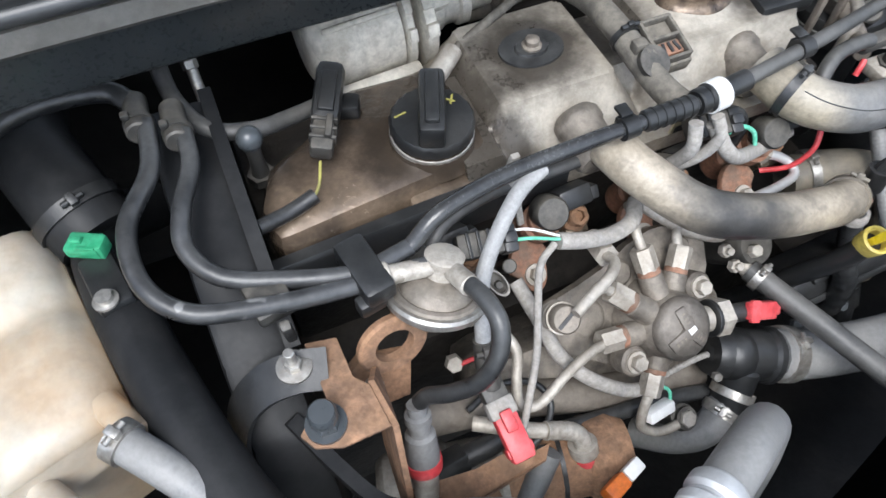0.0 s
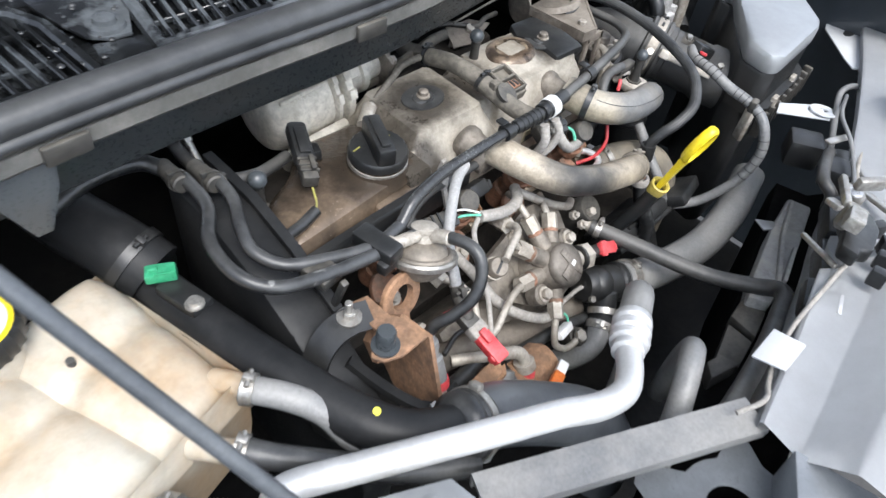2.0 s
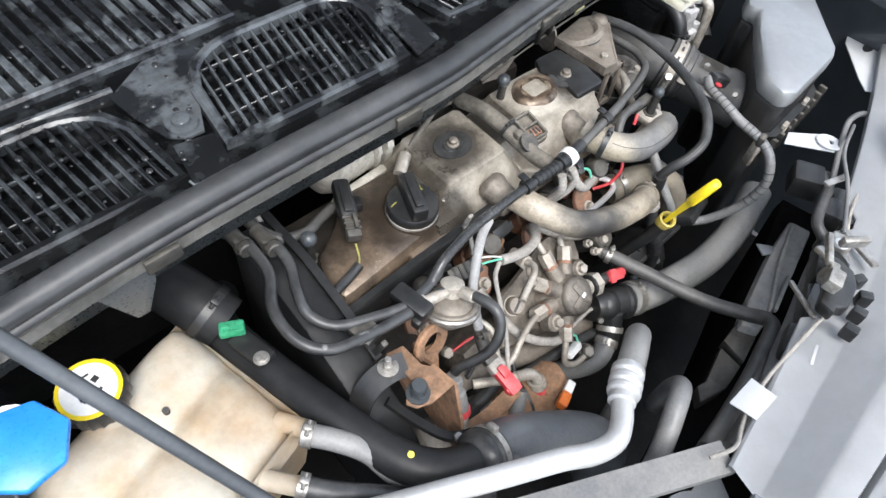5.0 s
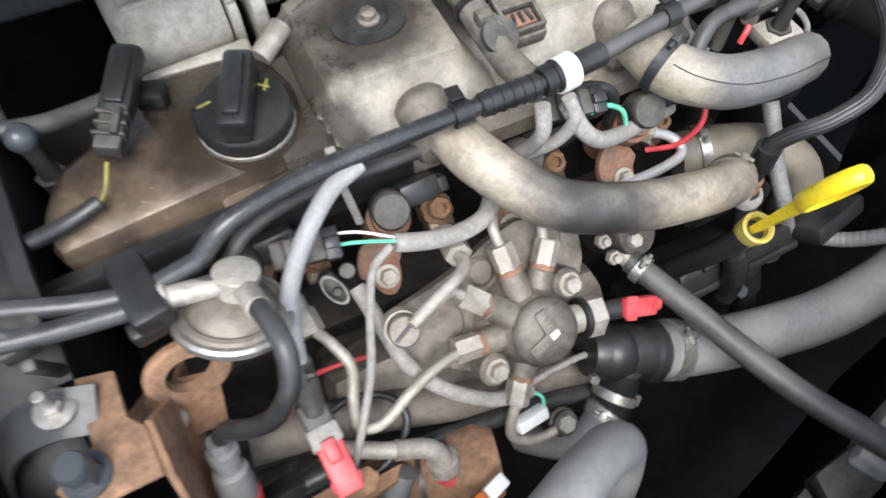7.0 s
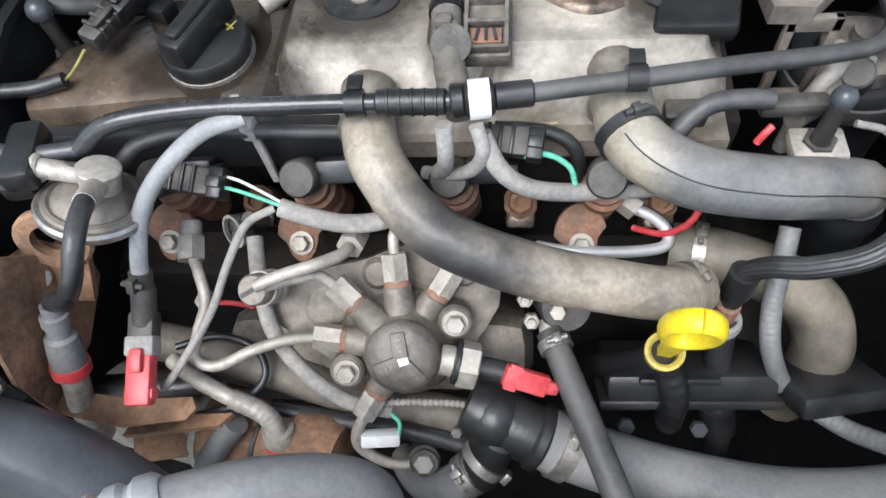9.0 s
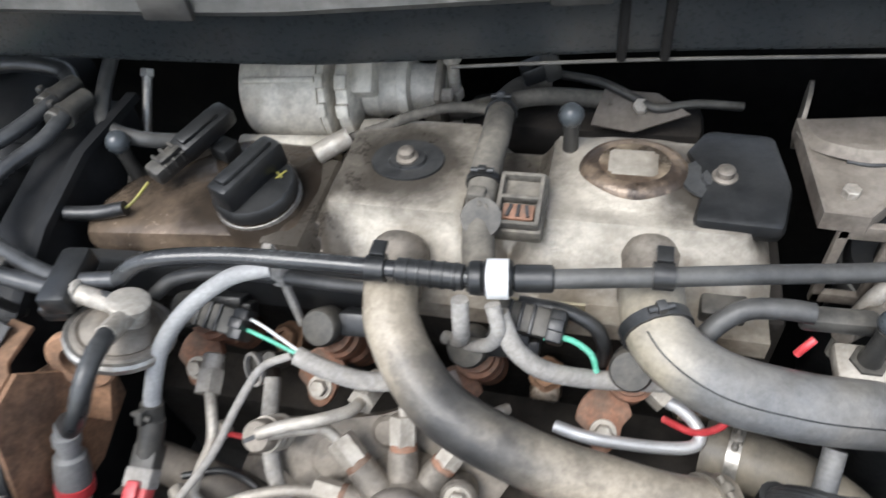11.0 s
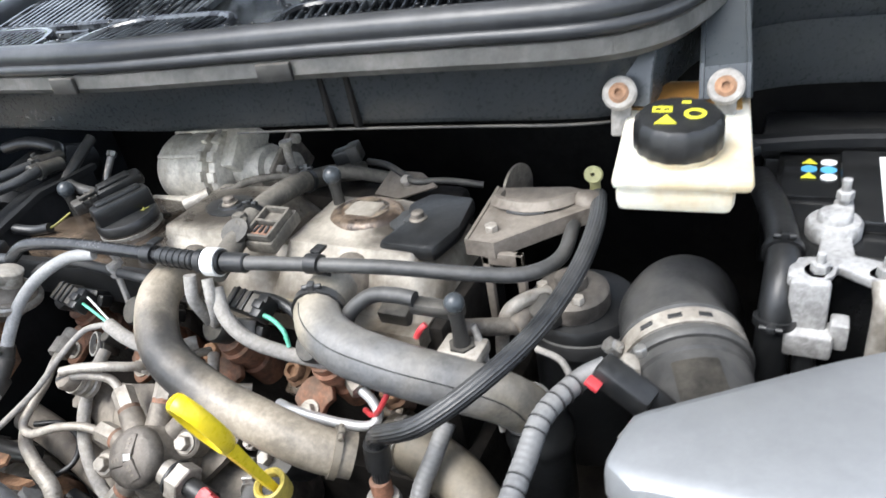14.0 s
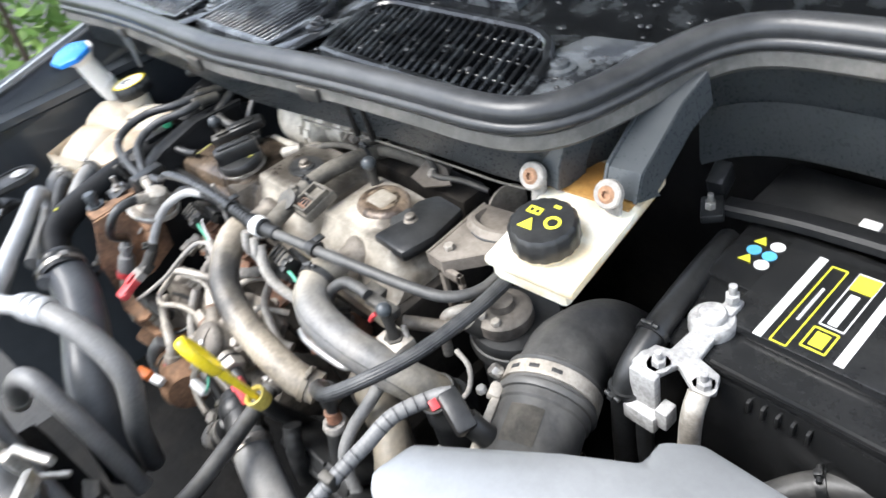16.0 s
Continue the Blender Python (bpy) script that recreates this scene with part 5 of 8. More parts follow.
hose("tank_hose", [(-0.378, -0.178, 0.869), (-0.355, -0.208, 0.864), (-0.338, -0.232, 0.850), (-0.325, -0.262, 0.825), (-0.285, -0.300, 0.812), (-0.22, -0.335, 0.81)], 0.0115, RUBBER_GREY, "grey rubber hose clamped to the coolant tank", clamps=((0.04, 0.010, 0.0006),), group="tank hoses")
hose("tank_hose", [(-0.410, -0.213, 0.859), (-0.392, -0.235, 0.852), (-0.360, -0.262, 0.836), (-0.315, -0.300, 0.815), (-0.26, -0.335, 0.80)], 0.0108, RUBBER, "black rubber hose clamped to the coolant tank", clamps=((0.05, 0.010, 0.0006),), group="tank hoses")
hose("tank_hose", [(-0.472, -0.210, 0.841), (-0.458, -0.228, 0.840), (-0.430, -0.250, 0.828), (-0.390, -0.285, 0.805), (-0.33, -0.33, 0.79)], 0.0130, RUBBER_GREY, "thick grey hose under the coolant tank", clamps=((0.08, 0.012, 0.0006),), group="tank hoses")

# washer filler with blue lid
washer = thing("washer_filler", (-0.575, -0.075, 0.86), "white washer filler neck with a blue lid", "washer filler")
bm = mesh()
lathe(bm, [(0.018, 0), (0.018, 0.05), (0.026, 0.06), (0.030, 0.064), (0.030, 0.070), (0.022, 0.070)], axes((-0.574, -0.062, 0.922), (0.08, -0.30, 1)), 28)
part("neck", bm, WHITE, washer)
part("pipe", tube(mesh(), [(-0.574, -0.061, 0.925), (-0.582, -0.048, 0.89), (-0.590, -0.040, 0.855)], 0.020), WHITE, washer, "white filler pipe")
bm = mesh()
plate(bm, [(-0.034, -0.014), (-0.010, -0.034), (0.022, -0.030), (0.040, -0.002), (0.027, 0.028), (-0.008, 0.036), (-0.036, 0.018)], 0.010, axes((-0.566, -0.091, 0.983), (0.05, -0.25, 1)), 0.003)
part("lid", bm, BLUE, washer, "blue flip lid")

# bonnet prop
prop = thing("bonnet_prop", (-0.415, -0.32, 0.87), "black steel bonnet prop rod over the coolant tank", "prop rod")
at, way = V((-0.415, -0.320, 0.912)), V((-0.322, 0.511, 0.797))
# The black rod wears the sky tint, as if its top were lit.
part("rod", tube(mesh(), [at - 0.006 * way, at + 0.10 * way, at + 0.25 * way, at + 0.45 * way, at + 0.58 * way], 0.0055, seg=14), RUBBER_SKY, prop)
bm = mesh()
rod(bm, at - 0.006 * way, at + 0.014 * way, 0.0064)
rod(bm, at - 0.004 * way, (-0.412, -0.322, 0.846), 0.0058)
part("pivot_clip", bm, PLASTIC, prop, "black plastic pivot clip")

SEAT.pop()
# ---------------------------------------------------------------- battery corner
battery = thing("battery", (0.625, 0.13, 0.68), "black car battery with yellow and white label", "battery")
bm = mesh()
box(bm, (0.27, 0.185, 0.175), pose(0.645, 0.128, 0.768), 0.006)
part("case", bm, BATTERY, battery)
bm = mesh()
box(bm, (0.27, 0.186, 0.010), pose(0.645, 0.128, 0.861), 0.003)
lid_ = part("lid", bm, BATTERY, battery)
bm = mesh()
box(bm, (0.135, 0.128, 0.012), pose(0.628, 0.138, 0.872), 0.003)
part("raised_cover", bm, BATTERY, lid_)
bm = mesh()
box(bm, (0.060, 0.070, 0.008), pose(0.545, 0.158, 0.8665), 0.002)
part("side_cover", bm, BATTERY, lid_)
bm = mesh()
sweep(bm, [V((0.575, 0.037, 0.8655)), V((0.775, 0.037, 0.8655))], [(-0.002, 0), (0.002, 0), (0.0015, 0.003), (-0.0015, 0.003)], up=(0, 0, 1))
part("edge_bead", bm, PLASTIC, lid_, "raised front edge")
for i in range(5):
    bm = mesh()
    box(bm, (0.003, 0.006, 0.014), pose(0.612 + i * 0.012, 0.033, 0.842), 0.001)
    part("rib", bm, PLASTIC, lid_)
top = 0.8785
def flat(x, y, w, h, material, name, label="", turn=0):
    bm = mesh()
    box(bm, (w, h, 0.0008), pose(x, y, top, 0, 0, turn))
    return part(name, bm, material, battery, label)
flat(0.593, 0.130, 0.0075, 0.112, WHITE, "stripe", "white stripe")
flat(0.655, 0.133, 0.0075, 0.106, WHITE, "stripe", "white stripe")
def frame_of(x, y, w, h, t, material, name, label=""):
    bm = mesh()
    for u, v, a, b in ((0, h / 2, w, t), (0, -h / 2, w, t), (w / 2, 0, t, h), (-w / 2, 0, t, h)):
        box(bm, (a, b, 0.0008), pose(x + u, y + v, top))
    return part(name, bm, material, battery, label)
frame_of(0.6095, 0.128, 0.013, 0.104, 0.0013, PRINT_YELLOW, "frame", "yellow printed frame")
frame_of(0.634, 0.148, 0.019, 0.070, 0.0011, WHITE, "frame", "white printed frame")
flat(0.634, 0.172, 0.019, 0.020, PRINT_YELLOW, "badge", "yellow logo badge")
frame_of(0.633, 0.096, 0.019, 0.024, 0.0016, PRINT_YELLOW, "frame", "yellow printed frame")
bm = mesh()
box(bm, (0.011, 0.016, 0.0009), pose(0.633, 0.096, top), 0)
part("symbol", bm, PRINT_YELLOW, battery)
bm = mesh()
box(bm, (0.0075, 0.040, 0.0012), pose(0.633, 0.136, top), 0)
part("logo_bar", bm, WHITE, battery, "white logo bar")
bm = mesh()
for i in range(16):
    box(bm, (0.0025, 0.0016, 0.0009), pose(0.6095, 0.108 + i * 0.0028, top))
tagged(part("small_print", bm, WHITE, battery, "line of small white print"), "line of small white print", kind="stuff")
for i, (x, y, c) in enumerate(((0.536, 0.186, PRINT_YELLOW), (0.5515, 0.186, WHITE), (0.536, 0.172, PRINT_BLUE), (0.5515, 0.171, PRINT_BLUE), (0.536, 0.158, PRINT_YELLOW), (0.5515, 0.157, WHITE))):
    bm = mesh()
    if c is PRINT_YELLOW:
        lathe(bm, [(0, 0), (0.0072, 0), (0.0072, 0.0008), (0, 0.0008)], pose(x, y, 0.8712, 0, 0, 90), 3)
    else:
        lathe(bm, [(0, 0), (0.0066, 0), (0.0066, 0.0008), (0, 0.0008)], pose(x, y, 0.8712), 24)
    part("warning_symbol", bm, c, battery)
strap_ = thing("battery_strap", (0.60, 0.225, 0.87), "worn black hold-down strap across the battery", "strap")
bm = mesh()
sweep(bm, smooth_path([(0.484, 0.210, 0.880), (0.560, 0.220, 0.883), (0.660, 0.226, 0.883), (0.76, 0.226, 0.880)]), [(-0.012, -0.006), (0.012, -0.006), (0.012, 0.002), (0.008, 0.005), (-0.008, 0.003), (-0.012, 0.001)], up=(0, 0, 1))
part("bar", bm, PLASTIC_MATT, strap_)
bm = mesh()
box(bm, (0.022, 0.034, 0.010), pose(0.478, 0.196, 0.880, 0, -8, 30), 0.002)
box(bm, (0.018, 0.030, 0.030), pose(0.468, 0.226, 0.894, 20, 0, 10), 0.003)
part("hook", bm, PLASTIC, strap_, "black hooked end")
bm = mesh()
hexagon(bm, pose(0.478, 0.192, 0.885), 0.010, 0.008)
rod(bm, (0.478, 0.192, 0.885), (0.478, 0.192, 0.902), 0.003)
part("bolt", bm, STEEL, strap_)
rear = thing("fuse_box", (0.645, 0.285, 0.72), "black box behind the battery with faint white print", "fuse box")
bm = mesh()
box(bm, (0.30, 0.075, 0.13), pose(0.645, 0.285, 0.78), 0.005)
part("body", bm, PLASTIC, rear)
bm = mesh()
box(bm, (0.308, 0.083, 0.022), pose(0.645, 0.285, 0.854), 0.006)
rearp = part("lid", bm, PLASTIC, rear)
bm = mesh()
box(bm, (0.018, 0.012, 0.006), pose(0.600, 0.262, 0.866), 0.002)
part("tab", bm, WHITE, rearp, "small white tab")
bm = mesh()
for r in range(3):
    for i in range(7):
        box(bm, (0.0032, 0.0055, 0.0008), pose(0.632 + i * 0.005 + 0.002 * r, 0.272 - r * 0.010, 0.8655))
part("print", bm, WHITE, rearp)
terminal = thing("battery_terminal", (0.557, 0.05, 0.84), "white corroded battery terminal clamp with cables", "battery terminal")
bm = mesh()
lathe(bm, [(0, 0), (0.0190, 0), (0.0200, 0.002), (0.0200, 0.011), (0.0180, 0.014), (0.0125, 0.0145), (0.0120, 0.019), (0.0105, 0.021), (0, 0.0215)], pose(0.556, 0.070, 0.866), 28)
part("post", bm, CORRODED, terminal)
bm = mesh()
box(bm, (0.014, 0.022, 0.010), pose(0.562, 0.088, 0.878), 0.002)
rod(bm, (0.562, 0.090, 0.868), (0.562, 0.090, 0.905), 0.0035)
hexagon(bm, pose(0.562, 0.090, 0.888), 0.011, 0.007)
part("pinch_bolt", bm, CORRODED, terminal)
bm = mesh()
plate(bm, [(-0.010, 0.0), (0.010, 0.0), (0.012, -0.030), (0.034, -0.036), (0.040, -0.052), (0.024, -0.060), (0.002, -0.046), (-0.006, -0.066), (-0.030, -0.066), (-0.030, -0.040), (-0.012, -0.036)], 0.009, pose(0.558, 0.060, 0.866), 0.002)
part("arm", bm, CORRODED, terminal)
for x, y in ((0.548, 0.005), (0.588, 0.007)):
    bm = mesh()
    lathe(bm, [(0, 0), (0.010, 0), (0.010, 0.002), (0.0, 0.002)], pose(x, y, 0.873), 20)
    hexagon(bm, pose(x, y, 0.875), 0.011, 0.007)
    rod(bm, (x, y, 0.875), (x, y, 0.890), 0.003)
    part("nut", bm, CORRODED, terminal)
bm = mesh()
box(bm, (0.026, 0.010, 0.050), pose(0.543, -0.008, 0.850), 0.003)
box(bm, (0.032, 0.022, 0.020), pose(0.545, -0.012, 0.826), 0.003)
box(bm, (0.012, 0.016, 0.022), pose(0.564, -0.010, 0.834), 0.002)
part("lug", bm, CORRODED, terminal)
part("cable", tube(mesh(), [(0.588, 0.0, 0.874), (0.590, -0.012, 0.860), (0.590, -0.016, 0.82), (0.592, -0.016, 0.74)], 0.009), STEEL_DUSTY, terminal, "grey taped cable")
part("cable", tube(mesh(), [(0.545, -0.012, 0.822), (0.545, -0.014, 0.79), (0.548, -0.015, 0.72)], 0.008), PLASTIC, terminal, "black cable")
hose("cable_conduit", [(0.495, 0.20, 0.845), (0.508, 0.13, 0.862), (0.520, 0.06, 0.872), (0.524, 0.020, 0.868), (0.523, -0.006, 0.845), (0.522, -0.012, 0.80), (0.520, -0.012, 0.70)], 0.0125, PLASTIC, "black plastic cable conduit beside the battery", "conduit", clamps=((0.45, 0.006, 0.001), (0.72, 0.006, 0.001)), clamp_material=PLASTIC)

hose("wing_hose", [(0.640, -0.010, 0.775), (0.666, 0.022, 0.790), (0.690, 0.036, 0.800), (0.725, 0.052, 0.800), (0.77, 0.07, 0.78)], 0.013, RUBBER_WORN, "dull black hose past the battery case", clamps=((0.4, 0.008, 0.0008),), clamp_material=PLASTIC)

# brake fluid reservoir on two arms
res = thing("brake_reservoir", (0.44, 0.02, 0.94), "yellowed white brake fluid reservoir with black cap", "fluid reservoir")
bm = mesh()
m = axes((0.450, 0.010, 0.962), (0.05, -0.08, 1), (1, 0.12, 0))
box(bm, (0.088, 0.150, 0.011), m @ pose(0.004, 0.020, 0.0055), 0.004)
box(bm, (0.076, 0.062, 0.020), m @ pose(0.0, -0.020, -0.010), 0.006)
part("body", bm, FLUID, res)
bm = mesh()
box(bm, (0.080, 0.046, 0.003), m @ pose(0.002, 0.064, 0.0112), 0.0012)
part("stain", bm, AMBER, res, "brown fluid stain")
bm = mesh()
box(bm, (0.080, 0.118, 0.010), m @ pose(0.004, 0.030, -0.0035), 0.004)
part("lower_shell", bm, AMBER, res, "amber lower shell with fluid showing through")
bm = mesh()
rod(bm, m @ V((0, -0.018, 0.008)), m @ V((0, -0.018, 0.018)), 0.026)
part("neck", bm, FLUID, res)
bm = mesh()
mc = m @ pose(0, -0.018, 0.016)
lathe(bm, [(0, 0), (0.029, 0), (0.0295, 0.002), (0.029, 0.018), (0.026, 0.0215), (0, 0.022)], mc, 48, spokes=16, depth=0.035)
bcap = part("cap", bm, PLASTIC, res, "ribbed black screw cap with yellow symbols")
bm = mesh()
for u, v, w, h in ((-0.011, 0.0095, 0.013, 0.002), (-0.011, 0.0035, 0.013, 0.002), (-0.0165, 0.0065, 0.002, 0.008), (-0.0055, 0.0065, 0.002, 0.008), (-0.011, 0.0065, 0.002, 0.006), (0.004, 0.017, 0.006, 0.003)):
    box(bm, (w, h, 0.0006), mc @ pose(u, v, 0.0222))
part("symbol", bm, PRINT_YELLOW, bcap)
bm = mesh()
ring_plate(bm, 0.0072, 0.0045, 0.0006, mc @ pose(0.010, 0.0, 0.0220))
part("symbol", bm, PRINT_YELLOW, bcap)
bm = mesh()
lathe(bm, [(0.0045, 0), (0.0082, 0), (0.0082, 0.0006), (0.0045, 0.0006)], mc @ pose(-0.008, -0.010, 0.0220, 0, 0, 90), 3)
part("symbol", bm, PRINT_YELLOW, bcap)
for x, y in ((0.404, 0.036), (0.476, 0.048)):
    bm = mesh()
    ring_plate(bm, 0.0125, 0.007, 0.008, axes((x, y, 0.994), (0.1, -0.85, 0.5)))
    box(bm, (0.015, 0.006, 0.028), pose(x, y + 0.001, 0.975, -12, 0, 0), 0.002)
    lug = part("lug", bm, TAPE, res, "dull grey lug")
    bm = mesh()
    lathe(bm, [(0, 0), (0.0075, 0), (0.0075, 0.006), (0.005, 0.008), (0.003, 0.008), (0.003, 0.005), (0, 0.005)], axes((x, y - 0.002, 0.995), (0.1, -0.85, 0.5)), 20)
    part("bolt", bm, RUST, lug, "rusty bolt head")
for line_, w in (([(0.408, 0.046, 0.982), (0.409, 0.050, 1.005), (0.412, 0.066, 1.034)], 0.034), ([(0.474, 0.064, 0.980), (0.473, 0.072, 1.000), (0.464, 0.140, 1.026), (0.462, 0.18, 1.034)], 0.036)):
    top_ = thing("reservoir_arm", line_[0], "dark grey plastic arm holding the brake reservoir", "bracket arm", "reservoir arms")
    bm = mesh()
    sweep(bm, [V(p) for p in line_], [(-w / 2, -0.03), (w / 2, -0.03), (w / 2, 0.004), (-w / 2, 0.004)], up=(0, -0.55, 0.83))
    part("beam", bm, PLASTIC_GREY, top_)
    for s in (-1, 1):
        bm = mesh()
        sweep(bm, [V(p) + V((s * (w / 2 - 0.002), 0, 0)) for p in line_], [(-0.0018, 0.004), (0.0018, 0.004), (0.0014, 0.0062), (-0.0014, 0.0062)], up=(0, -0.55, 0.83))
        part("edge_rib", bm, PLASTIC_GREY, top_)

# air hose and airbox
AIR = [(0.455, 0.120, 0.690), (0.455, 0.090, 0.745), (0.451, 0.050, 0.797), (0.447, 0.006, 0.812), (0.455, -0.018, 0.816), (0.464, -0.044, 0.815)]
TUBE_WAY = V((0.37, -0.91, -0.14)).normalized()
intake = thing("intake_hose", (0.49, 0.1, 0.70), "wide black rubber intake elbow clamped to the air sensor", "intake hose")
part("elbow", tube(mesh(), AIR, 0.0425, seg=34, per=10), RUBBER_WORN, intake)
m = axes((0.464, -0.044, 0.817), TUBE_WAY, (-1, 0, 0))
bm = mesh()
lathe(bm, [(0.0430, -0.016), (0.0462, -0.014), (0.0468, -0.011), (0.0450, -0.009), (0.0450, 0.010), (0.0474, 0.012), (0.0478, 0.015), (0.0462, 0.018), (0.0415, 0.019)], m, 44)
part("lip", bm, RUBBER_WORN, intake, "ridged rubber lip")
bm = mesh()
lathe(bm, [(0.0452, -0.007), (0.0472, -0.007), (0.0472, 0.007), (0.0452, 0.007)], m, 48)
band_ = part("clamp", bm, STEEL_DUSTY, intake, "wide pale steel clamp band")
for a in (58, 84, 110):
    bm = mesh()
    box(bm, (0.0010, 0.010, 0.004), m @ pose(0.0473 * math.cos(radians(a)), -0.0473 * math.sin(radians(a)), 0, 0, 0, -a), 0.0004)
    part("slot", bm, PRINT_DARK, band_)
bm = mesh()
hexagon(bm, m @ axes((0.048, -0.018, 0.0), (0.6, -0.8, 0)), 0.012, 0.010)
rod(bm, m @ V((0.046, -0.024, 0)), m @ V((0.053, 0.008, 0)), 0.0045)
part("screw", bm, STEEL, band_, "pale clamp screw")
sensor = thing("air_mass_sensor", (0.485, -0.12, 0.78), "dust-grey plastic air mass sensor tube with a dark label", "air sensor")
bm = mesh()
lathe(bm, [(0.040, 0.012), (0.0435, 0.014), (0.0435, 0.026), (0.0415, 0.028), (0.0415, 0.085), (0.045, 0.090), (0.045, 0.13)], m, 40)
body_ = part("body", bm, RUBBER_WORN, sensor)
bm = mesh()
ends_ = [[bm.verts.new(m @ V((0.0421 * math.cos(radians(a)), -0.0421 * math.sin(radians(a)), z))) for a in range(68, 116, 4)] for z in (0.036, 0.072)]
for a in range(len(ends_[0]) - 1):
    bm.faces.new((ends_[0][a], ends_[0][a + 1], ends_[1][a + 1], ends_[1][a]))
bmesh.ops.solidify(bm, geom=bm.faces[:], thickness=0.0008)
part("label_patch", bm, PLASTIC_DUSTY, body_, "dark blue-black label patch")
bm = mesh()
box(bm, (0.008, 0.010, 0.080), m @ pose(0.040, -0.022, 0.058, 0, 0, -30), 0.002)
box(bm, (0.012, 0.014, 0.016), m @ pose(0.042, -0.024, 0.022, 0, 0, -30), 0.003)
part("side_rail", bm, STEEL_DUSTY, body_, "pale dusty side rail")
bm = mesh()
box(bm, (0.040, 0.020, 0.018), pose(0.442, -0.132, 0.864, 0, 25, -15), 0.004)
tube(bm, [(0.450, -0.130, 0.858), (0.462, -0.125, 0.842), (0.468, -0.110, 0.815)], 0.011)
part("connector", bm, PLASTIC, sensor)
bm = mesh()
box(bm, (0.010, 0.008, 0.004), pose(0.425, -0.142, 0.870, 0, 25, -15), 0.001)
part("lock", bm, RED, sensor, "red lock tab")
for p, d in (((0.447, -0.105, 0.868), (-0.2, 0, 1)), ((0.452, -0.165, 0.850), (-0.6, 0, 0.8))):
    bm = mesh()
    hexagon(bm, axes(p, d), 0.008, 0.006)
    part("screw", bm, STEEL, sensor)

airbox = thing("airbox", (0.58, -0.17, 0.55), "dark plastic air filter box, lid paled by sky sheen", "air filter box")
LIDLINE = [(0.458, -0.186), (0.553, -0.118), (0.601, -0.088), (0.597, -0.068), (0.624, -0.050), (0.73, -0.050), (0.755, -0.09), (0.677, -0.165), (0.622, -0.220), (0.60, -0.228), (0.470, -0.238), (0.452, -0.226)]
# Dark box in two tones: pale lid for the sky's sheen, black sides below.
bm = mesh()
plate(bm, LIDLINE, 0.034, pose(0, 0, 0.867), 0.009)
part("lid", bm, LID, airbox)
bm = mesh()
plate(bm, [(0.575 + (x - 0.575) * 0.985, -0.14 + (y + 0.14) * 0.97) for x, y in LIDLINE], 0.298, pose(0, 0, 0.572), 0.006)
part("base", bm, PLASTIC, airbox)
for i in range(9):
    x = 0.47 + i * 0.023
    bm = mesh()
    box(bm, (0.007, 0.014, 0.045), pose(x, -0.250 + 0.09 * max(0, x - 0.45), 0.79), 0.002)
    part("rib", bm, PLASTIC_DUSTY, airbox)
for x, y, a in ((0.432, -0.238, 60), (0.50, -0.244, 5), (0.58, -0.234, 8)):
    bm = mesh()
    box(bm, (0.016, 0.008, 0.05), pose(x, y, 0.80, 0, 0, a), 0.002)
    part("latch", bm, STEEL_DUSTY, airbox, "metal spring latch")
bm = mesh()
sweep(bm, [V((x, y - 0.004, 0.812)) for x, y in LIDLINE[7:] + LIDLINE[:1]], [(-0.006, -0.008), (0.006, -0.008), (0.006, 0.006), (-0.006, 0.006)], up=(0, 0, 1))
part("rim", bm, PLASTIC, airbox)

# ---------------------------------------------------------------- front of the engine: injectors, pump, pipes, wiring
def sheet(bm, points, thick):
    """A flat sheet through the points (in order round it), thick to both sides."""
    f = bm.faces.new([bm.verts.new(p) for p in points])
    bm.normal_update()
    n = f.normal.copy()
    ext = bmesh.ops.extrude_face_region(bm, geom=[f])
    bmesh.ops.translate(bm, vec=n * thick, verts=[v for v in ext["geom"] if isinstance(v, bmesh.types.BMVert)])
    return bm


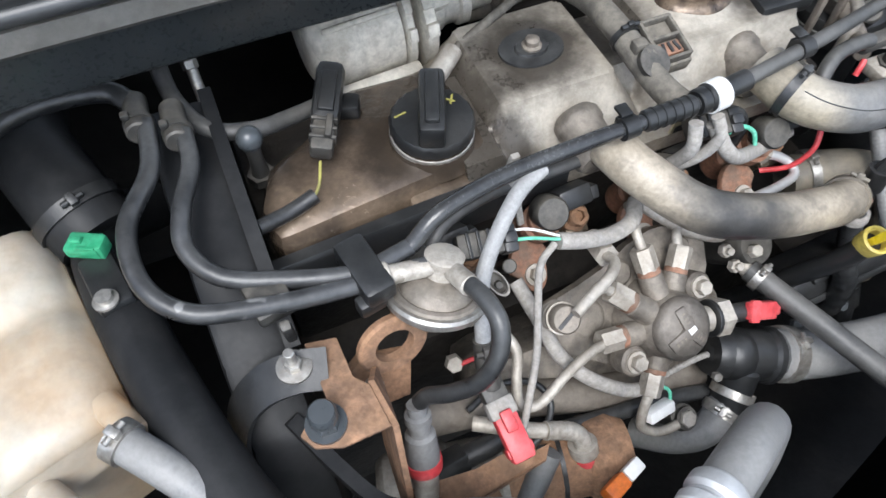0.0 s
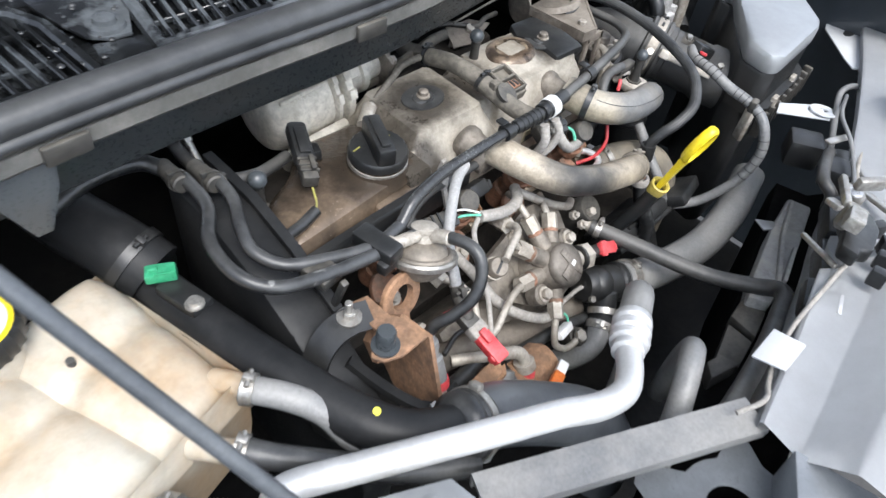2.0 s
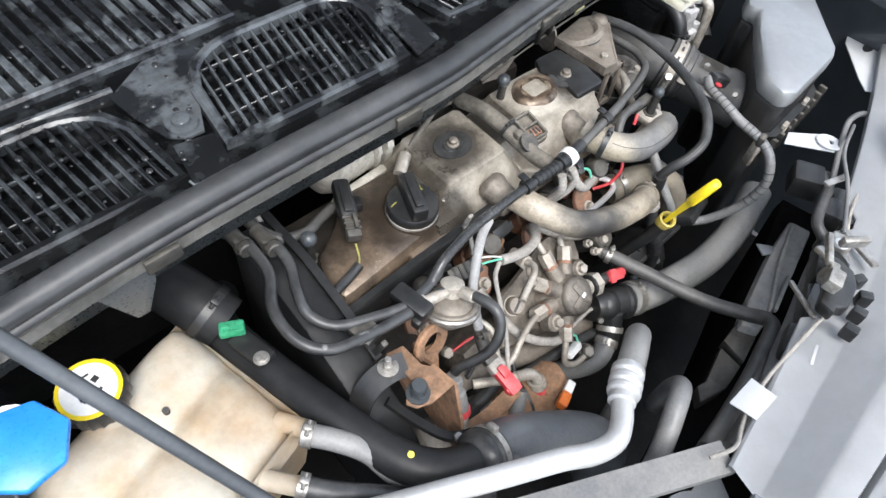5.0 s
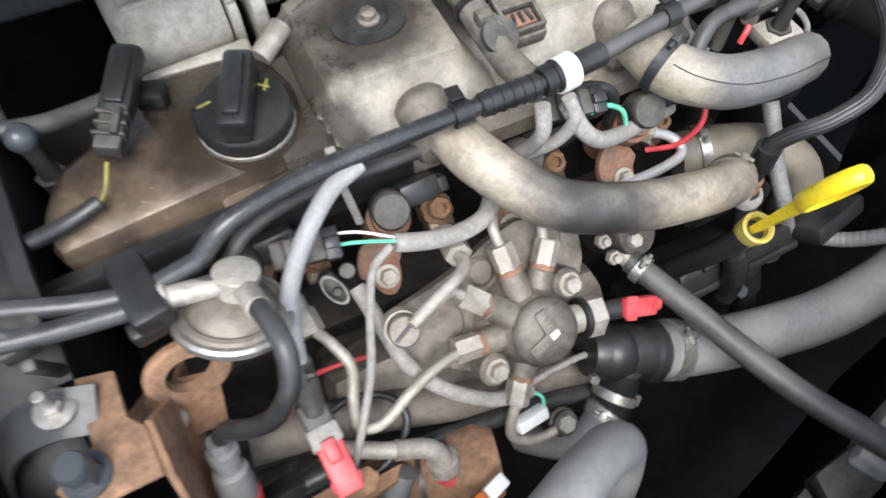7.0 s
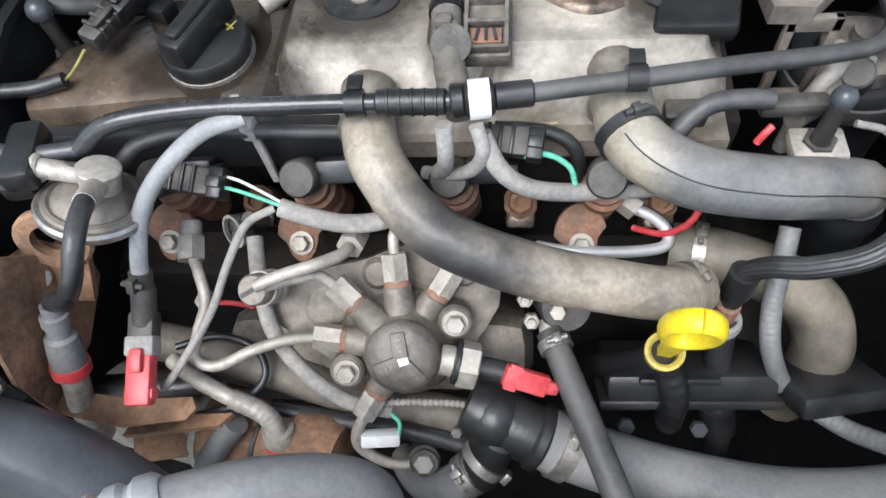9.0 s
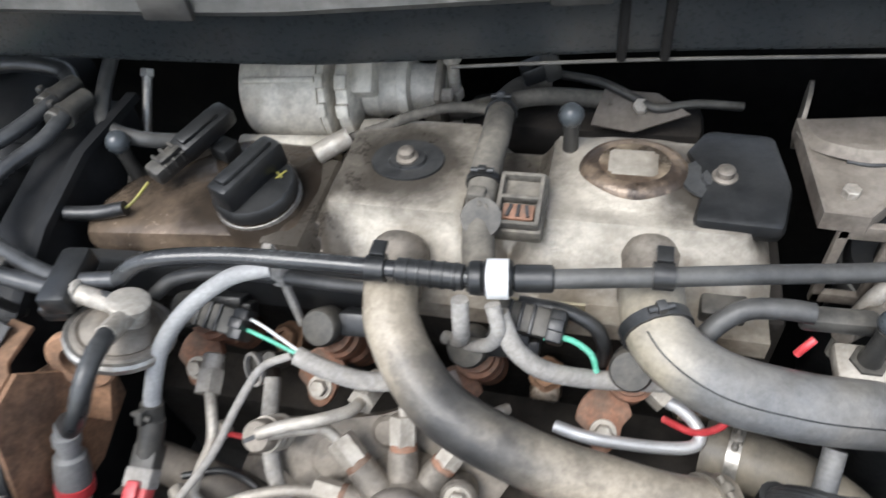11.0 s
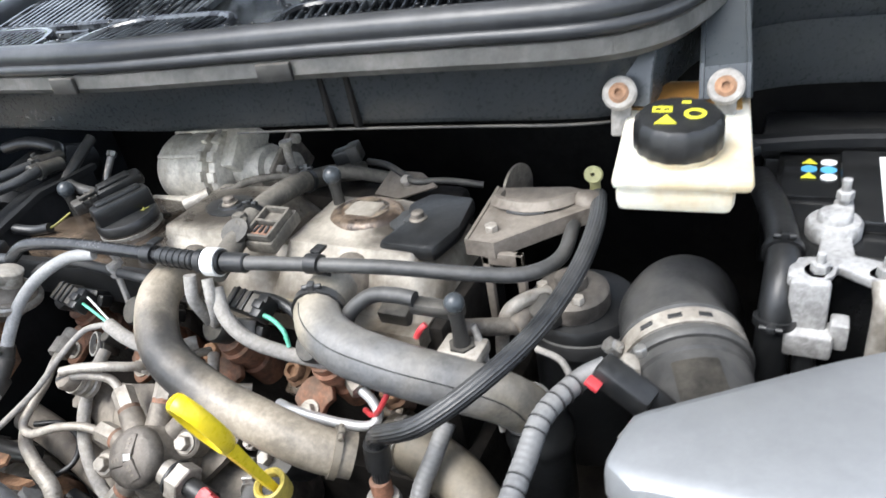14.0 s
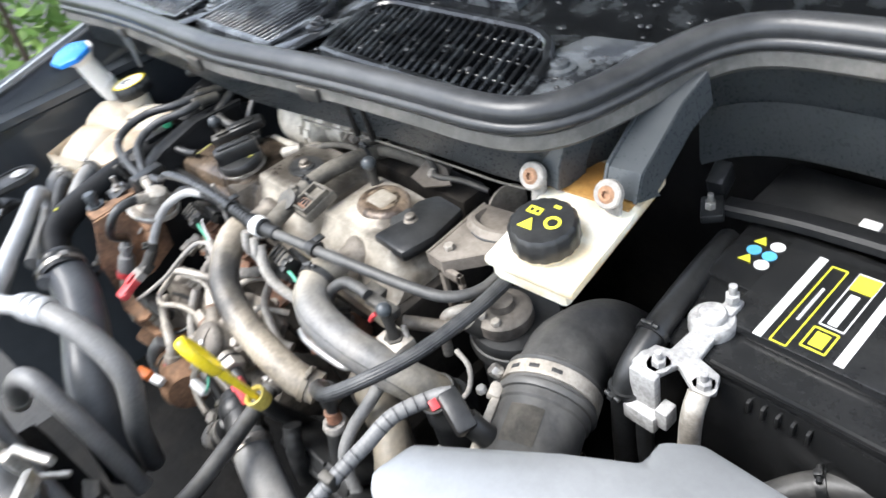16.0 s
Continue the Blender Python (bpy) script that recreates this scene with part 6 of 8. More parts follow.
def injector(x):
    """One injector: rusty body with clamp flange, grey solenoid cap, black plug."""
    top = thing("injector", (x + 0.012, -0.10, 0.74), "rusty diesel injector with grey solenoid cap and clamp", "injector", "injectors in a row")
    up = V((0, -0.42, 0.90))
    m = axes((x + 0.012, -0.098, 0.775), up)
    bm = mesh()
    lathe(bm, [(0, -0.03), (0.016, -0.03), (0.016, 0.0), (0.0135, 0.003), (0.0135, 0.020), (0.017, 0.022), (0.017, 0.034), (0.014, 0.036), (0.014, 0.045), (0, 0.045)], m, 26)
    part("body", bm, RUST_RED, top)
    bm = mesh()
    lathe(bm, [(0, 0.0), (0.0125, 0.0), (0.0142, 0.003), (0.0142, 0.020), (0.0125, 0.0225), (0, 0.023)], axes((x + 0.012, -0.112, 0.822), (-0.10, -0.72, 0.69)), 28)
    part("solenoid", bm, PLASTIC_DUSTY, top, "dust-grey solenoid cap")
    bm = mesh()
    box(bm, (0.030, 0.020, 0.018), pose(x + 0.036, -0.112, 0.828, -40, 0, 4), 0.003)
    box(bm, (0.010, 0.014, 0.012), pose(x + 0.053, -0.113, 0.827, -40, 0, 4), 0.002)
    part("plug", bm, PLASTIC, top, "black connector plug")
    bm = mesh()
    f = axes((x - 0.003, -0.133, 0.762), (0.05, -0.62, 0.78))
    outline = []
    for i in range(20):
        a = 2 * math.pi * i / 20
        r = 0.0175 if math.sin(a) > 0 else 0.0145
        outline.append((r * math.cos(a) * (1.15 if math.sin(a) > 0 else 0.9), r * math.sin(a) * 1.5 + 0.006))
    plate(bm, outline, 0.008, f, 0.0015)
    flange = part("flange", bm, RUST_RED, top, "rusted clamp flange")
    bm = mesh()
    lathe(bm, [(0, 0.008), (0.0095, 0.008), (0.0095, 0.0105), (0, 0.0105)], f, 20)
    hexagon(bm, f @ pose(0, 0, 0.0105), 0.0115, 0.007)
    part("bolt", bm, STEEL_DUSTY, flange)
    bm = mesh()
    t = axes((x + 0.060, -0.094, 0.762), (0.0, -0.55, 0.83))
    lathe(bm, [(0, -0.02), (0.014, -0.02), (0.014, 0.004), (0.010, 0.006), (0.010, 0.014), (0.0085, 0.016), (0.005, 0.016), (0.005, 0.011), (0, 0.011)], t, 18, spokes=6, depth=0.10)
    part("clamp_bolt", bm, RUST, top, "rusted star-headed bolt")
    bm = mesh()
    box(bm, (0.024, 0.014, 0.030), t @ pose(0, -0.014, -0.014), 0.004)
    part("clamp", bm, CAST_BROWN, top, "dusty brown clamp casting")
    return top


for x in (-0.158, -0.050, 0.058, 0.166):
    injector(x)

# high-pressure pump: a hub with arms, a hexagon nut on each
HUB = V((0.035, -0.222, 0.756))
FACE = V((0.10, -0.67, 0.73)).normalized()
PF = axes(HUB, FACE)
pump = thing("injection_pump", (0.035, -0.20, 0.68), "dusty cast high-pressure fuel pump with hexagon unions", "fuel pump")
bm = mesh()
lathe(bm, [(0, -0.06), (0.038, -0.06), (0.042, -0.02), (0.036, -0.010), (0.031, -0.004), (0.0285, 0.003), (0.026, 0.010), (0.024, 0.012), (0, 0.012)], PF, 40, spokes=3, depth=0.04)
part("housing", bm, IRON, pump)
bm = mesh()
lathe(bm, [(0, 0.008), (0.027, 0.008), (0.0275, 0.011), (0.0255, 0.016), (0.020, 0.0195), (0.010, 0.0215), (0, 0.022)], PF, 36)
cap_ = part("cap", bm, IRON_DARK, pump, "dark cast centre cap")
for a, w, l in ((100, 0.011, 0.019), (205, 0.012, 0.020), (310, 0.011, 0.019)):
    bm = mesh()
    box(bm, (l, w, 0.005), PF @ pose(0.0115 * math.cos(radians(a)), 0.0115 * math.sin(radians(a)), 0.0205, 0, 14, a), 0.0018)
    part("lug", bm, IRON_DARK, cap_)
    bm = mesh()
    for k in range(3):
        box(bm, (0.0016, 0.0030, 0.0006), PF @ pose(0.0115 * math.cos(radians(a)), 0.0115 * math.sin(radians(a)), 0.0205, 0, 14, a) @ pose(-0.004 + 0.004 * k, 0, 0.0026))
    tagged(part("casting_mark", bm, IRON, cap_), kind="stuff")
# small white spot near the cap's centre
bm = mesh()
box(bm, (0.0075, 0.006, 0.0012), PF @ pose(0.001, 0.001, 0.0240, 0, 0, 20), 0.0004)
part("white_mark", bm, WHITE, cap_, "small white spot")
UNIONS = [(0.029, -0.174, 0.790), (0.063, -0.178, 0.777), (-0.005, -0.193, 0.786), (-0.019, -0.214, 0.759), (0.008, -0.249, 0.722)]
for p in UNIONS:
    p = V(p)
    d = (p - HUB) - (p - HUB).dot(FACE) * FACE
    d.normalize()
    base = p - 0.030 * d
    bm = mesh()
    rod(bm, HUB + 0.010 * d + (base - HUB).dot(FACE) * FACE, p - 0.010 * d, 0.0125, 0.0105)
    arm = part("arm", bm, IRON, pump)
    bm = mesh()
    rod(bm, p - 0.014 * d, p - 0.006 * d, 0.0098)
    part("collar", bm, RUST_RED, arm, "rust-red collar")
    bm = mesh()
    hexagon(bm, axes(p - 0.007 * d, d, FACE), 0.0175, 0.020, 0.08)
    part("union_nut", bm, STEEL_DUSTY, arm, "hexagon union nut")
for p in ((0.072, -0.203, 0.766), (-0.007, -0.236, 0.748)):
    bm = mesh()
    rod(bm, V(p) - 0.02 * FACE, V(p), 0.013)
    b = part("boss", bm, IRON, pump)
    bm = mesh()
    lathe(bm, [(0, 0), (0.0095, 0), (0.0095, 0.002), (0, 0.002)], axes(p, FACE), 20)
    hexagon(bm, axes(V(p) + 0.002 * FACE, FACE), 0.012, 0.007)
    part("bolt", bm, STEEL_DUSTY, b)
sd = V((0.97, -0.10, -0.22)).normalized()
bm = mesh()
rod(bm, HUB + 0.025 * sd, HUB + 0.038 * sd, 0.0115)
hexagon(bm, axes(HUB + 0.041 * sd, sd, FACE), 0.030, 0.014, 0.08)
regulator = part("regulator", bm, STEEL_DUSTY, pump, "metal pressure regulator")
bm = mesh()
rod(bm, HUB + 0.0375 * sd, HUB + 0.0412 * sd, 0.0165)
part("seal_ring", bm, PLASTIC, regulator, "black seal ring")
bm = mesh()
rod(bm, HUB + 0.054 * sd, HUB + 0.085 * sd, 0.0085)
part("sensor_plug", bm, PLASTIC, regulator)
bm = mesh()
c = axes(HUB + 0.090 * sd + 0.007 * FACE, FACE, sd)
box(bm, (0.034, 0.016, 0.009), c @ pose(0, 0, 0, 0, 8, -8), 0.002)
box(bm, (0.012, 0.010, 0.007), c @ pose(0.020, -0.003, -0.004, 0, 25, -8), 0.002)
box(bm, (0.010, 0.020, 0.005), c @ pose(-0.010, 0.001, 0.003, 0, 0, -8), 0.0015)
part("lock_clip", bm, RED, regulator, "red lock clip")


PLATE_LINE = [(-0.108, 0.020), (-0.100, 0.050), (-0.060, 0.056), (-0.030, 0.062), (0.0, 0.074), (0.030, 0.078), (0.060, 0.070), (0.075, 0.062), (0.070, 0.020), (0.040, -0.020), (0.0, -0.045), (-0.040, -0.030), (-0.075, -0.004)]


def pierced(bm, outline, cx, cy, r, thick, m, seg=44):
    """A plate cut to an outline seen whole from (cx, cy), with a round hole there."""
    near, far_ = [], []
    for i in range(seg):
        c, s = math.cos(2 * math.pi * i / seg), math.sin(2 * math.pi * i / seg)
        hits = []
        for (x0, y0), (x1, y1) in zip(outline, outline[1:] + outline[:1]):
            det = c * (y0 - y1) - s * (x0 - x1)
            if abs(det) > 1e-9:
                k = ((x0 - cx) * (y0 - y1) - (y0 - cy) * (x0 - x1)) / det
                w = (c * (y0 - cy) - s * (x0 - cx)) / det
                if k > 0 and -1e-6 <= w <= 1 + 1e-6:
                    hits.append(k)
        near.append((cx + r * c, cy + r * s))
        far_.append((cx + min(hits) * c, cy + min(hits) * s))
    rings = [[bm.verts.new(m @ V((x, y, z))) for x, y in line] for line, z in ((near, 0), (far_, 0), (far_, thick), (near, thick))]
    for a, b in zip(rings, rings[1:] + rings[:1]):
        for i in range(seg):
            bm.faces.new((a[i], a[(i + 1) % seg], b[(i + 1) % seg], b[i]))
    return bm


carrier = part("mounting_plate", pierced(mesh(), PLATE_LINE, -0.060, 0.025, 0.0130, 0.010, PF @ pose(0, 0, -0.038)), IRON, pump, "dusty cast mounting plate with a large hole")
bm = mesh()
lathe(bm, [(0.0130, 0.0015), (0.0150, 0.0015), (0.0170, 0)], PF @ pose(-0.060, 0.025, -0.0282), 28)
part("hole_rim", bm, IRON, carrier)
for u, v, r in ((-0.020, 0.052, 0.009), (0.045, 0.052, 0.008)):
    bm = mesh()
    lathe(bm, [(r * 0.75, 0.003), (r, 0.003), (r * 1.35, 0), (r * 1.35, -0.004), (r * 0.75, -0.004)], PF @ pose(u, v, -0.0265), 22)
    part("boss", bm, IRON, carrier)
    bm = mesh()
    lathe(bm, [(0, 0), (r * 0.76, 0), (r * 0.76, 0.0008), (0, 0.0008)], PF @ pose(u, v, -0.0270), 22)
    part("hole", bm, PRINT_DARK, carrier, "dark bolt hole")


def pipe(name, points, r, material, label, category="pipe", group="", **kw):
    return solo(name, tube(mesh(), points, r, **kw), material, label, category, group)


PG = "injection pipes"
pipe("injection_pipe", [(-0.026, -0.216, 0.762), (-0.045, -0.220, 0.768), (-0.072, -0.229, 0.768), (-0.100, -0.240, 0.762), (-0.116, -0.236, 0.766), (-0.113, -0.221, 0.778), (-0.106, -0.204, 0.792), (-0.112, -0.186, 0.800), (-0.121, -0.170, 0.802)], 0.0042, STEEL_DUSTY, "dusty bent steel injection pipe", group=PG)
pipe("injection_pipe", [(-0.010, -0.190, 0.790), (-0.022, -0.187, 0.803), (-0.038, -0.193, 0.810), (-0.056, -0.201, 0.813)], 0.0042, STEEL_DUSTY, "dusty bent steel injection pipe", group=PG)
pipe("injection_pipe", [(-0.004, -0.160, 0.802), (-0.006, -0.174, 0.812), (-0.020, -0.187, 0.820), (-0.042, -0.197, 0.822), (-0.060, -0.205, 0.820)], 0.0045, STEEL_DUSTY, "dusty bent steel injection pipe", group=PG)
pipe("injection_pipe", [(0.029, -0.168, 0.796), (0.028, -0.155, 0.806), (0.034, -0.140, 0.806), (0.042, -0.122, 0.798)], 0.0042, STEEL_DUSTY, "dusty bent steel injection pipe", group=PG)
pipe("injection_pipe", [(0.065, -0.172, 0.783), (0.069, -0.160, 0.790), (0.080, -0.150, 0.785), (0.095, -0.135, 0.775)], 0.0042, STEEL_DUSTY, "dusty bent steel injection pipe", group=PG)
pipe("injection_pipe", [(0.006, -0.254, 0.716), (-0.004, -0.264, 0.702), (-0.006, -0.272, 0.684), (0.008, -0.278, 0.668), (0.022, -0.280, 0.662), (0.034, -0.280, 0.664)], 0.0045, STEEL_DUSTY, "dusty bent steel injection pipe", group=PG)
pipe("injection_pipe", [(0.205, -0.112, 0.779), (0.218, -0.117, 0.775), (0.228, -0.126, 0.769), (0.224, -0.137, 0.766), (0.197, -0.143, 0.768), (0.155, -0.146, 0.773), (0.13, -0.14, 0.77)], 0.0045, BRIGHT, "bright steel injection pipe to the end injector", group=PG)
pipe("return_pipe", [(0.052, -0.128, 0.800), (0.070, -0.150, 0.792), (0.092, -0.160, 0.778), (0.118, -0.166, 0.765), (0.135, -0.160, 0.760)], 0.0055, STEEL_DUSTY, "dusty curved steel return pipe")
for p, d in (((-0.123, -0.166, 0.802), (-0.1, 0.75, 0.25)), ((-0.003, -0.155, 0.800), (0.1, 0.8, -0.3)), ((0.199, -0.108, 0.782), (-0.75, 0.5, 0.3))):
    bm = mesh()
    d = V(d).normalized()
    hexagon(bm, axes(V(p) - 0.008 * d, d), 0.018, 0.018, 0.08)
    rod(bm, V(p) + 0.009 * d, V(p) + 0.022 * d, 0.008)
    solo("union_nut", bm, STEEL_DUSTY, "dusty hexagon union nut on an injection pipe", "nut", "union nuts")

# pulse damper: ribbed can with a slotted cap
damper = thing("pulse_damper", (-0.065, -0.19, 0.78), "dusty metal pulse damper can with slotted cap", "damper")
m = axes((-0.062, -0.186, 0.785), (-0.10, -0.55, 0.83))
bm = mesh()
lathe(bm, [(0, 0), (0.013, 0), (0.013, 0.004), (0.011, 0.006), (0.013, 0.008), (0.013, 0.012), (0.011, 0.014), (0.013, 0.016), (0.013, 0.020), (0, 0.020)], m, 26)
part("can", bm, STEEL_DUSTY, damper)
bm = mesh()
lathe(bm, [(0, 0.020), (0.0115, 0.020), (0.0115, 0.030), (0.010, 0.032), (0, 0.032)], m, 26)
lid_cap = part("cap", bm, IRON, damper)
bm = mesh()
box(bm, (0.018, 0.003, 0.001), m @ pose(0, 0, 0.0323, 0, 0, 30))
part("slot", bm, PRINT_DARK, lid_cap)
fitting = thing("bleed_fitting", (0.04, -0.275, 0.63), "dirty metal bleed fitting under the pump", "fitting")
m = axes((0.042, -0.268, 0.648), (0.1, -0.55, 0.8))
bm = mesh()
lathe(bm, [(0, -0.01), (0.012, -0.01), (0.013, 0.0), (0.013, 0.014), (0.011, 0.016), (0.011, 0.020), (0, 0.020)], m, 24)
part("body", bm, PLASTIC_DUSTY, fitting)
bm = mesh()
hexagon(bm, m @ pose(0, 0, 0.018), 0.014, 0.006)
part("head", bm, STEEL_DUSTY, fitting)

# egr vacuum actuator with its hose
vac = thing("vacuum_actuator", (-0.155, -0.17, 0.84), "dulled metal vacuum actuator drum", "vacuum actuator")
m = axes((-0.162, -0.175, 0.860), (0.28, 0.28, 0.92))
bm = mesh()
lathe(bm, [(0, -0.012), (0.016, -0.012), (0.022, -0.006), (0.027, 0.002), (0.0335, 0.006), (0.0352, 0.008), (0.0352, 0.0105), (0.0338, 0.0125), (0.0315, 0.0125), (0.0300, 0.0150), (0.0275, 0.0158), (0.0255, 0.0148), (0.0240, 0.0175), (0.018, 0.022), (0.012, 0.024), (0, 0.024)], m, 48)
part("drum", bm, IRON, vac)
bm = mesh()
lathe(bm, [(0.0338, 0.0050), (0.0356, 0.0072), (0.0358, 0.0110), (0.0342, 0.0132), (0.0318, 0.0130)], m, 48)
part("rim", bm, STEEL, vac, "bright rolled rim")
bm = mesh()
lathe(bm, [(0, 0.022), (0.0125, 0.022), (0.0125, 0.033), (0.0135, 0.034), (0.0138, 0.038), (0.012, 0.0395), (0, 0.040)], m @ pose(0.004, 0.004, 0), 28)
rod(bm, V((-0.188, -0.162, 0.893)), m @ V((0.002, 0.004, 0.031)), 0.0055)
rod(bm, m @ V((0.006, 0.0, 0.031)), V((-0.143, -0.192, 0.898)), 0.0072)
part("head", bm, STEEL_DUSTY, vac, "dusty grey inlet head")
pipe("actuator_hose", [(-0.143, -0.190, 0.898), (-0.139, -0.208, 0.902), (-0.138, -0.224, 0.898), (-0.144, -0.236, 0.882), (-0.157, -0.240, 0.864), (-0.174, -0.234, 0.847), (-0.187, -0.226, 0.836), (-0.194, -0.225, 0.828)], 0.0062, RUBBER, "black hose from the vacuum actuator", "hose", per=10)
quick = thing("quick_connector", (-0.206, -0.235, 0.74), "grey quick connector with a red lock ring", "connector")
a, b = V((-0.196, -0.225, 0.827)), V((-0.203, -0.255, 0.765))
d = (b - a).normalized()
bm = mesh()
lathe(bm, [(0, 0), (0.007, 0), (0.007, 0.008), (0.0095, 0.009), (0.0095, 0.016), (0.008, 0.017), (0.008, 0.026), (0.011, 0.028), (0.012, 0.040), (0.0125, 0.052), (0, 0.052)], axes(a, d), 24)
part("sleeve", bm, RUBBER_GREY, quick)
bm = mesh()
lathe(bm, [(0.009, 0.052), (0.0135, 0.052), (0.0138, 0.055), (0.0135, 0.061), (0.009, 0.061)], axes(a, d), 26)
part("lock_ring", bm, RED, quick, "red lock ring")
bm = mesh()
tube(bm, [a + 0.058 * d, a + 0.075 * d, (-0.208, -0.268, 0.735), (-0.216, -0.272, 0.69)], 0.0095)
part("spigot", bm, STEEL_DUSTY, quick, "pale grey spigot")
bm = mesh()
rod(bm, (-0.221, -0.198, 0.818), (-0.215, -0.203, 0.822), 0.008)
part("end_plug", bm, STEEL_DUSTY, quick)

# second quick connector lower down, with ribbed elbow
quick2 = thing("fuel_connector", (-0.07, -0.262, 0.68), "grey elbow fuel connector with a dark red lock", "connector")
part("pipe", tube(mesh(), [(-0.150, -0.226, 0.735), (-0.128, -0.240, 0.737), (-0.105, -0.250, 0.730), (-0.084, -0.257, 0.724)], 0.0065), STEEL_DUSTY, quick2)
part("elbow", tube(mesh(), [(-0.098, -0.253, 0.729), (-0.078, -0.259, 0.721), (-0.069, -0.265, 0.712), (-0.067, -0.272, 0.698)], 0.0078, rib=0.02, pitch=0.005), STEEL_DUSTY, quick2)
bm = mesh()
lathe(bm, [(0, 0), (0.0125, 0), (0.013, 0.010), (0.011, 0.014), (0, 0.014)], axes((-0.067, -0.268, 0.703), (0.05, -0.45, -0.85)), 22)
part("nozzle", bm, STEEL_DUSTY, quick2)
bm = mesh()
lathe(bm, [(0.0, 0.013), (0.0128, 0.013), (0.0128, 0.019), (0, 0.019)], axes((-0.067, -0.268, 0.703), (0.05, -0.45, -0.85)), 22)
part("lock_ring", bm, RED, quick2, "dark red lock ring")

# rusty lifting eye and bracket
eye = thing("lifting_eye", (-0.20, -0.18, 0.76), "rusty steel lifting eye", "lifting eye")
m = axes((-0.197, -0.181, 0.845), (0.12, -0.92, 0.30), (1, 0.1, 0))
bm = mesh()
ring_plate(bm, 0.025, 0.0138, 0.008, m, 36, (1.05, 0.98))
part("ring", bm, RUST, eye)
bm = mesh()
sheet(bm, [m @ V(p) for p in ((-0.024, -0.006, 0), (0.012, -0.022, 0), (0.002, -0.060, 0.004), (-0.046, -0.052, 0.004), (-0.050, -0.020, 0.004))], 0.008)
part("shank", bm, RUST, eye)
bracket = thing("engine_bracket", (-0.24, -0.22, 0.74), "rusty folded steel bracket with bolts", "bracket")
bm = mesh()
plate(bm, [(-0.252, -0.172), (-0.231, -0.176), (-0.230, -0.206), (-0.222, -0.215), (-0.219, -0.245), (-0.250, -0.246), (-0.266, -0.240), (-0.272, -0.230), (-0.264, -0.221), (-0.250, -0.214)], 0.004, pose(0, 0, 0.863), 0.001)
part("top_plate", bm, RUST, bracket)
bm = mesh()
sheet(bm, [(-0.2225, -0.212, 0.865), (-0.2185, -0.246, 0.865), (-0.222, -0.272, 0.80), (-0.226, -0.274, 0.742), (-0.222, -0.215, 0.742), (-0.214, -0.170, 0.77), (-0.205, -0.165, 0.825), (-0.215, -0.190, 0.835)], 0.004)
part("side_plate", bm, RUST, bracket)
bm = mesh()
sheet(bm, [(-0.226, -0.274, 0.744), (-0.170, -0.282, 0.741), (-0.122, -0.275, 0.741), (-0.116, -0.266, 0.742), (-0.121, -0.258, 0.743), (-0.165, -0.262, 0.744), (-0.224, -0.256, 0.746)], 0.0035)
part("lip", bm, RUST, bracket)
bm = mesh()
lathe(bm, [(0, 0), (0.013, 0), (0.013, 0.003), (0, 0.003)], pose(-0.255, -0.229, 0.867), 24)
hexagon(bm, pose(-0.255, -0.229, 0.870), 0.016, 0.008)
lathe(bm, [(0, 0), (0.0085, 0), (0.009, 0.010), (0.0075, 0.013), (0, 0.013)], pose(-0.255, -0.229, 0.877), 24)
part("stud", bm, PLASTIC_GREY, bracket, "dark capped stud")
hoop = thing("strap_hoop", (-0.285, -0.19, 0.78), "black plastic strap hoop bolted to the bracket", "strap")
bm = mesh()
sweep(bm, smooth_path([(-0.243, -0.195, 0.868), (-0.262, -0.191, 0.870), (-0.284, -0.190, 0.866), (-0.302, -0.193, 0.850), (-0.312, -0.200, 0.822), (-0.312, -0.206, 0.78), (-0.308, -0.21, 0.74)]), [(-0.0135, -0.0015), (0.0135, -0.0015), (0.0135, 0.0015), (-0.0135, 0.0015)], up=(-0.7, -0.1, 0.7))
part("strap", bm, PLASTIC, hoop)
bm = mesh()
lathe(bm, [(0, 0), (0.0115, 0), (0.0115, 0.002), (0.006, 0.003), (0, 0.003)], pose(-0.262, -0.188, 0.8715), 26)
hexagon(bm, pose(-0.262, -0.188, 0.874), 0.010, 0.006)
rod(bm, (-0.262, -0.188, 0.876), (-0.262, -0.187, 0.892), 0.0035)
part("bolt", bm, STEEL, hoop, "bright zinc bolt and washer")

# timing belt cover on the tank's side
timing = thing("timing_cover", (-0.275, -0.11, 0.55), "black plastic timing belt cover, dusty on top", "belt cover")
bm = mesh()
yz = [(0.040, 0.898), (-0.040, 0.900), (-0.105, 0.884), (-0.165, 0.856), (-0.215, 0.826), (-0.255, 0.775), (-0.268, 0.70), (-0.26, 0.56), (0.04, 0.56)]
plate(bm, [(-y, z) for y, z in yz], 0.045, axes((-0.262, 0, 0), (-1, 0, 0), (0, -1, 0)), 0.006)
part("cover", bm, PLASTIC_MATT, timing)
bm = mesh()
sweep(bm, [V((-0.259, y, z)) for y, z in ((0.040, 0.902), (-0.040, 0.904), (-0.105, 0.888), (-0.168, 0.859))], [(-0.005, -0.004), (0.005, -0.004), (0.005, 0.003), (-0.005, 0.003)], up=(0, -0.4, 0.9))
part("rim", bm, PLASTIC_MATT, timing)
bm = mesh()
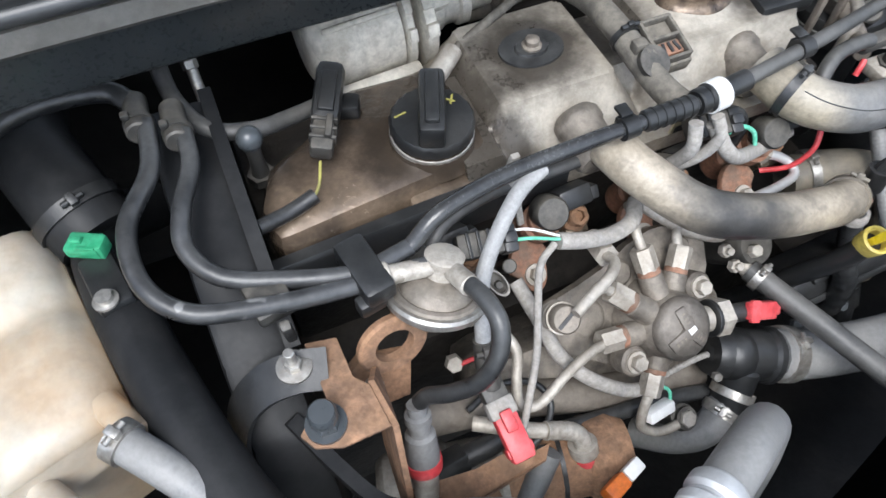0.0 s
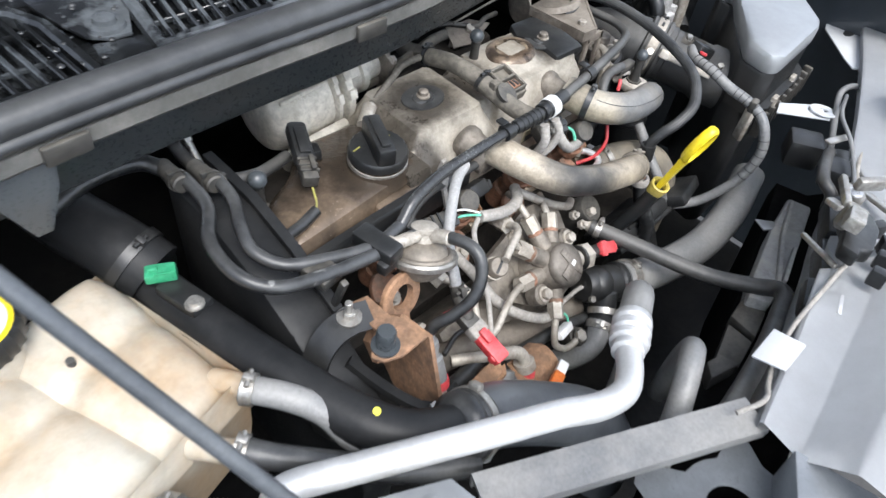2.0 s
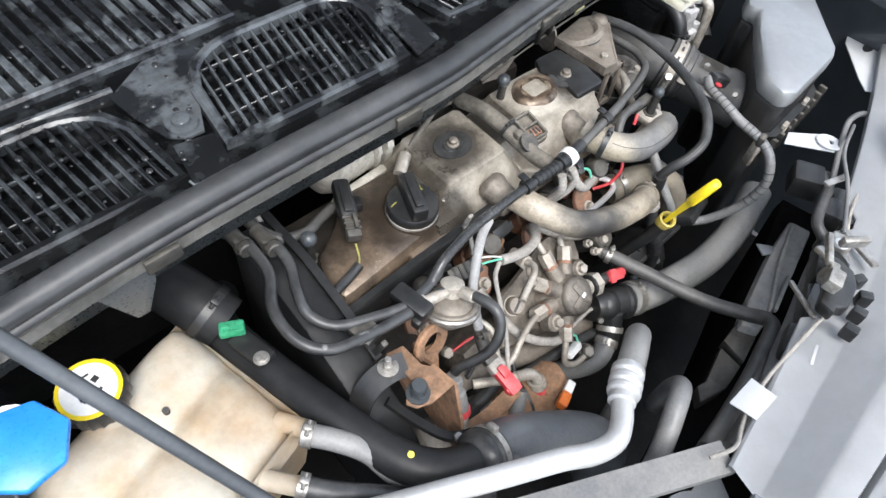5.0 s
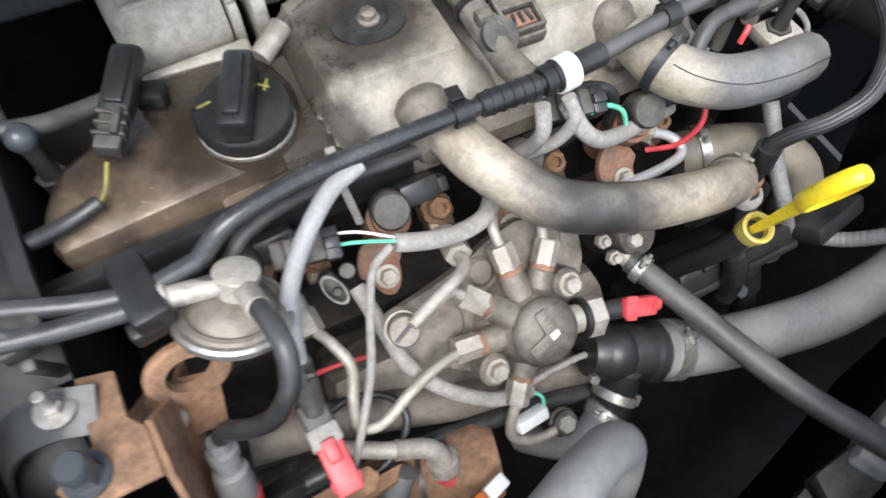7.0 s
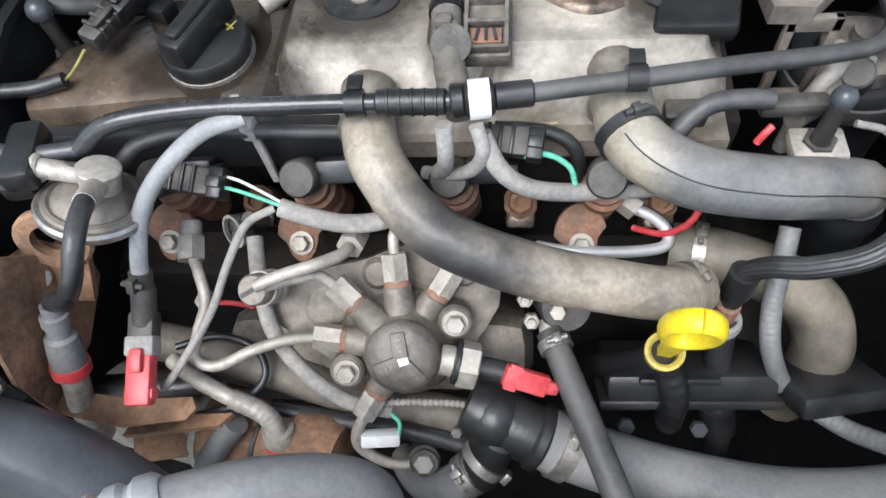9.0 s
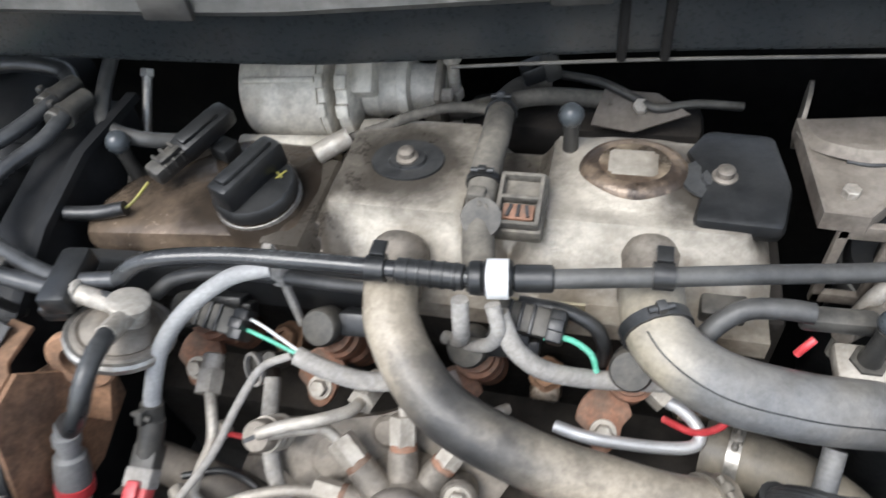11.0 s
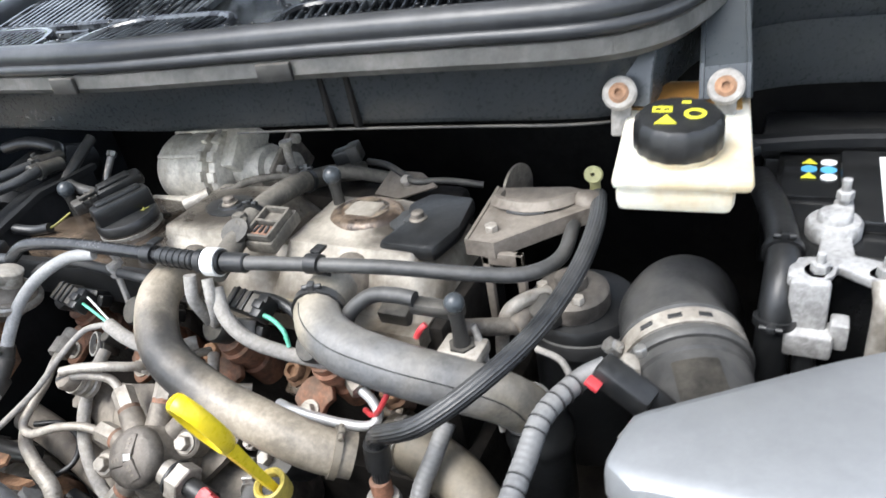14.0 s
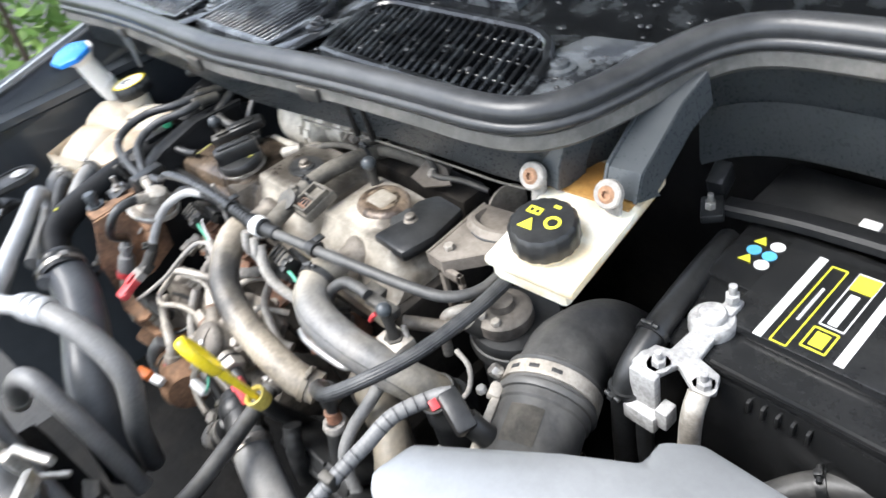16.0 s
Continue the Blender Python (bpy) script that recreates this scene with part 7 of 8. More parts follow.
sweep(bm, smooth_path([(-0.276, -0.205, 0.836), (-0.258, -0.240, 0.812), (-0.238, -0.270, 0.797), (-0.212, -0.284, 0.795)]), [(-0.005, -0.004), (0.005, -0.004), (0.005, 0.003), (-0.005, 0.003)], up=(0, 0.2, 1))
part("lower_rim", bm, PLASTIC_MATT, timing)
bm = mesh()
hexagon(bm, axes((-0.232, -0.276, 0.796), (0.1, -0.3, 0.9)), 0.010, 0.006)
part("bolt", bm, STEEL, timing)

# wiring sleeve down to the red plug
hose("wiring_sleeve", [(-0.058, -0.126, 0.900), (-0.082, -0.138, 0.900), (-0.107, -0.157, 0.888), (-0.126, -0.176, 0.868), (-0.134, -0.196, 0.843), (-0.137, -0.210, 0.822)], 0.0058, SLEEVE, "pale grey woven wiring sleeve", "wiring sleeve", clamps=((0.94, 0.012, 0.0003),), clamp_material=PLASTIC_DUSTY, clamp_label="black end boot", per=10)
redplug = thing("red_plug", (-0.14, -0.24, 0.76), "red locking plug on a grey sensor connector", "connector")
d = V((0.06, -0.93, -0.36)).normalized()
m = axes((-0.1375, -0.256, 0.7925), V((0.0, -0.36, 0.93)), d)
bm = mesh()
rod(bm, V((-0.1365, -0.208, 0.824)), V((-0.139, -0.227, 0.804)), 0.0085)
box(bm, (0.020, 0.019, 0.014), m @ pose(-0.030, 0, 0), 0.003)
part("boot", bm, PLASTIC_DUSTY, redplug)
bm = mesh()
box(bm, (0.014, 0.021, 0.013), m @ pose(-0.016, 0, 0.001), 0.002)
part("collar", bm, TAPE, redplug, "pale grey collar")
bm = mesh()
box(bm, (0.036, 0.018, 0.012), m @ pose(0.006, 0, 0.001), 0.0025)
box(bm, (0.008, 0.021, 0.010), m @ pose(0.016, 0, 0.000), 0.002)
lock_ = part("lock", bm, RED, redplug, "red lock body")
bm = mesh()
box(bm, (0.016, 0.009, 0.006), m @ pose(-0.006, 0, 0.0085), 0.0015)
part("thumb_tab", bm, RED, lock_)

# injector wiring
pipe("wiring_loom", [(-0.048, -0.151, 0.836), (-0.025, -0.155, 0.829), (0.000, -0.155, 0.822), (0.024, -0.148, 0.818), (0.040, -0.130, 0.815)], 0.0068, TAPE, "tape-wrapped injector wiring loom", "wiring loom", group="wiring")
pipe("wiring_loom", [(0.093, -0.128, 0.884), (0.104, -0.138, 0.862), (0.122, -0.139, 0.843), (0.148, -0.132, 0.828), (0.180, -0.122, 0.816), (0.215, -0.112, 0.806)], 0.0065, TAPE, "tape-wrapped injector wiring loom", "wiring loom", group="wiring")
pipe("wiring_loom", [(0.070, -0.130, 0.896), (0.070, -0.136, 0.875), (0.066, -0.128, 0.850), (0.056, -0.118, 0.830)], 0.0055, TAPE, "tape-wrapped injector wiring loom", "wiring loom", group="wiring")
pipe("wiring_loom", [(0.090, -0.130, 0.895), (0.094, -0.137, 0.878), (0.086, -0.134, 0.856), (0.068, -0.124, 0.838), (0.050, -0.116, 0.830)], 0.0048, TAPE, "tape-wrapped injector wiring loom", "wiring loom", group="wiring")
pipe("wire", [(-0.090, -0.143, 0.850), (-0.072, -0.148, 0.850), (-0.047, -0.151, 0.838)], 0.0014, MINT, "mint green injector wire", "wire", group="wiring")
pipe("wire", [(-0.088, -0.136, 0.853), (-0.070, -0.143, 0.854), (-0.047, -0.149, 0.840)], 0.0011, WHITE, "thin white injector wire", "wire", group="wiring")
pipe("wire", [(0.120, -0.124, 0.858), (0.136, -0.122, 0.856), (0.150, -0.124, 0.846), (0.155, -0.128, 0.832)], 0.0020, MINT, "mint green injector wire", "wire", group="wiring")
plug_ = thing("injector_connector", (-0.115, -0.139, 0.84), "black ribbed wiring connector with mint and white wires", "connector", group="injector connectors")
m = axes((-0.110, -0.139, 0.8515), (0.0, -0.45, 0.9), (1, -0.12, -0.05))
bm = mesh()
box(bm, (0.036, 0.019, 0.015), m, 0.002)
part("shell", bm, PLASTIC_DUSTY, plug_)
for u in (-0.010, -0.002, 0.006):
    bm = mesh()
    box(bm, (0.0025, 0.0195, 0.0035), m @ pose(u, 0, 0.0078), 0.0006)
    part("rib", bm, PLASTIC, plug_)
bm = mesh()
box(bm, (0.011, 0.022, 0.018), m @ pose(0.0215, 0, 0), 0.002)
box(bm, (0.010, 0.008, 0.004), m @ pose(0.0215, 0, 0.010), 0.001)
part("collar", bm, PLASTIC, plug_, "black end collar with a latch")
copy_thing(plug_, Matrix.Translation((0.101, -0.113, 0.848)))
pipe("wire", [(-0.052, -0.152, 0.836), (-0.070, -0.164, 0.834), (-0.083, -0.188, 0.820), (-0.096, -0.216, 0.800), (-0.118, -0.247, 0.780), (-0.130, -0.262, 0.772)], 0.0030, TAPE, "thin grey tape-wrapped wire", "wire", group="wiring")
pipe("wire", [(0.014, -0.248, 0.716), (0.045, -0.245, 0.712), (0.075, -0.243, 0.704), (0.100, -0.246, 0.692)], 0.0026, TAPE, "thin grey twisted wire", "wire", rib=0.15, pitch=0.004, group="wiring")
pipe("wire", [(0.020, -0.252, 0.706), (0.027, -0.258, 0.700), (0.026, -0.266, 0.690)], 0.0016, MINT, "thin mint green wire under the pump", "wire", group="wiring")
pipe("wire", [(-0.140, -0.172, 0.726), (-0.115, -0.176, 0.736), (-0.090, -0.182, 0.742)], 0.0022, RED, "thin red wire beside a nut", "wire", group="wiring")
pipe("wire", [(0.205, -0.115, 0.758), (0.225, -0.128, 0.770), (0.240, -0.130, 0.790), (0.248, -0.120, 0.808)], 0.0026, RED, "thin red wire below the air hose", "wire", group="wiring")
pipe("wire", [(0.272, -0.106, 0.848), (0.276, -0.104, 0.855), (0.280, -0.101, 0.859)], 0.0026, RED, "red sleeved wire by the ball stud", "wire", group="wiring")
pipe("wiring_loom", [(-0.080, -0.150, 0.795), (-0.074, -0.182, 0.780), (-0.066, -0.208, 0.758), (-0.046, -0.230, 0.738), (-0.014, -0.247, 0.718), (0.02, -0.25, 0.705)], 0.0062, TAPE, "grey taped loom running down past the pump", "wiring loom", group="wiring")
pipe("wire", [(-0.150, -0.215, 0.735), (-0.118, -0.205, 0.735), (-0.088, -0.212, 0.728), (-0.080, -0.232, 0.718), (-0.100, -0.252, 0.712), (-0.140, -0.262, 0.706)], 0.0030, RUBBER, "thin black looping wire", "wire", group="wiring")
pipe("return_hose", [(-0.150, -0.140, 0.872), (-0.135, -0.130, 0.880), (-0.105, -0.120, 0.880), (-0.070, -0.108, 0.866), (-0.03, -0.104, 0.860), (0.01, -0.100, 0.855)], 0.0052, RUBBER_WORN, "thin grey fuel return hose", "hose")
pipe("return_hose", [(0.100, -0.098, 0.856), (0.130, -0.100, 0.856), (0.150, -0.104, 0.848), (0.158, -0.106, 0.830), (0.158, -0.106, 0.81)], 0.0050, RUBBER, "thin black fuel return hose", "hose")
pipe("return_hose", [(0.214, -0.122, 0.850), (0.218, -0.112, 0.868), (0.235, -0.102, 0.880), (0.257, -0.099, 0.882), (0.274, -0.099, 0.881)], 0.0065, RUBBER_WORN, "thin grey fuel return hose", "hose")
bm = mesh()
box(bm, (0.010, 0.012, 0.016), pose(-0.069, -0.107, 0.868), 0.002)
box(bm, (0.007, 0.005, 0.030), pose(-0.069, -0.103, 0.884, 15, 0, 0), 0.0015)
box(bm, (0.006, 0.005, 0.045), pose(-0.064, -0.112, 0.842, -10, -8, 0), 0.0015)
solo("hose_clip", bm, TAPE, "dust-grey ribbed clip on the return hose", "clip")
small = thing("sensor_plug", (-0.09, -0.14, 0.78), "small white-rimmed sensor plug", "connector")
bm = mesh()
f = axes((-0.095, -0.145, 0.796), (-0.1, -0.65, 0.75), (0.8, 0.2, 0.3))
ring_plate(bm, 0.0095, 0.0078, 0.006, f, 24, (0.75, 1.40))
part("rim", bm, TAPE, small)
bm = mesh()
rod(bm, f @ V((0, -0.003, -0.02)), f @ V((0, -0.003, 0.004)), 0.0035)
box(bm, (0.014, 0.024, 0.020), f @ pose(0, 0, -0.011), 0.004)
rod(bm, f @ V((0.014, 0.0, -0.02)), f @ V((0.016, 0.004, 0.006)), 0.006)
part("body", bm, PLASTIC_DUSTY, small)
bm = mesh()
hexagon(bm, axes((-0.141, -0.166, 0.722), (-0.1, -0.65, 0.75)), 0.014, 0.010)
solo("loose_nut", bm, STEEL_DUSTY, "dusty steel nut beside a red wire", "nut")
wp = thing("white_plug", (0.02, -0.27, 0.68), "small white plug under the pump", "connector")
bm = mesh()
box(bm, (0.030, 0.012, 0.011), pose(0.012, -0.268, 0.692, -40, 10, 8), 0.002)
part("shell", bm, WHITE, wp)
op = thing("orange_plug", (-0.06, -0.315, 0.69), "orange connector plug with a white tail", "connector")
bm = mesh()
box(bm, (0.024, 0.014, 0.014), pose(-0.062, -0.312, 0.708, 10, 10, 20), 0.003)
part("shell", bm, ORANGE, op)
bm = mesh()
box(bm, (0.020, 0.012, 0.010), pose(-0.040, -0.304, 0.702, 10, 10, 20), 0.002)
part("tail", bm, WHITE, op)

# lower pipes and castings behind the intercooler pipe
egr = thing("egr_cooler", (-0.08, -0.27, 0.62), "rust-brown exhaust cooler drum", "exhaust cooler")
bm = mesh()
lathe(bm, [(0, 0), (0.034, 0), (0.037, 0.004), (0.037, 0.020), (0.033, 0.024), (0.033, 0.075), (0.036, 0.078), (0.036, 0.10), (0.028, 0.115), (0, 0.115)], axes((-0.135, -0.255, 0.660), (0.96, -0.22, 0.05)), 34)
part("drum", bm, RUST, egr)
bm = mesh()
lathe(bm, [(0, -0.105), (0.030, -0.105), (0.036, -0.098), (0.036, -0.060), (0.038, -0.056), (0.038, -0.045), (0.035, -0.042), (0.035, -0.005), (0.038, -0.002), (0.038, 0.004), (0, 0.004)], axes((-0.135, -0.255, 0.660), (0.96, -0.22, 0.05)), 34)
part("end_drum", bm, STEEL_DUSTY, egr, "dusty metal end drum")
bm = mesh()
sheet(bm, [(-0.098, -0.262, 0.722), (-0.106, -0.272, 0.722), (-0.186, -0.280, 0.712), (-0.180, -0.264, 0.712)], 0.006)
part("strut", bm, RUST, egr, "rusty flat strut")
bm = mesh()
lathe(bm, [(0.0335, 0.050), (0.0345, 0.050), (0.0345, 0.054), (0.0335, 0.054)], axes((-0.135, -0.255, 0.660), (0.96, -0.22, 0.05)), 34)
part("band", bm, RUBBER, egr, "dark wire band")
pipe("coolant_pipe", [(-0.195, -0.200, 0.718), (-0.150, -0.205, 0.710), (-0.092, -0.214, 0.698), (-0.02, -0.228, 0.676), (0.05, -0.235, 0.66), (0.085, -0.24, 0.655)], 0.0165, PRESSED, "dusty tan coolant pipe under the fuel pump", "pipe")
pipe("coolant_pipe", [(-0.08, -0.248, 0.690), (-0.02, -0.252, 0.678), (0.03, -0.255, 0.668), (0.08, -0.262, 0.655)], 0.0075, RUBBER, "thin black coolant pipe under the fuel pump", "pipe")
bm = mesh()
box(bm, (0.046, 0.020, 0.018), pose(-0.188, -0.248, 0.728, -35, 0, 6), 0.003)
tube(bm, [(-0.170, -0.247, 0.728), (-0.145, -0.245, 0.727), (-0.12, -0.24, 0.726)], 0.0095)
solo("black_connector", bm, PLASTIC, "black wiring connector behind the rusty lip", "connector")
pipe("drain_hose", [(-0.098, -0.266, 0.712), (-0.118, -0.282, 0.690), (-0.135, -0.290, 0.66), (-0.14, -0.295, 0.60)], 0.0105, RUBBER_GREY, "grey drain hose in front of the exhaust cooler", "hose")
bm = mesh()
box(bm, (0.055, 0.030, 0.050), pose(-0.165, -0.268, 0.665, 20, 0, 10), 0.006)
solo("starter_terminal_cover", bm, RUST, "rust-brown casting beside the exhaust cooler", "casting")

# black valve housing and hoses by the dipstick
bm = mesh()
box(bm, (0.128, 0.066, 0.024), pose(0.248, -0.200, 0.682, -40, 0, 2), 0.006)
box(bm, (0.138, 0.076, 0.008), pose(0.248, -0.205, 0.668, -40, 0, 2), 0.002)
box(bm, (0.060, 0.040, 0.006), pose(0.238, -0.208, 0.699, -40, 0, 2), 0.002)
housing = thing("valve_housing", (0.24, -0.2, 0.62), "black plastic valve housing below the dipstick", "valve housing")
part("body", bm, PLASTIC, housing)
for x in (0.205, 0.262):
    bm = mesh()
    hexagon(bm, axes((x, -0.238, 0.653), (0, -0.67, 0.74)), 0.012, 0.006)
    part("bolt", bm, PLASTIC_GREY, housing)
bm = mesh()
box(bm, (0.075, 0.060, 0.020), pose(0.352, -0.212, 0.690, -38, 6, 12), 0.005)
solo("black_cover", bm, PLASTIC, "angular black plastic cover beside the conduit", "cover")
hose("coolant_hose", [(0.235, -0.125, 0.742), (0.270, -0.134, 0.746), (0.310, -0.148, 0.742), (0.338, -0.166, 0.730), (0.350, -0.184, 0.704), (0.350, -0.192, 0.665), (0.345, -0.195, 0.61)], 0.0225, RUBBER_TAN, "dust-caked coolant hose under the air hose", "hose", clamps=((0.10, 0.009, 0.0006),))
bm = mesh()
lathe(bm, [(0, -0.03), (0.020, -0.03), (0.020, 0.02), (0.018, 0.024), (0, 0.024)], axes((0.150, -0.168, 0.735), (0.1, -0.6, 0.75)), 26)
solo("dark_boss", bm, PLASTIC_DUSTY, "dark round boss beside the fuel pump", "boss")
for p in ((0.122, -0.175, 0.752), (0.127, -0.188, 0.742)):
    bm = mesh()
    hexagon(bm, axes(p, (0.05, -0.66, 0.74)), 0.011, 0.007)
    rod(bm, V(p), V(p) + V((0, -0.008, 0.009)), 0.0035)
    solo("bolt", bm, STEEL_DUSTY, "dusty bolt beside the fuel pump", "bolt", "bolts by the pump")

# dipstick
dip = thing("dipstick", (0.206, -0.235, 0.70), "bright yellow dipstick handle in its tube", "dipstick")
a, b = V((0.209, -0.236, 0.800)), V((0.203, -0.268, 0.912))
d = (b - a).normalized()
bm = mesh()
lathe(bm, [(0.0075, -0.012), (0.011, -0.012), (0.0125, 0.0), (0.0125, 0.005), (0.0105, 0.006), (0.0085, 0.004), (0.008, -0.004)], axes(a, d), 28)
part("collar", bm, surface("ochre_plastic", (0.60, 0.48, 0.10), (0.5, 0.4, 0.1), 0.5, 0, 40, 300, bump=0.05), dip, "ochre collar")
side = V((0.99, -0.12, -0.04))
side = (side - side.dot(d) * d).normalized()
bm = mesh()
sweep(bm, [a - 0.004 * d, a + 0.035 * d, a + 0.062 * d], [(-0.0052, -0.0035), (0.0052, -0.0035), (0.0052, 0.0035), (-0.0052, 0.0035)], up=tuple(d.cross(side)), scale=[0.8, 1.0, 1.25])
loop = [a + (0.091 + 0.028 * math.cos(t)) * d + 0.0130 * math.sin(t) * side for t in np.linspace(0, 2 * math.pi, 33)]
sweep(bm, loop, [(u * 0.62, v * 1.1) for u, v in circle(0.0056, 14)], up=tuple(d.cross(side)))
part("handle", bm, YELLOW, dip)
pipe("dipstick_tube", [(0.209, -0.236, 0.798), (0.200, -0.225, 0.755), (0.185, -0.205, 0.70), (0.17, -0.18, 0.63)], 0.0095, PLASTIC, "black dipstick guide tube", "tube")
pipe("coolant_stub", [(0.222, -0.222, 0.745), (0.232, -0.235, 0.715), (0.235, -0.24, 0.67)], 0.0105, PLASTIC, "black stub pipe with a clamp ring", "pipe", rib=0.03, pitch=0.012)

# ---------------------------------------------------------------- behind and on top of the engine
altern = thing("pale_casting", (-0.11, 0.09, 0.80), "pale cast aluminium housing behind the engine", "casting")
m = axes((-0.172, 0.092, 0.876), (1, 0.05, 0.03))
bm = mesh()
lathe(bm, [(0, 0), (0.030, 0), (0.041, 0.005), (0.046, 0.014), (0.047, 0.022), (0.047, 0.040), (0.0455, 0.042), (0.0455, 0.046), (0.047, 0.048), (0.047, 0.078), (0, 0.078)], m, 44)
part("drum", bm, CAST_PALE, altern)
for a in (178, 232, 285):
    bm = mesh()
    box(bm, (0.006, 0.005, 0.066), m @ pose(0, 0, 0, 0, 0, a) @ pose(0.0465, 0, 0.045), 0.0018)
    part("rib", bm, CAST_PALE, altern)
for z, w in ((0.080, 0.008), (0.096, 0.012)):
    bm = mesh()
    lathe(bm, [(0, z), (0.049, z), (0.051, z + 0.0015), (0.051, z + w - 0.0015), (0.049, z + w), (0, z + w)], m, 40)
    fl = part("flange", bm, CAST_PALE, altern)
    for a in range(150, 330, 26):
        bm = mesh()
        box(bm, (0.006, 0.012, w * 0.9), m @ pose(0, 0, 0, 0, 0, a + z * 90) @ pose(0.052, 0, z + w / 2), 0.0014)
        part("lug", bm, CAST_PALE, fl)
for y, z, size in ((-0.020, 0.116, (0.062, 0.052, 0.020)), (0.020, 0.126, (0.050, 0.040, 0.024))):
    bm = mesh()
    box(bm, size, m @ pose(-0.014, y, z, 0, 0, 12), 0.004)
    part("cast_block", bm, CAST_PALE, altern)
bm = mesh()
lathe(bm, [(0, 0.11), (0.026, 0.11), (0.027, 0.124), (0.024, 0.128), (0.024, 0.140), (0.028, 0.142), (0.028, 0.150), (0.020, 0.152), (0.019, 0.182), (0.014, 0.186), (0, 0.186)], m, 30)
part("neck", bm, CAST_PALE, altern)
bm = mesh()
plate(bm, [(-0.030, -0.03), (0.030, -0.034), (0.036, 0.02), (-0.028, 0.026)], 0.006, m @ pose(-0.004, 0, 0.176), 0.002)
end_plate = part("end_plate", bm, IRON, altern, "dusty end plate")
for u, v in ((-0.022, -0.022), (0.022, -0.024), (0.026, 0.012)):
    bm = mesh()
    hexagon(bm, m @ pose(u - 0.004, v, 0.182), 0.011, 0.008)
    part("bolt", bm, STEEL_DUSTY, end_plate)
bm = mesh()
box(bm, (0.085, 0.012, 0.05), pose(-0.125, 0.043, 0.845, 20, 0, 4), 0.004)
part("foot", bm, CAST_PALE, altern)
# Shade behind the engine comes partly from this body's darkened colour.
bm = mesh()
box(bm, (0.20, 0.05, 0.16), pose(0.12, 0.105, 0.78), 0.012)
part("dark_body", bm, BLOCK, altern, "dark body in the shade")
heat = thing("rear_bracket", (0.155, 0.095, 0.86), "dusty brown sheet bracket behind the valve cover", "bracket")
bm = mesh()
plate(bm, [(-0.030, -0.014), (0.004, -0.020), (0.046, -0.004), (0.020, 0.014), (-0.022, 0.018)], 0.003, axes((0.160, 0.088, 0.876), (-0.1, -0.45, 0.9)), 0.001)
part("plate", bm, PRESSED, heat)
bm = mesh()
hexagon(bm, axes((0.168, 0.086, 0.880), (-0.1, -0.45, 0.9)), 0.011, 0.007)
part("bolt", bm, STEEL_DUSTY, heat)
bm = mesh()
box(bm, (0.010, 0.004, 0.060), pose(0.140, 0.092, 0.850, 0, 14, 0), 0.001)
part("leg", bm, PRESSED, heat)
bm = mesh()
rod(bm, (0.016, 0.086, 0.845), (0.018, 0.088, 0.918), 0.005)
rod(bm, (0.018, 0.088, 0.916), (0.018, 0.088, 0.922), 0.0075)
hexagon(bm, pose(0.017, 0.087, 0.882), 0.014, 0.008)
solo("rear_stud", bm, STEEL_DUSTY, "dusty upright stud behind the valve cover", "stud")
pipe("rear_hose", [(-0.012, 0.100, 0.850), (0.020, 0.085, 0.868), (0.055, 0.078, 0.884), (0.090, 0.082, 0.890), (0.125, 0.096, 0.880), (0.160, 0.115, 0.862)], 0.0072, HARNESS, "dusty dark hose behind the valve cover", "hose")
pipe("rear_wire", [(0.100, 0.120, 0.885), (0.135, 0.104, 0.890), (0.165, 0.090, 0.885), (0.180, 0.082, 0.884), (0.210, 0.095, 0.880), (0.245, 0.105, 0.872)], 0.0036, PLASTIC_DUSTY, "taped wiring run behind the valve cover", "wire")
rc = thing("rear_connector", (0.085, 0.105, 0.885), "dark two-piece wiring connector behind the valve cover", "connector")
bm = mesh()
box(bm, (0.030, 0.018, 0.016), pose(0.085, 0.105, 0.900, 0, -12, 20), 0.003)
part("shell", bm, PLASTIC, rc)
bm = mesh()
box(bm, (0.014, 0.021, 0.019), pose(0.094, 0.108, 0.902, 0, -12, 20), 0.002)
part("collar", bm, PLASTIC_DUSTY, rc)
disc = mesh()
lathe(disc, [(0.021, 0), (0.026, 0), (0.026, 0.003), (0.021, 0.003)], axes((0.285, 0.095, 0.875), (1, -0.2, 0)), 36)
solo("pulley_rim", disc, IRON, "thin metal pulley rim behind the engine", "pulley")

ls = thing("cam_sensor", (-0.18, -0.01, 0.87), "black camshaft sensor with connector", "sensor")
a, b = V((-0.163, 0.026, 0.902)), V((-0.198, -0.050, 0.890))
d = (b - a).normalized()
m = axes((a + b) / 2, (0.1, -0.15, 1), d)
bm = mesh()
box(bm, (0.056, 0.022, 0.018), m @ pose(-0.018, 0, 0), 0.006)
box(bm, (0.038, 0.012, 0.004), m @ pose(-0.014, 0, 0.010), 0.002)
part("body", bm, PLASTIC, ls)
bm = mesh()
box(bm, (0.034, 0.017, 0.015), m @ pose(0.020, 0, -0.001), 0.003)
for u in (0.010, 0.018, 0.026):
    box(bm, (0.003, 0.020, 0.010), m @ pose(u, 0, 0.003), 0.001)
box(bm, (0.020, 0.005, 0.005), m @ pose(0.018, 0.004, 0.009), 0.001)
part("connector", bm, PLASTIC_DUSTY, ls)
part("wire", tube(mesh(), [b, (-0.205, -0.066, 0.884), (-0.214, -0.074, 0.880)], 0.0012), PRINT_DULL, ls, "yellow wire")
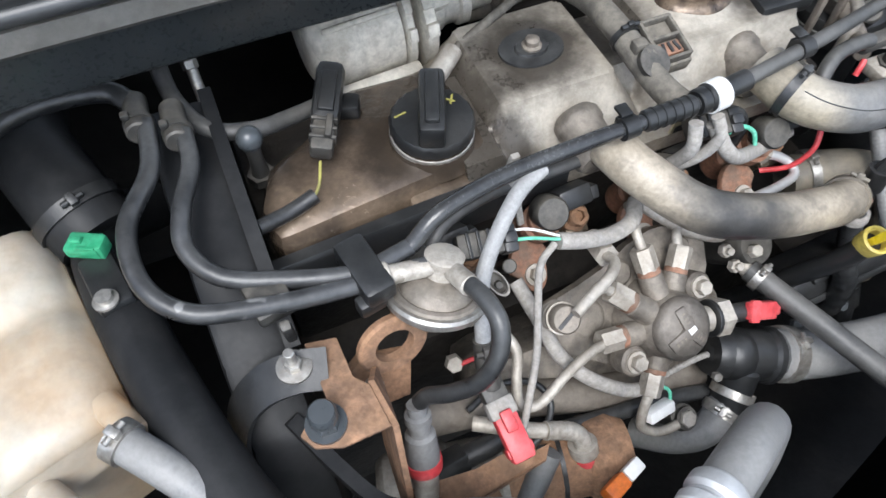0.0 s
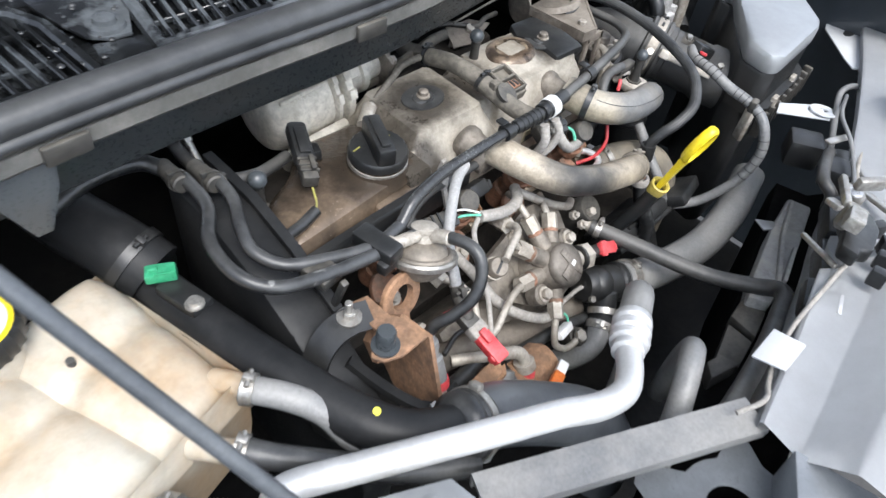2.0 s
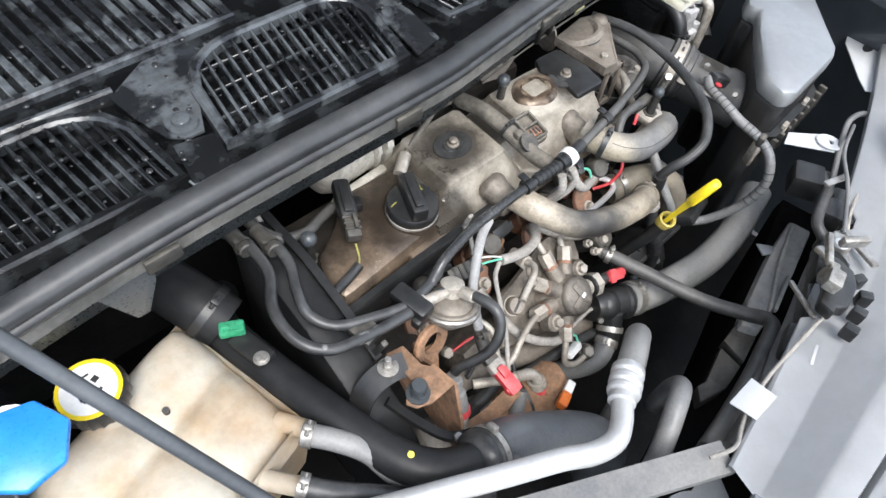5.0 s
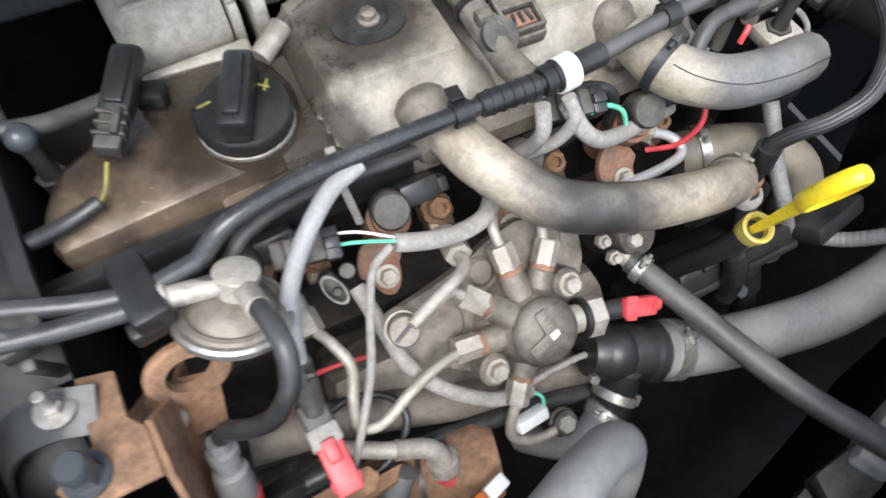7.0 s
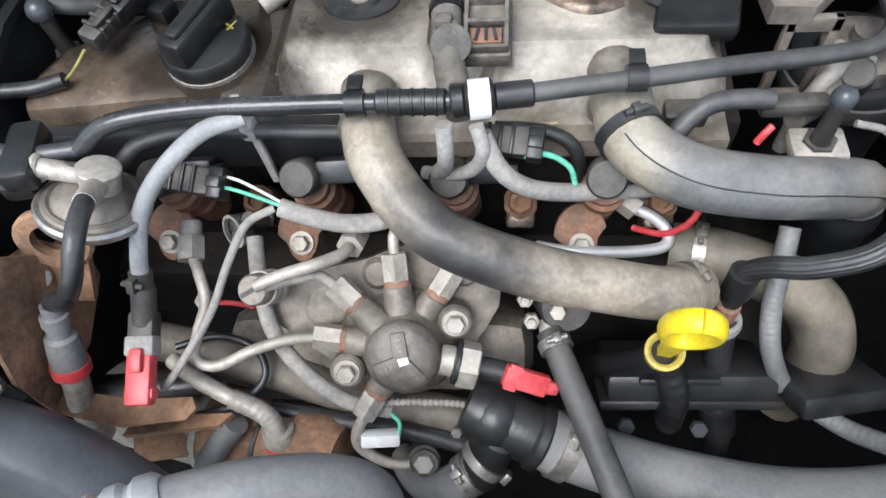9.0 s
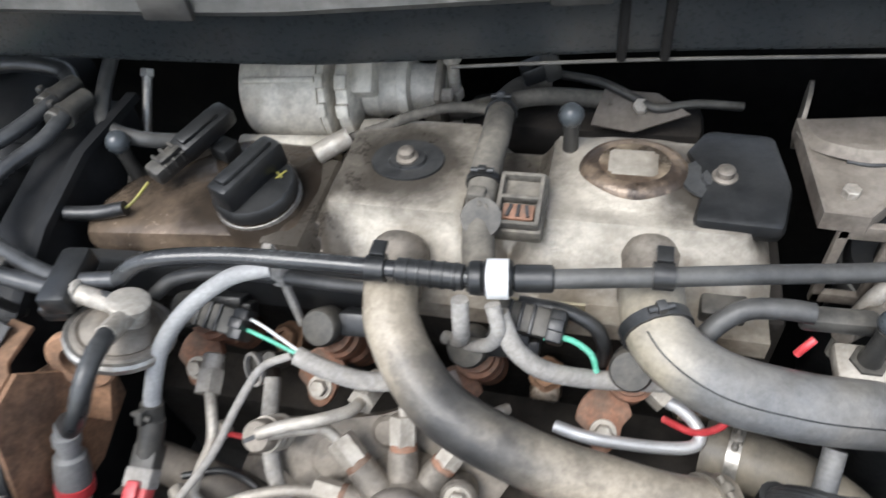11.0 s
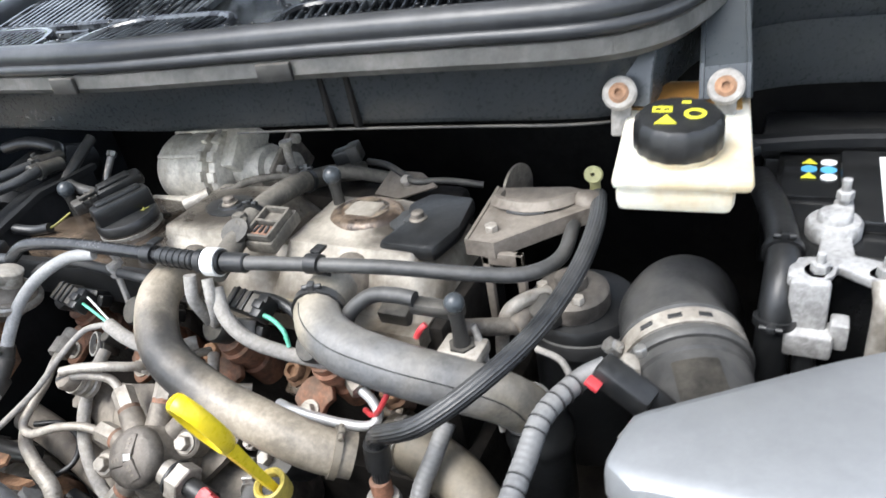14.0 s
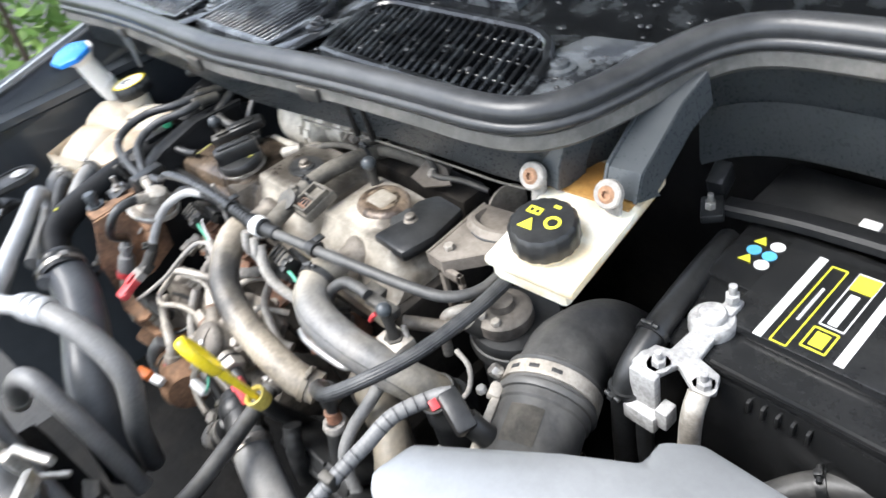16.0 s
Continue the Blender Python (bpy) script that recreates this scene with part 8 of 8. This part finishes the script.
part("loom", tube(mesh(), [(-0.210, -0.072, 0.882), (-0.232, -0.078, 0.880), (-0.255, -0.085, 0.884)], 0.0058), RUBBER, ls, "black taped loom")
bm = mesh()
box(bm, (0.020, 0.018, 0.014), pose(-0.160, 0.004, 0.880, 0, 0, -20), 0.003)
part("foot", bm, PLASTIC, ls)
for x, y, z, s in ((-0.240, -0.018, 0.900, 1.0), (0.119, 0.030, 0.914, 0.95), (0.312, -0.105, 0.888, 0.82)):
    stud = thing("ball_stud", (x, y, z - 0.05), "dark ball-headed metal stud", "ball stud", "ball studs")
    bm = mesh()
    ball(bm, (x, y, z), 0.0098 * s)
    part("ball", bm, PLASTIC_GREY, stud)
    bm = mesh()
    lathe(bm, [(0, 0), (0.0075, 0), (0.006, 0.012), (0.0055, 0.024), (0.0065, 0.036), (0, 0.036)], pose(x, y, z - 0.042), 20)
    lathe(bm, [(0, 0), (0.011, 0), (0.011, 0.008), (0, 0.008)], pose(x, y, z - 0.046), 6)
    part("shank", bm, PLASTIC_DUSTY, stud)
hose("harness", [(0.085, 0.130, 0.868), (0.066, 0.105, 0.876), (0.062, 0.060, 0.890), (0.065, 0.020, 0.900), (0.066, -0.020, 0.902), (0.068, -0.055, 0.896), (0.072, -0.085, 0.890), (0.080, -0.112, 0.888)], 0.0110, HARNESS, "thick tape-wrapped wiring harness over the valve cover", "wiring harness", clamps=((0.30, 0.005, 0.0002), (0.62, 0.005, 0.0002)), clamp_material=PLASTIC, clamp_label="black cable tie", per=10)
pipe("harness", [(0.055, 0.060, 0.892), (0.020, 0.058, 0.893), (-0.010, 0.045, 0.892), (-0.030, 0.040, 0.885), (-0.055, 0.030, 0.880), (-0.075, 0.018, 0.872)], 0.0042, HARNESS, "thin dusty brown hose behind the valve cover", "hose", rib=0.04, pitch=0.006)
bm = mesh()
tube(bm, [(-0.058, 0.028, 0.882), (-0.082, 0.010, 0.876)], 0.0085)
solo("heat_sleeve", bm, STEEL_DUSTY, "crumpled silver heat sleeve on the hose", "heat sleeve")
cb = thing("harness_connector", (0.09, -0.055, 0.88), "grey harness connector block with a brown socket", "connector")
cf = axes((0.094, -0.050, 0.899), (0, -0.22, 0.97))
bm = mesh()
box(bm, (0.034, 0.048, 0.014), cf @ pose(0, 0.004, -0.008), 0.003)
shell = part("shell", bm, HARNESS, cb)
for u, v, w, h in ((0, 0.022, 0.028, 0.003), (0, 0.004, 0.028, 0.003), (0, -0.016, 0.028, 0.003), (0.0135, 0.003, 0.003, 0.040), (-0.0135, 0.003, 0.003, 0.040)):
    bm = mesh()
    box(bm, (w, h, 0.008), cf @ pose(u, v, 0.002), 0.0008)
    part("rim", bm, HARNESS, shell)
bm = mesh()
box(bm, (0.021, 0.012, 0.004), cf @ pose(0, -0.006, 0.001), 0.001)
sock = part("socket", bm, RUST_RED, cb, "red-brown socket")
for u in (-0.006, 0, 0.006):
    bm = mesh()
    box(bm, (0.0022, 0.009, 0.002), cf @ pose(u, -0.006, 0.0035, 0, 0, 12 * u / 0.006))
    part("pin", bm, PRINT_DARK, sock)
bm = mesh()
lathe(bm, [(0.010, 0), (0.0135, 0), (0.0135, 0.005), (0.010, 0.005)], axes((0.071, -0.066, 0.900), (0.1, -0.5, 0.85)), 24)
part("retainer", bm, PLASTIC_DUSTY, cb, "black ring retainer")
bm = mesh()
for k in range(7):
    box(bm, (0.012 - 0.001 * k, 0.010, 0.010), pose(0.066 + 0.004 * (k % 3), -0.052 - 0.004 * k, 0.908 - 0.003 * k, 20 * k, 15 * k, 30 * k), 0.002)
part("wrapping", bm, HARNESS, cb, "frayed tape wrapping")

pipe("vacuum_pipe", [(-0.285, 0.070, 0.926), (-0.281, 0.032, 0.908), (-0.264, 0.002, 0.900), (-0.234, -0.004, 0.893), (-0.207, 0.010, 0.880), (-0.18, 0.02, 0.874)], 0.0066, RUBBER_WORN, "dusty black hose looping behind the cover", "hose")
for p, q in (((-0.263, 0.070, 0.900), (-0.262, 0.034, 0.862)),):
    bm = mesh()
    rod(bm, q, p, 0.0045)
    hexagon(bm, axes(p, V(p) - V(q)), 0.011, 0.007)
    solo("long_bolt", bm, STEEL, "long bright bolt behind the engine", "bolt")
for x, y in ((-0.307, 0.006), (-0.284, -0.012)):
    bm = mesh()
    rod(bm, (x, y + 0.03, 0.915), (x - 0.001, y - 0.012, 0.922), 0.0088)
    lathe(bm, [(0.0085, 0), (0.0108, 0), (0.0108, 0.005), (0.0085, 0.005)], axes((x, y + 0.002, 0.919), (0, -1, 0.15)), 20)
    box(bm, (0.006, 0.006, 0.006), pose(x - 0.006, y, 0.930), 0.0015)
    solo("hose_union", bm, PLASTIC_DUSTY, "dusty dark hose union", "hose union", "hose unions")
pipe("heater_pipe", [(-0.307, 0.030, 0.915), (-0.325, 0.045, 0.922), (-0.370, 0.040, 0.930), (-0.41, 0.03, 0.925)], 0.008, RUBBER, "black heater pipe under the plenum", "pipe")
hose("turbo_hose", [(-0.40, 0.12, 0.86), (-0.395, 0.06, 0.88), (-0.375, 0.0, 0.875), (-0.362, -0.03, 0.86)], 0.031, PLASTIC_MATT, "wide black air hose under the plenum", "hose", clamps=((0.80, 0.010, 0.0006),), clamp_material=PLASTIC)

# engine mount and fuel filter on the battery's side
mount = thing("engine_mount", (0.33, 0.01, 0.80), "dusty pressed steel engine mount bracket", "engine mount")
TRAY = [(0.286, -0.024), (0.311, -0.025), (0.343, 0.012), (0.375, 0.046), (0.372, 0.072), (0.345, 0.080), (0.306, 0.074), (0.278, 0.070)]
bm = mesh()
plate(bm, TRAY, 0.003, pose(0, 0, 0.887), 0.001)
part("plate", bm, PRESSED, mount)
bm = mesh()
sweep(bm, [V((x, y, 0.888)) for x, y in (TRAY[7], *TRAY[:5])], [(-0.0015, -0.012), (0.0015, -0.012), (0.0015, 0.003), (-0.0015, 0.003)], up=(0, 0, 1))
part("edge", bm, PRESSED, mount, "folded down edge")
bm = mesh()
sweep(bm, smooth_path([(0.284, 0.062, 0.889), (0.288, 0.044, 0.893), (0.300, 0.034, 0.896), (0.320, 0.031, 0.896), (0.340, 0.037, 0.896), (0.352, 0.052, 0.894), (0.356, 0.068, 0.889)]), [(-0.007, -0.003), (-0.003, 0.003), (0.002, 0.003), (0.008, -0.003)], up=(0, 0, 1))
part("bead", bm, PRESSED, mount, "pressed curved bead")
bm = mesh()
tube(bm, [(0.304, 0.0265, 0.8905), (0.320, 0.0235, 0.8910), (0.337, 0.0285, 0.8905)], 0.0022, r2=0.0015)
part("slot", bm, PRINT_DARK, mount, "dark slot under the pressed lip")
bm = mesh()
ball(bm, (0.368, 0.058, 0.888), 0.014, 20, 0.7, (0.2, 0.1, 1))
part("cup", bm, PRESSED, mount, "domed cup pressed in the plate")
bm = mesh()
hexagon(bm, pose(0.302, -0.006, 0.890), 0.010, 0.006)
part("bolt", bm, STEEL_DUSTY, mount)
bm = mesh()
ring_plate(bm, 0.0095, 0.0022, 0.003, axes((0.362, 0.098, 0.894), (-0.2, -0.9, 0.35)), 20, (1, 0.85))
box(bm, (0.010, 0.003, 0.016), pose(0.362, 0.099, 0.884), 0.001)
part("marker", bm, surface("pale_yellow_plastic", (0.62, 0.6, 0.3), (0.55, 0.52, 0.25), 0.5), mount, "pale yellow plug")
bm = mesh()
for x0, x1, z0, z1 in ((0.298, 0.305, 0.80, 0.880), (0.328, 0.335, 0.80, 0.880), (0.298, 0.335, 0.868, 0.880), (0.298, 0.335, 0.80, 0.81)):
    box(bm, (x1 - x0, 0.006, z1 - z0), pose((x0 + x1) / 2, -0.022, (z0 + z1) / 2), 0.001)
part("window_frame", bm, PRESSED, mount, "open steel upright")
ff = thing("fuel_filter", (0.375, 0.0, 0.66), "black fuel filter canister with a rimmed top", "fuel filter")
bm = mesh()
lathe(bm, [(0, 0), (0.040, 0), (0.045, 0.006), (0.045, 0.145), (0.049, 0.148), (0.050, 0.160), (0.047, 0.166), (0.030, 0.170), (0, 0.172)], pose(0.372, 0.005, 0.655), 40)
part("canister", bm, PLASTIC, ff)
bm = mesh()
lathe(bm, [(0.0455, 0.138), (0.0515, 0.140), (0.0525, 0.147), (0.0515, 0.154), (0.0455, 0.156)], pose(0.372, 0.005, 0.655), 44)
part("rim", bm, RUBBER_WORN, ff, "dusty rim band")
bm = mesh()
lathe(bm, [(0, 0.168), (0.030, 0.168), (0.032, 0.172), (0.031, 0.184), (0.026, 0.188), (0.014, 0.189), (0.013, 0.198), (0, 0.199)], pose(0.368, -0.006, 0.655), 36)
filter_head = part("head", bm, IRON_DARK, ff, "dark cast filter head")
for a in (200, 255, 300):
    bm = mesh()
    hexagon(bm, pose(0.368 + 0.024 * math.cos(radians(a)), -0.006 + 0.024 * math.sin(radians(a)), 0.842), 0.009, 0.006)
    part("bolt", bm, STEEL_DUSTY, filter_head)
bm = mesh()
tube(bm, [(0.352, -0.018, 0.842), (0.338, -0.038, 0.846), (0.326, -0.048, 0.838), (0.320, -0.052, 0.815), (0.318, -0.054, 0.78)], 0.006)
part("stub", bm, STEEL_DUSTY, filter_head, "bent steel stub pipe")
bm = mesh()
rod(bm, (0.335, -0.05, 0.828), (0.300, -0.085, 0.846), 0.0075)
rod(bm, (0.345, -0.02, 0.835), (0.332, -0.055, 0.828), 0.010)
part("spigot", bm, IRON, ff)
bm = mesh()
rod(bm, (0.360, -0.03, 0.826), (0.352, -0.04, 0.845), 0.012)
part("primer", bm, PLASTIC_DUSTY, ff)
sb = thing("stud_block", (0.31, -0.105, 0.80), "dusty cast block carrying the ball stud", "bracket")
bm = mesh()
box(bm, (0.036, 0.026, 0.012), pose(0.312, -0.105, 0.842), 0.003)
box(bm, (0.010, 0.010, 0.045), pose(0.301, -0.108, 0.818, 8, 10, 0), 0.002)
box(bm, (0.010, 0.010, 0.045), pose(0.324, -0.108, 0.818, 8, -10, 0), 0.002)
part("block", bm, STEEL_DUSTY, sb)
bm = mesh()
box(bm, (0.045, 0.014, 0.012), pose(0.290, -0.095, 0.872, 0, 4, 5), 0.004)
part("sleeve", bm, PLASTIC_DUSTY, sb)
bm = mesh()
box(bm, (0.030, 0.018, 0.016), pose(0.232, -0.070, 0.838, 10, 0, 0), 0.003)
part("clip", bm, PLASTIC_DUSTY, sb)
pipe("vent_wire", [(0.318, -0.094, 0.860), (0.326, -0.098, 0.835), (0.334, -0.108, 0.800), (0.338, -0.112, 0.77)], 0.0028, TAPE, "thin grey vent wire beside the ball stud", "wire")
pipe("vent_wire", [(0.355, -0.065, 0.82), (0.378, -0.070, 0.815), (0.388, -0.085, 0.80), (0.37, -0.10, 0.78), (0.34, -0.105, 0.775)], 0.0028, TAPE, "thin grey looping vent wire", "wire")
can = thing("breather_canister", (0.362, -0.095, 0.66), "black plastic canister under the end of the air hose", "canister")
bm = mesh()
lathe(bm, [(0, 0), (0.024, 0), (0.0265, 0.004), (0.0265, 0.098), (0.0285, 0.100), (0.0285, 0.108), (0.0265, 0.112), (0.024, 0.124), (0.021, 0.130), (0, 0.130)], pose(0.362, -0.094, 0.655), 36)
part("body", bm, PLASTIC, can)
bm = mesh()
lathe(bm, [(0.0205, 0), (0.0222, 0), (0.0222, 0.008), (0.0205, 0.008)], axes((0.3585, -0.101, 0.786), (-0.1, -0.5, 1)), 30)
part("clamp", bm, RUBBER_WORN, can, "dull hose clamp")
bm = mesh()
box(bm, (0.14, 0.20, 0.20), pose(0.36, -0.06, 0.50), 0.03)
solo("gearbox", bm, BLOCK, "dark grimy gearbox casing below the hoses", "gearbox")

# ---------------------------------------------------------------- along the front crossmember
SEAT.append(FRONT_END)
latch = thing("bonnet_latch", (0.24, -0.44, 0.80), "black and zinc bonnet latch mechanism", "latch")
for p, size, turn in (((0.262, -0.442, 0.845), (0.075, 0.040, 0.035), 20), ((0.188, -0.464, 0.835), (0.080, 0.036, 0.035), 20), ((0.370, -0.407, 0.845), (0.070, 0.030, 0.028), 28), ((0.416, -0.341, 0.83), (0.045, 0.045, 0.040), 25), ((0.131, -0.467, 0.83), (0.050, 0.028, 0.025), 15)):
    bm = mesh()
    box(bm, size, Matrix.Translation(V(p) - V((0, 0, size[2] / 2))) @ pose(0, 0, 0, 0, 0, turn), 0.006)
    part("body", bm, PLASTIC, latch)
for p, size, turn in (((0.271, -0.434, 0.868), (0.026, 0.022, 0.012), 25), ((0.222, -0.452, 0.866), (0.026, 0.016, 0.010), 10), ((0.205, -0.464, 0.862), (0.030, 0.010, 0.008), 40), ((0.289, -0.454, 0.862), (0.070, 0.010, 0.006), 55), ((0.170, -0.442, 0.85), (0.060, 0.006, 0.006), 52), ((0.389, -0.378, 0.858), (0.050, 0.010, 0.004), -15), ((0.248, -0.426, 0.86), (0.020, 0.012, 0.008), 60)):
    bm = mesh()
    box(bm, size, Matrix.Translation(V(p)) @ pose(0, 0, 0, 6, 8, turn), 0.002)
    part("catch", bm, STEEL, latch, "zinc latch catch")
bm = mesh()
plate(bm, [(0.205, -0.436), (0.229, -0.440), (0.224, -0.466), (0.204, -0.480), (0.165, -0.486), (0.158, -0.476), (0.146, -0.478), (0.150, -0.458), (0.180, -0.452)], 0.020, pose(0, 0, 0.864), 0.004)
part("body", bm, PLASTIC, latch)
for x, y, a in ((0.226, -0.476, 60), (0.208, -0.493, 30), (0.180, -0.498, 5), (0.150, -0.502, 5)):
    bm = mesh()
    box(bm, (0.012, 0.016, 0.020), pose(x, y, 0.868, 0, 0, a), 0.002)
    part("tooth", bm, PLASTIC, latch)
for (x, y, z), size, turn in (((0.208, -0.430, 0.905), (0.050, 0.008, 0.010), 25), ((0.168, -0.455, 0.904), (0.026, 0.018, 0.018), 12), ((0.242, -0.446, 0.905), (0.034, 0.010, 0.016), -40), ((0.186, -0.446, 0.892), (0.016, 0.012, 0.030), 20)):
    bm = mesh()
    box(bm, size, pose(x, y, z, 8, 0, turn), 0.003)
    part("catch", bm, STEEL, latch, "zinc latch catch")
bm = mesh()
ring_plate(bm, 0.009, 0.005, 0.004, pose(*V((0.258, -0.436, 0.876))))
rod(bm, V((0.271, -0.435, 0.866)), V((0.253, -0.437, 0.88)), 0.004)
part("striker_ring", bm, BRIGHT, latch, "bright zinc striker ring")
part("hose", tube(mesh(), [(0.383, -0.378, 0.84), (0.330, -0.387, 0.85), (0.301, -0.397, 0.85), (0.293, -0.414, 0.84), (0.293, -0.417, 0.82)], 0.0075), RUBBER_WORN, latch, "dull rubber sleeve")
part("cable", tube(mesh(), [(0.30, -0.43, 0.86), (0.38, -0.395, 0.865), (0.45, -0.36, 0.86), (0.55, -0.34, 0.84)], 0.0028), RUBBER_GREY, latch, "release cable")
part("cable", tube(mesh(), [(0.30, -0.435, 0.855), (0.37, -0.415, 0.85), (0.46, -0.40, 0.845)], 0.0025), STEEL_DUSTY, latch, "release cable")
bm = mesh()
box(bm, (0.04, 0.035, 0.03), pose(0.35, -0.40, 0.835, 0, 0, 10), 0.006)
part("horn", bm, PLASTIC, latch)
tabt = thing("grille_tab", (0.0, -0.475, 0.83), "pale grey sheet metal tab on the front crossmember", "tab")
bm = mesh()
plate(bm, [(-0.019, -0.014), (0.018, -0.018), (0.026, 0.014), (-0.015, 0.018)], 0.0025, axes((0.004, -0.470, 0.846), (-0.15, 0.35, 0.9)), 0.0007)
part("plate", bm, PAINT_SILVER, tabt)
arm = thing("lamp_bracket", (0.47, -0.31, 0.78), "pale grey pierced steel bracket in front of the airbox", "bracket")
bm = mesh()
ring_plate(bm, 0.019, 0.007, 0.003, pose(0.492, -0.330, 0.832, 0, 6, 0))
plate(bm, [(0.440, -0.284), (0.468, -0.276), (0.508, -0.318), (0.482, -0.346)], 0.003, pose(0, 0, 0.8285), 0.0008)
part("plate", bm, PAINT_SILVER, arm)
pipe("cooling_hose", [(0.470, -0.352, 0.795), (0.425, -0.388, 0.785), (0.385, -0.411, 0.777), (0.335, -0.423, 0.775), (0.285, -0.432, 0.775), (0.212, -0.450, 0.769), (0.137, -0.464, 0.767), (0.06, -0.476, 0.762), (0.0, -0.486, 0.755)], 0.0105, RUBBER_GREY, "grey hose along the front crossmember", "hose")
pipe("bay_cable", [(-0.086, -0.472, 0.846), (-0.059, -0.484, 0.850), (-0.024, -0.478, 0.835), (0.010, -0.470, 0.835), (0.047, -0.467, 0.850), (0.104, -0.469, 0.855), (0.160, -0.472, 0.858)], 0.0024, TAPE, "pale cable along the front crossmember", "cable")
bk = thing("pierced_bracket", (-0.14, -0.50, 0.76), "grey bracket plate with a round hole", "bracket")
bm = mesh()
c, rim, hole = V((-0.138, -0.512, 0.800)), [], []
far = [(-0.179, -0.440), (-0.120, -0.470), (-0.072, -0.490), (-0.085, -0.525), (-0.118, -0.560), (-0.152, -0.585), (-0.211, -0.525), (-0.195, -0.470)]
for i in range(24):
    a = 2 * math.pi * i / 24
    hole.append(bm.verts.new(c + V((0.022 * math.cos(a), 0.022 * math.sin(a), 0))))
    k = min(far, key=lambda q: abs((math.atan2(q[1] - c.y, q[0] - c.x) - a + math.pi) % (2 * math.pi) - math.pi))
    r = math.hypot(k[0] - c.x, k[1] - c.y)
    rim.append(bm.verts.new(c + V((r * math.cos(a), r * math.sin(a), 0.004))))
for i in range(24):
    j = (i + 1) % 24
    bm.faces.new((hole[i], hole[j], rim[j], rim[i]))
bmesh.ops.solidify(bm, geom=bm.faces[:], thickness=0.002)
part("plate", bm, PAINT_SLATE, bk)
bm = mesh()
plate(bm, [(-0.172, -0.536), (-0.146, -0.534), (-0.130, -0.572), (-0.150, -0.605), (-0.185, -0.57)], 0.003, pose(0, 0, 0.806), 0.001)
part("tab", bm, PAINT_SLATE, bk, "slate tab with a screw")
bm = mesh()
lathe(bm, [(0, 0), (0.009, 0), (0.009, 0.0015), (0.005, 0.003), (0, 0.003)], pose(-0.158, -0.558, 0.809), 20)
part("screw", bm, PAINT_SILVER, bk)

# pale lamp panels past the airbox
panel = thing("painted_side_plate", (0.75, -0.27, 0.78), "pale grey painted metal plate beside the airbox", "metal plate")
bm = mesh()
plate(bm, [(0.772, -0.227), (0.689, -0.290), (0.666, -0.312), (0.71, -0.372), (0.84, -0.30), (0.90, -0.235), (0.855, -0.203)], 0.003, pose(0, 0, 0.828), 0.001)
sheet_ = part("plate", bm, PAINT_SILVER, panel)
bm = mesh()
lathe(bm, [(0, 0), (0.012, 0), (0.012, 0.0008), (0, 0.0008)], pose(0.79, -0.262, 0.8312), 20, (1.5, 0.7))
part("hole", bm, PRINT_DARK, sheet_, "dark oval hole")
bm = mesh()
plate(bm, [(0.644, -0.333), (0.674, -0.380), (0.50, -0.440), (0.470, -0.415), (0.560, -0.362)], 0.003, pose(0, 0, 0.826), 0.001)
part("lower_plate", bm, PAINT_SILVER, panel)
bm = mesh()
tube(bm, [(0.90, -0.245, 0.842), (0.78, -0.315, 0.842), (0.69, -0.352, 0.840)], 0.006)
part("edge_bar", bm, RUBBER_GREY, panel, "grey edge bar")
pipe("bay_cable", [(0.44, -0.375, 0.80), (0.50, -0.345, 0.835), (0.56, -0.33, 0.84), (0.60, -0.345, 0.835), (0.56, -0.385, 0.82), (0.50, -0.40, 0.80)], 0.0045, RUBBER_GREY, "grey looping cable by the lamp panel", "cable")

# details of the bulkhead and the front crossmember
vent = thing("pressed_vent", (0.47, -0.46, 0.875), "pale pressed vent with dark slots on the front crossmember", "vent")
bm = mesh()
plate(bm, [(0.530, -0.398), (0.585, -0.420), (0.530, -0.475), (0.470, -0.440)], 0.010, pose(0, 0, 0.893), 0.002)
part("plate", bm, PAINT_SILVER, vent)
for i in range(8):
    bm = mesh()
    box(bm, (0.030, 0.0045, 0.0012), pose(0.500 + 0.0058 * i, -0.445 + 0.0052 * i, 0.9035, 0, 0, -34), 0)
    part("slot", bm, PLASTIC_GREY, vent)
SEAT.pop()
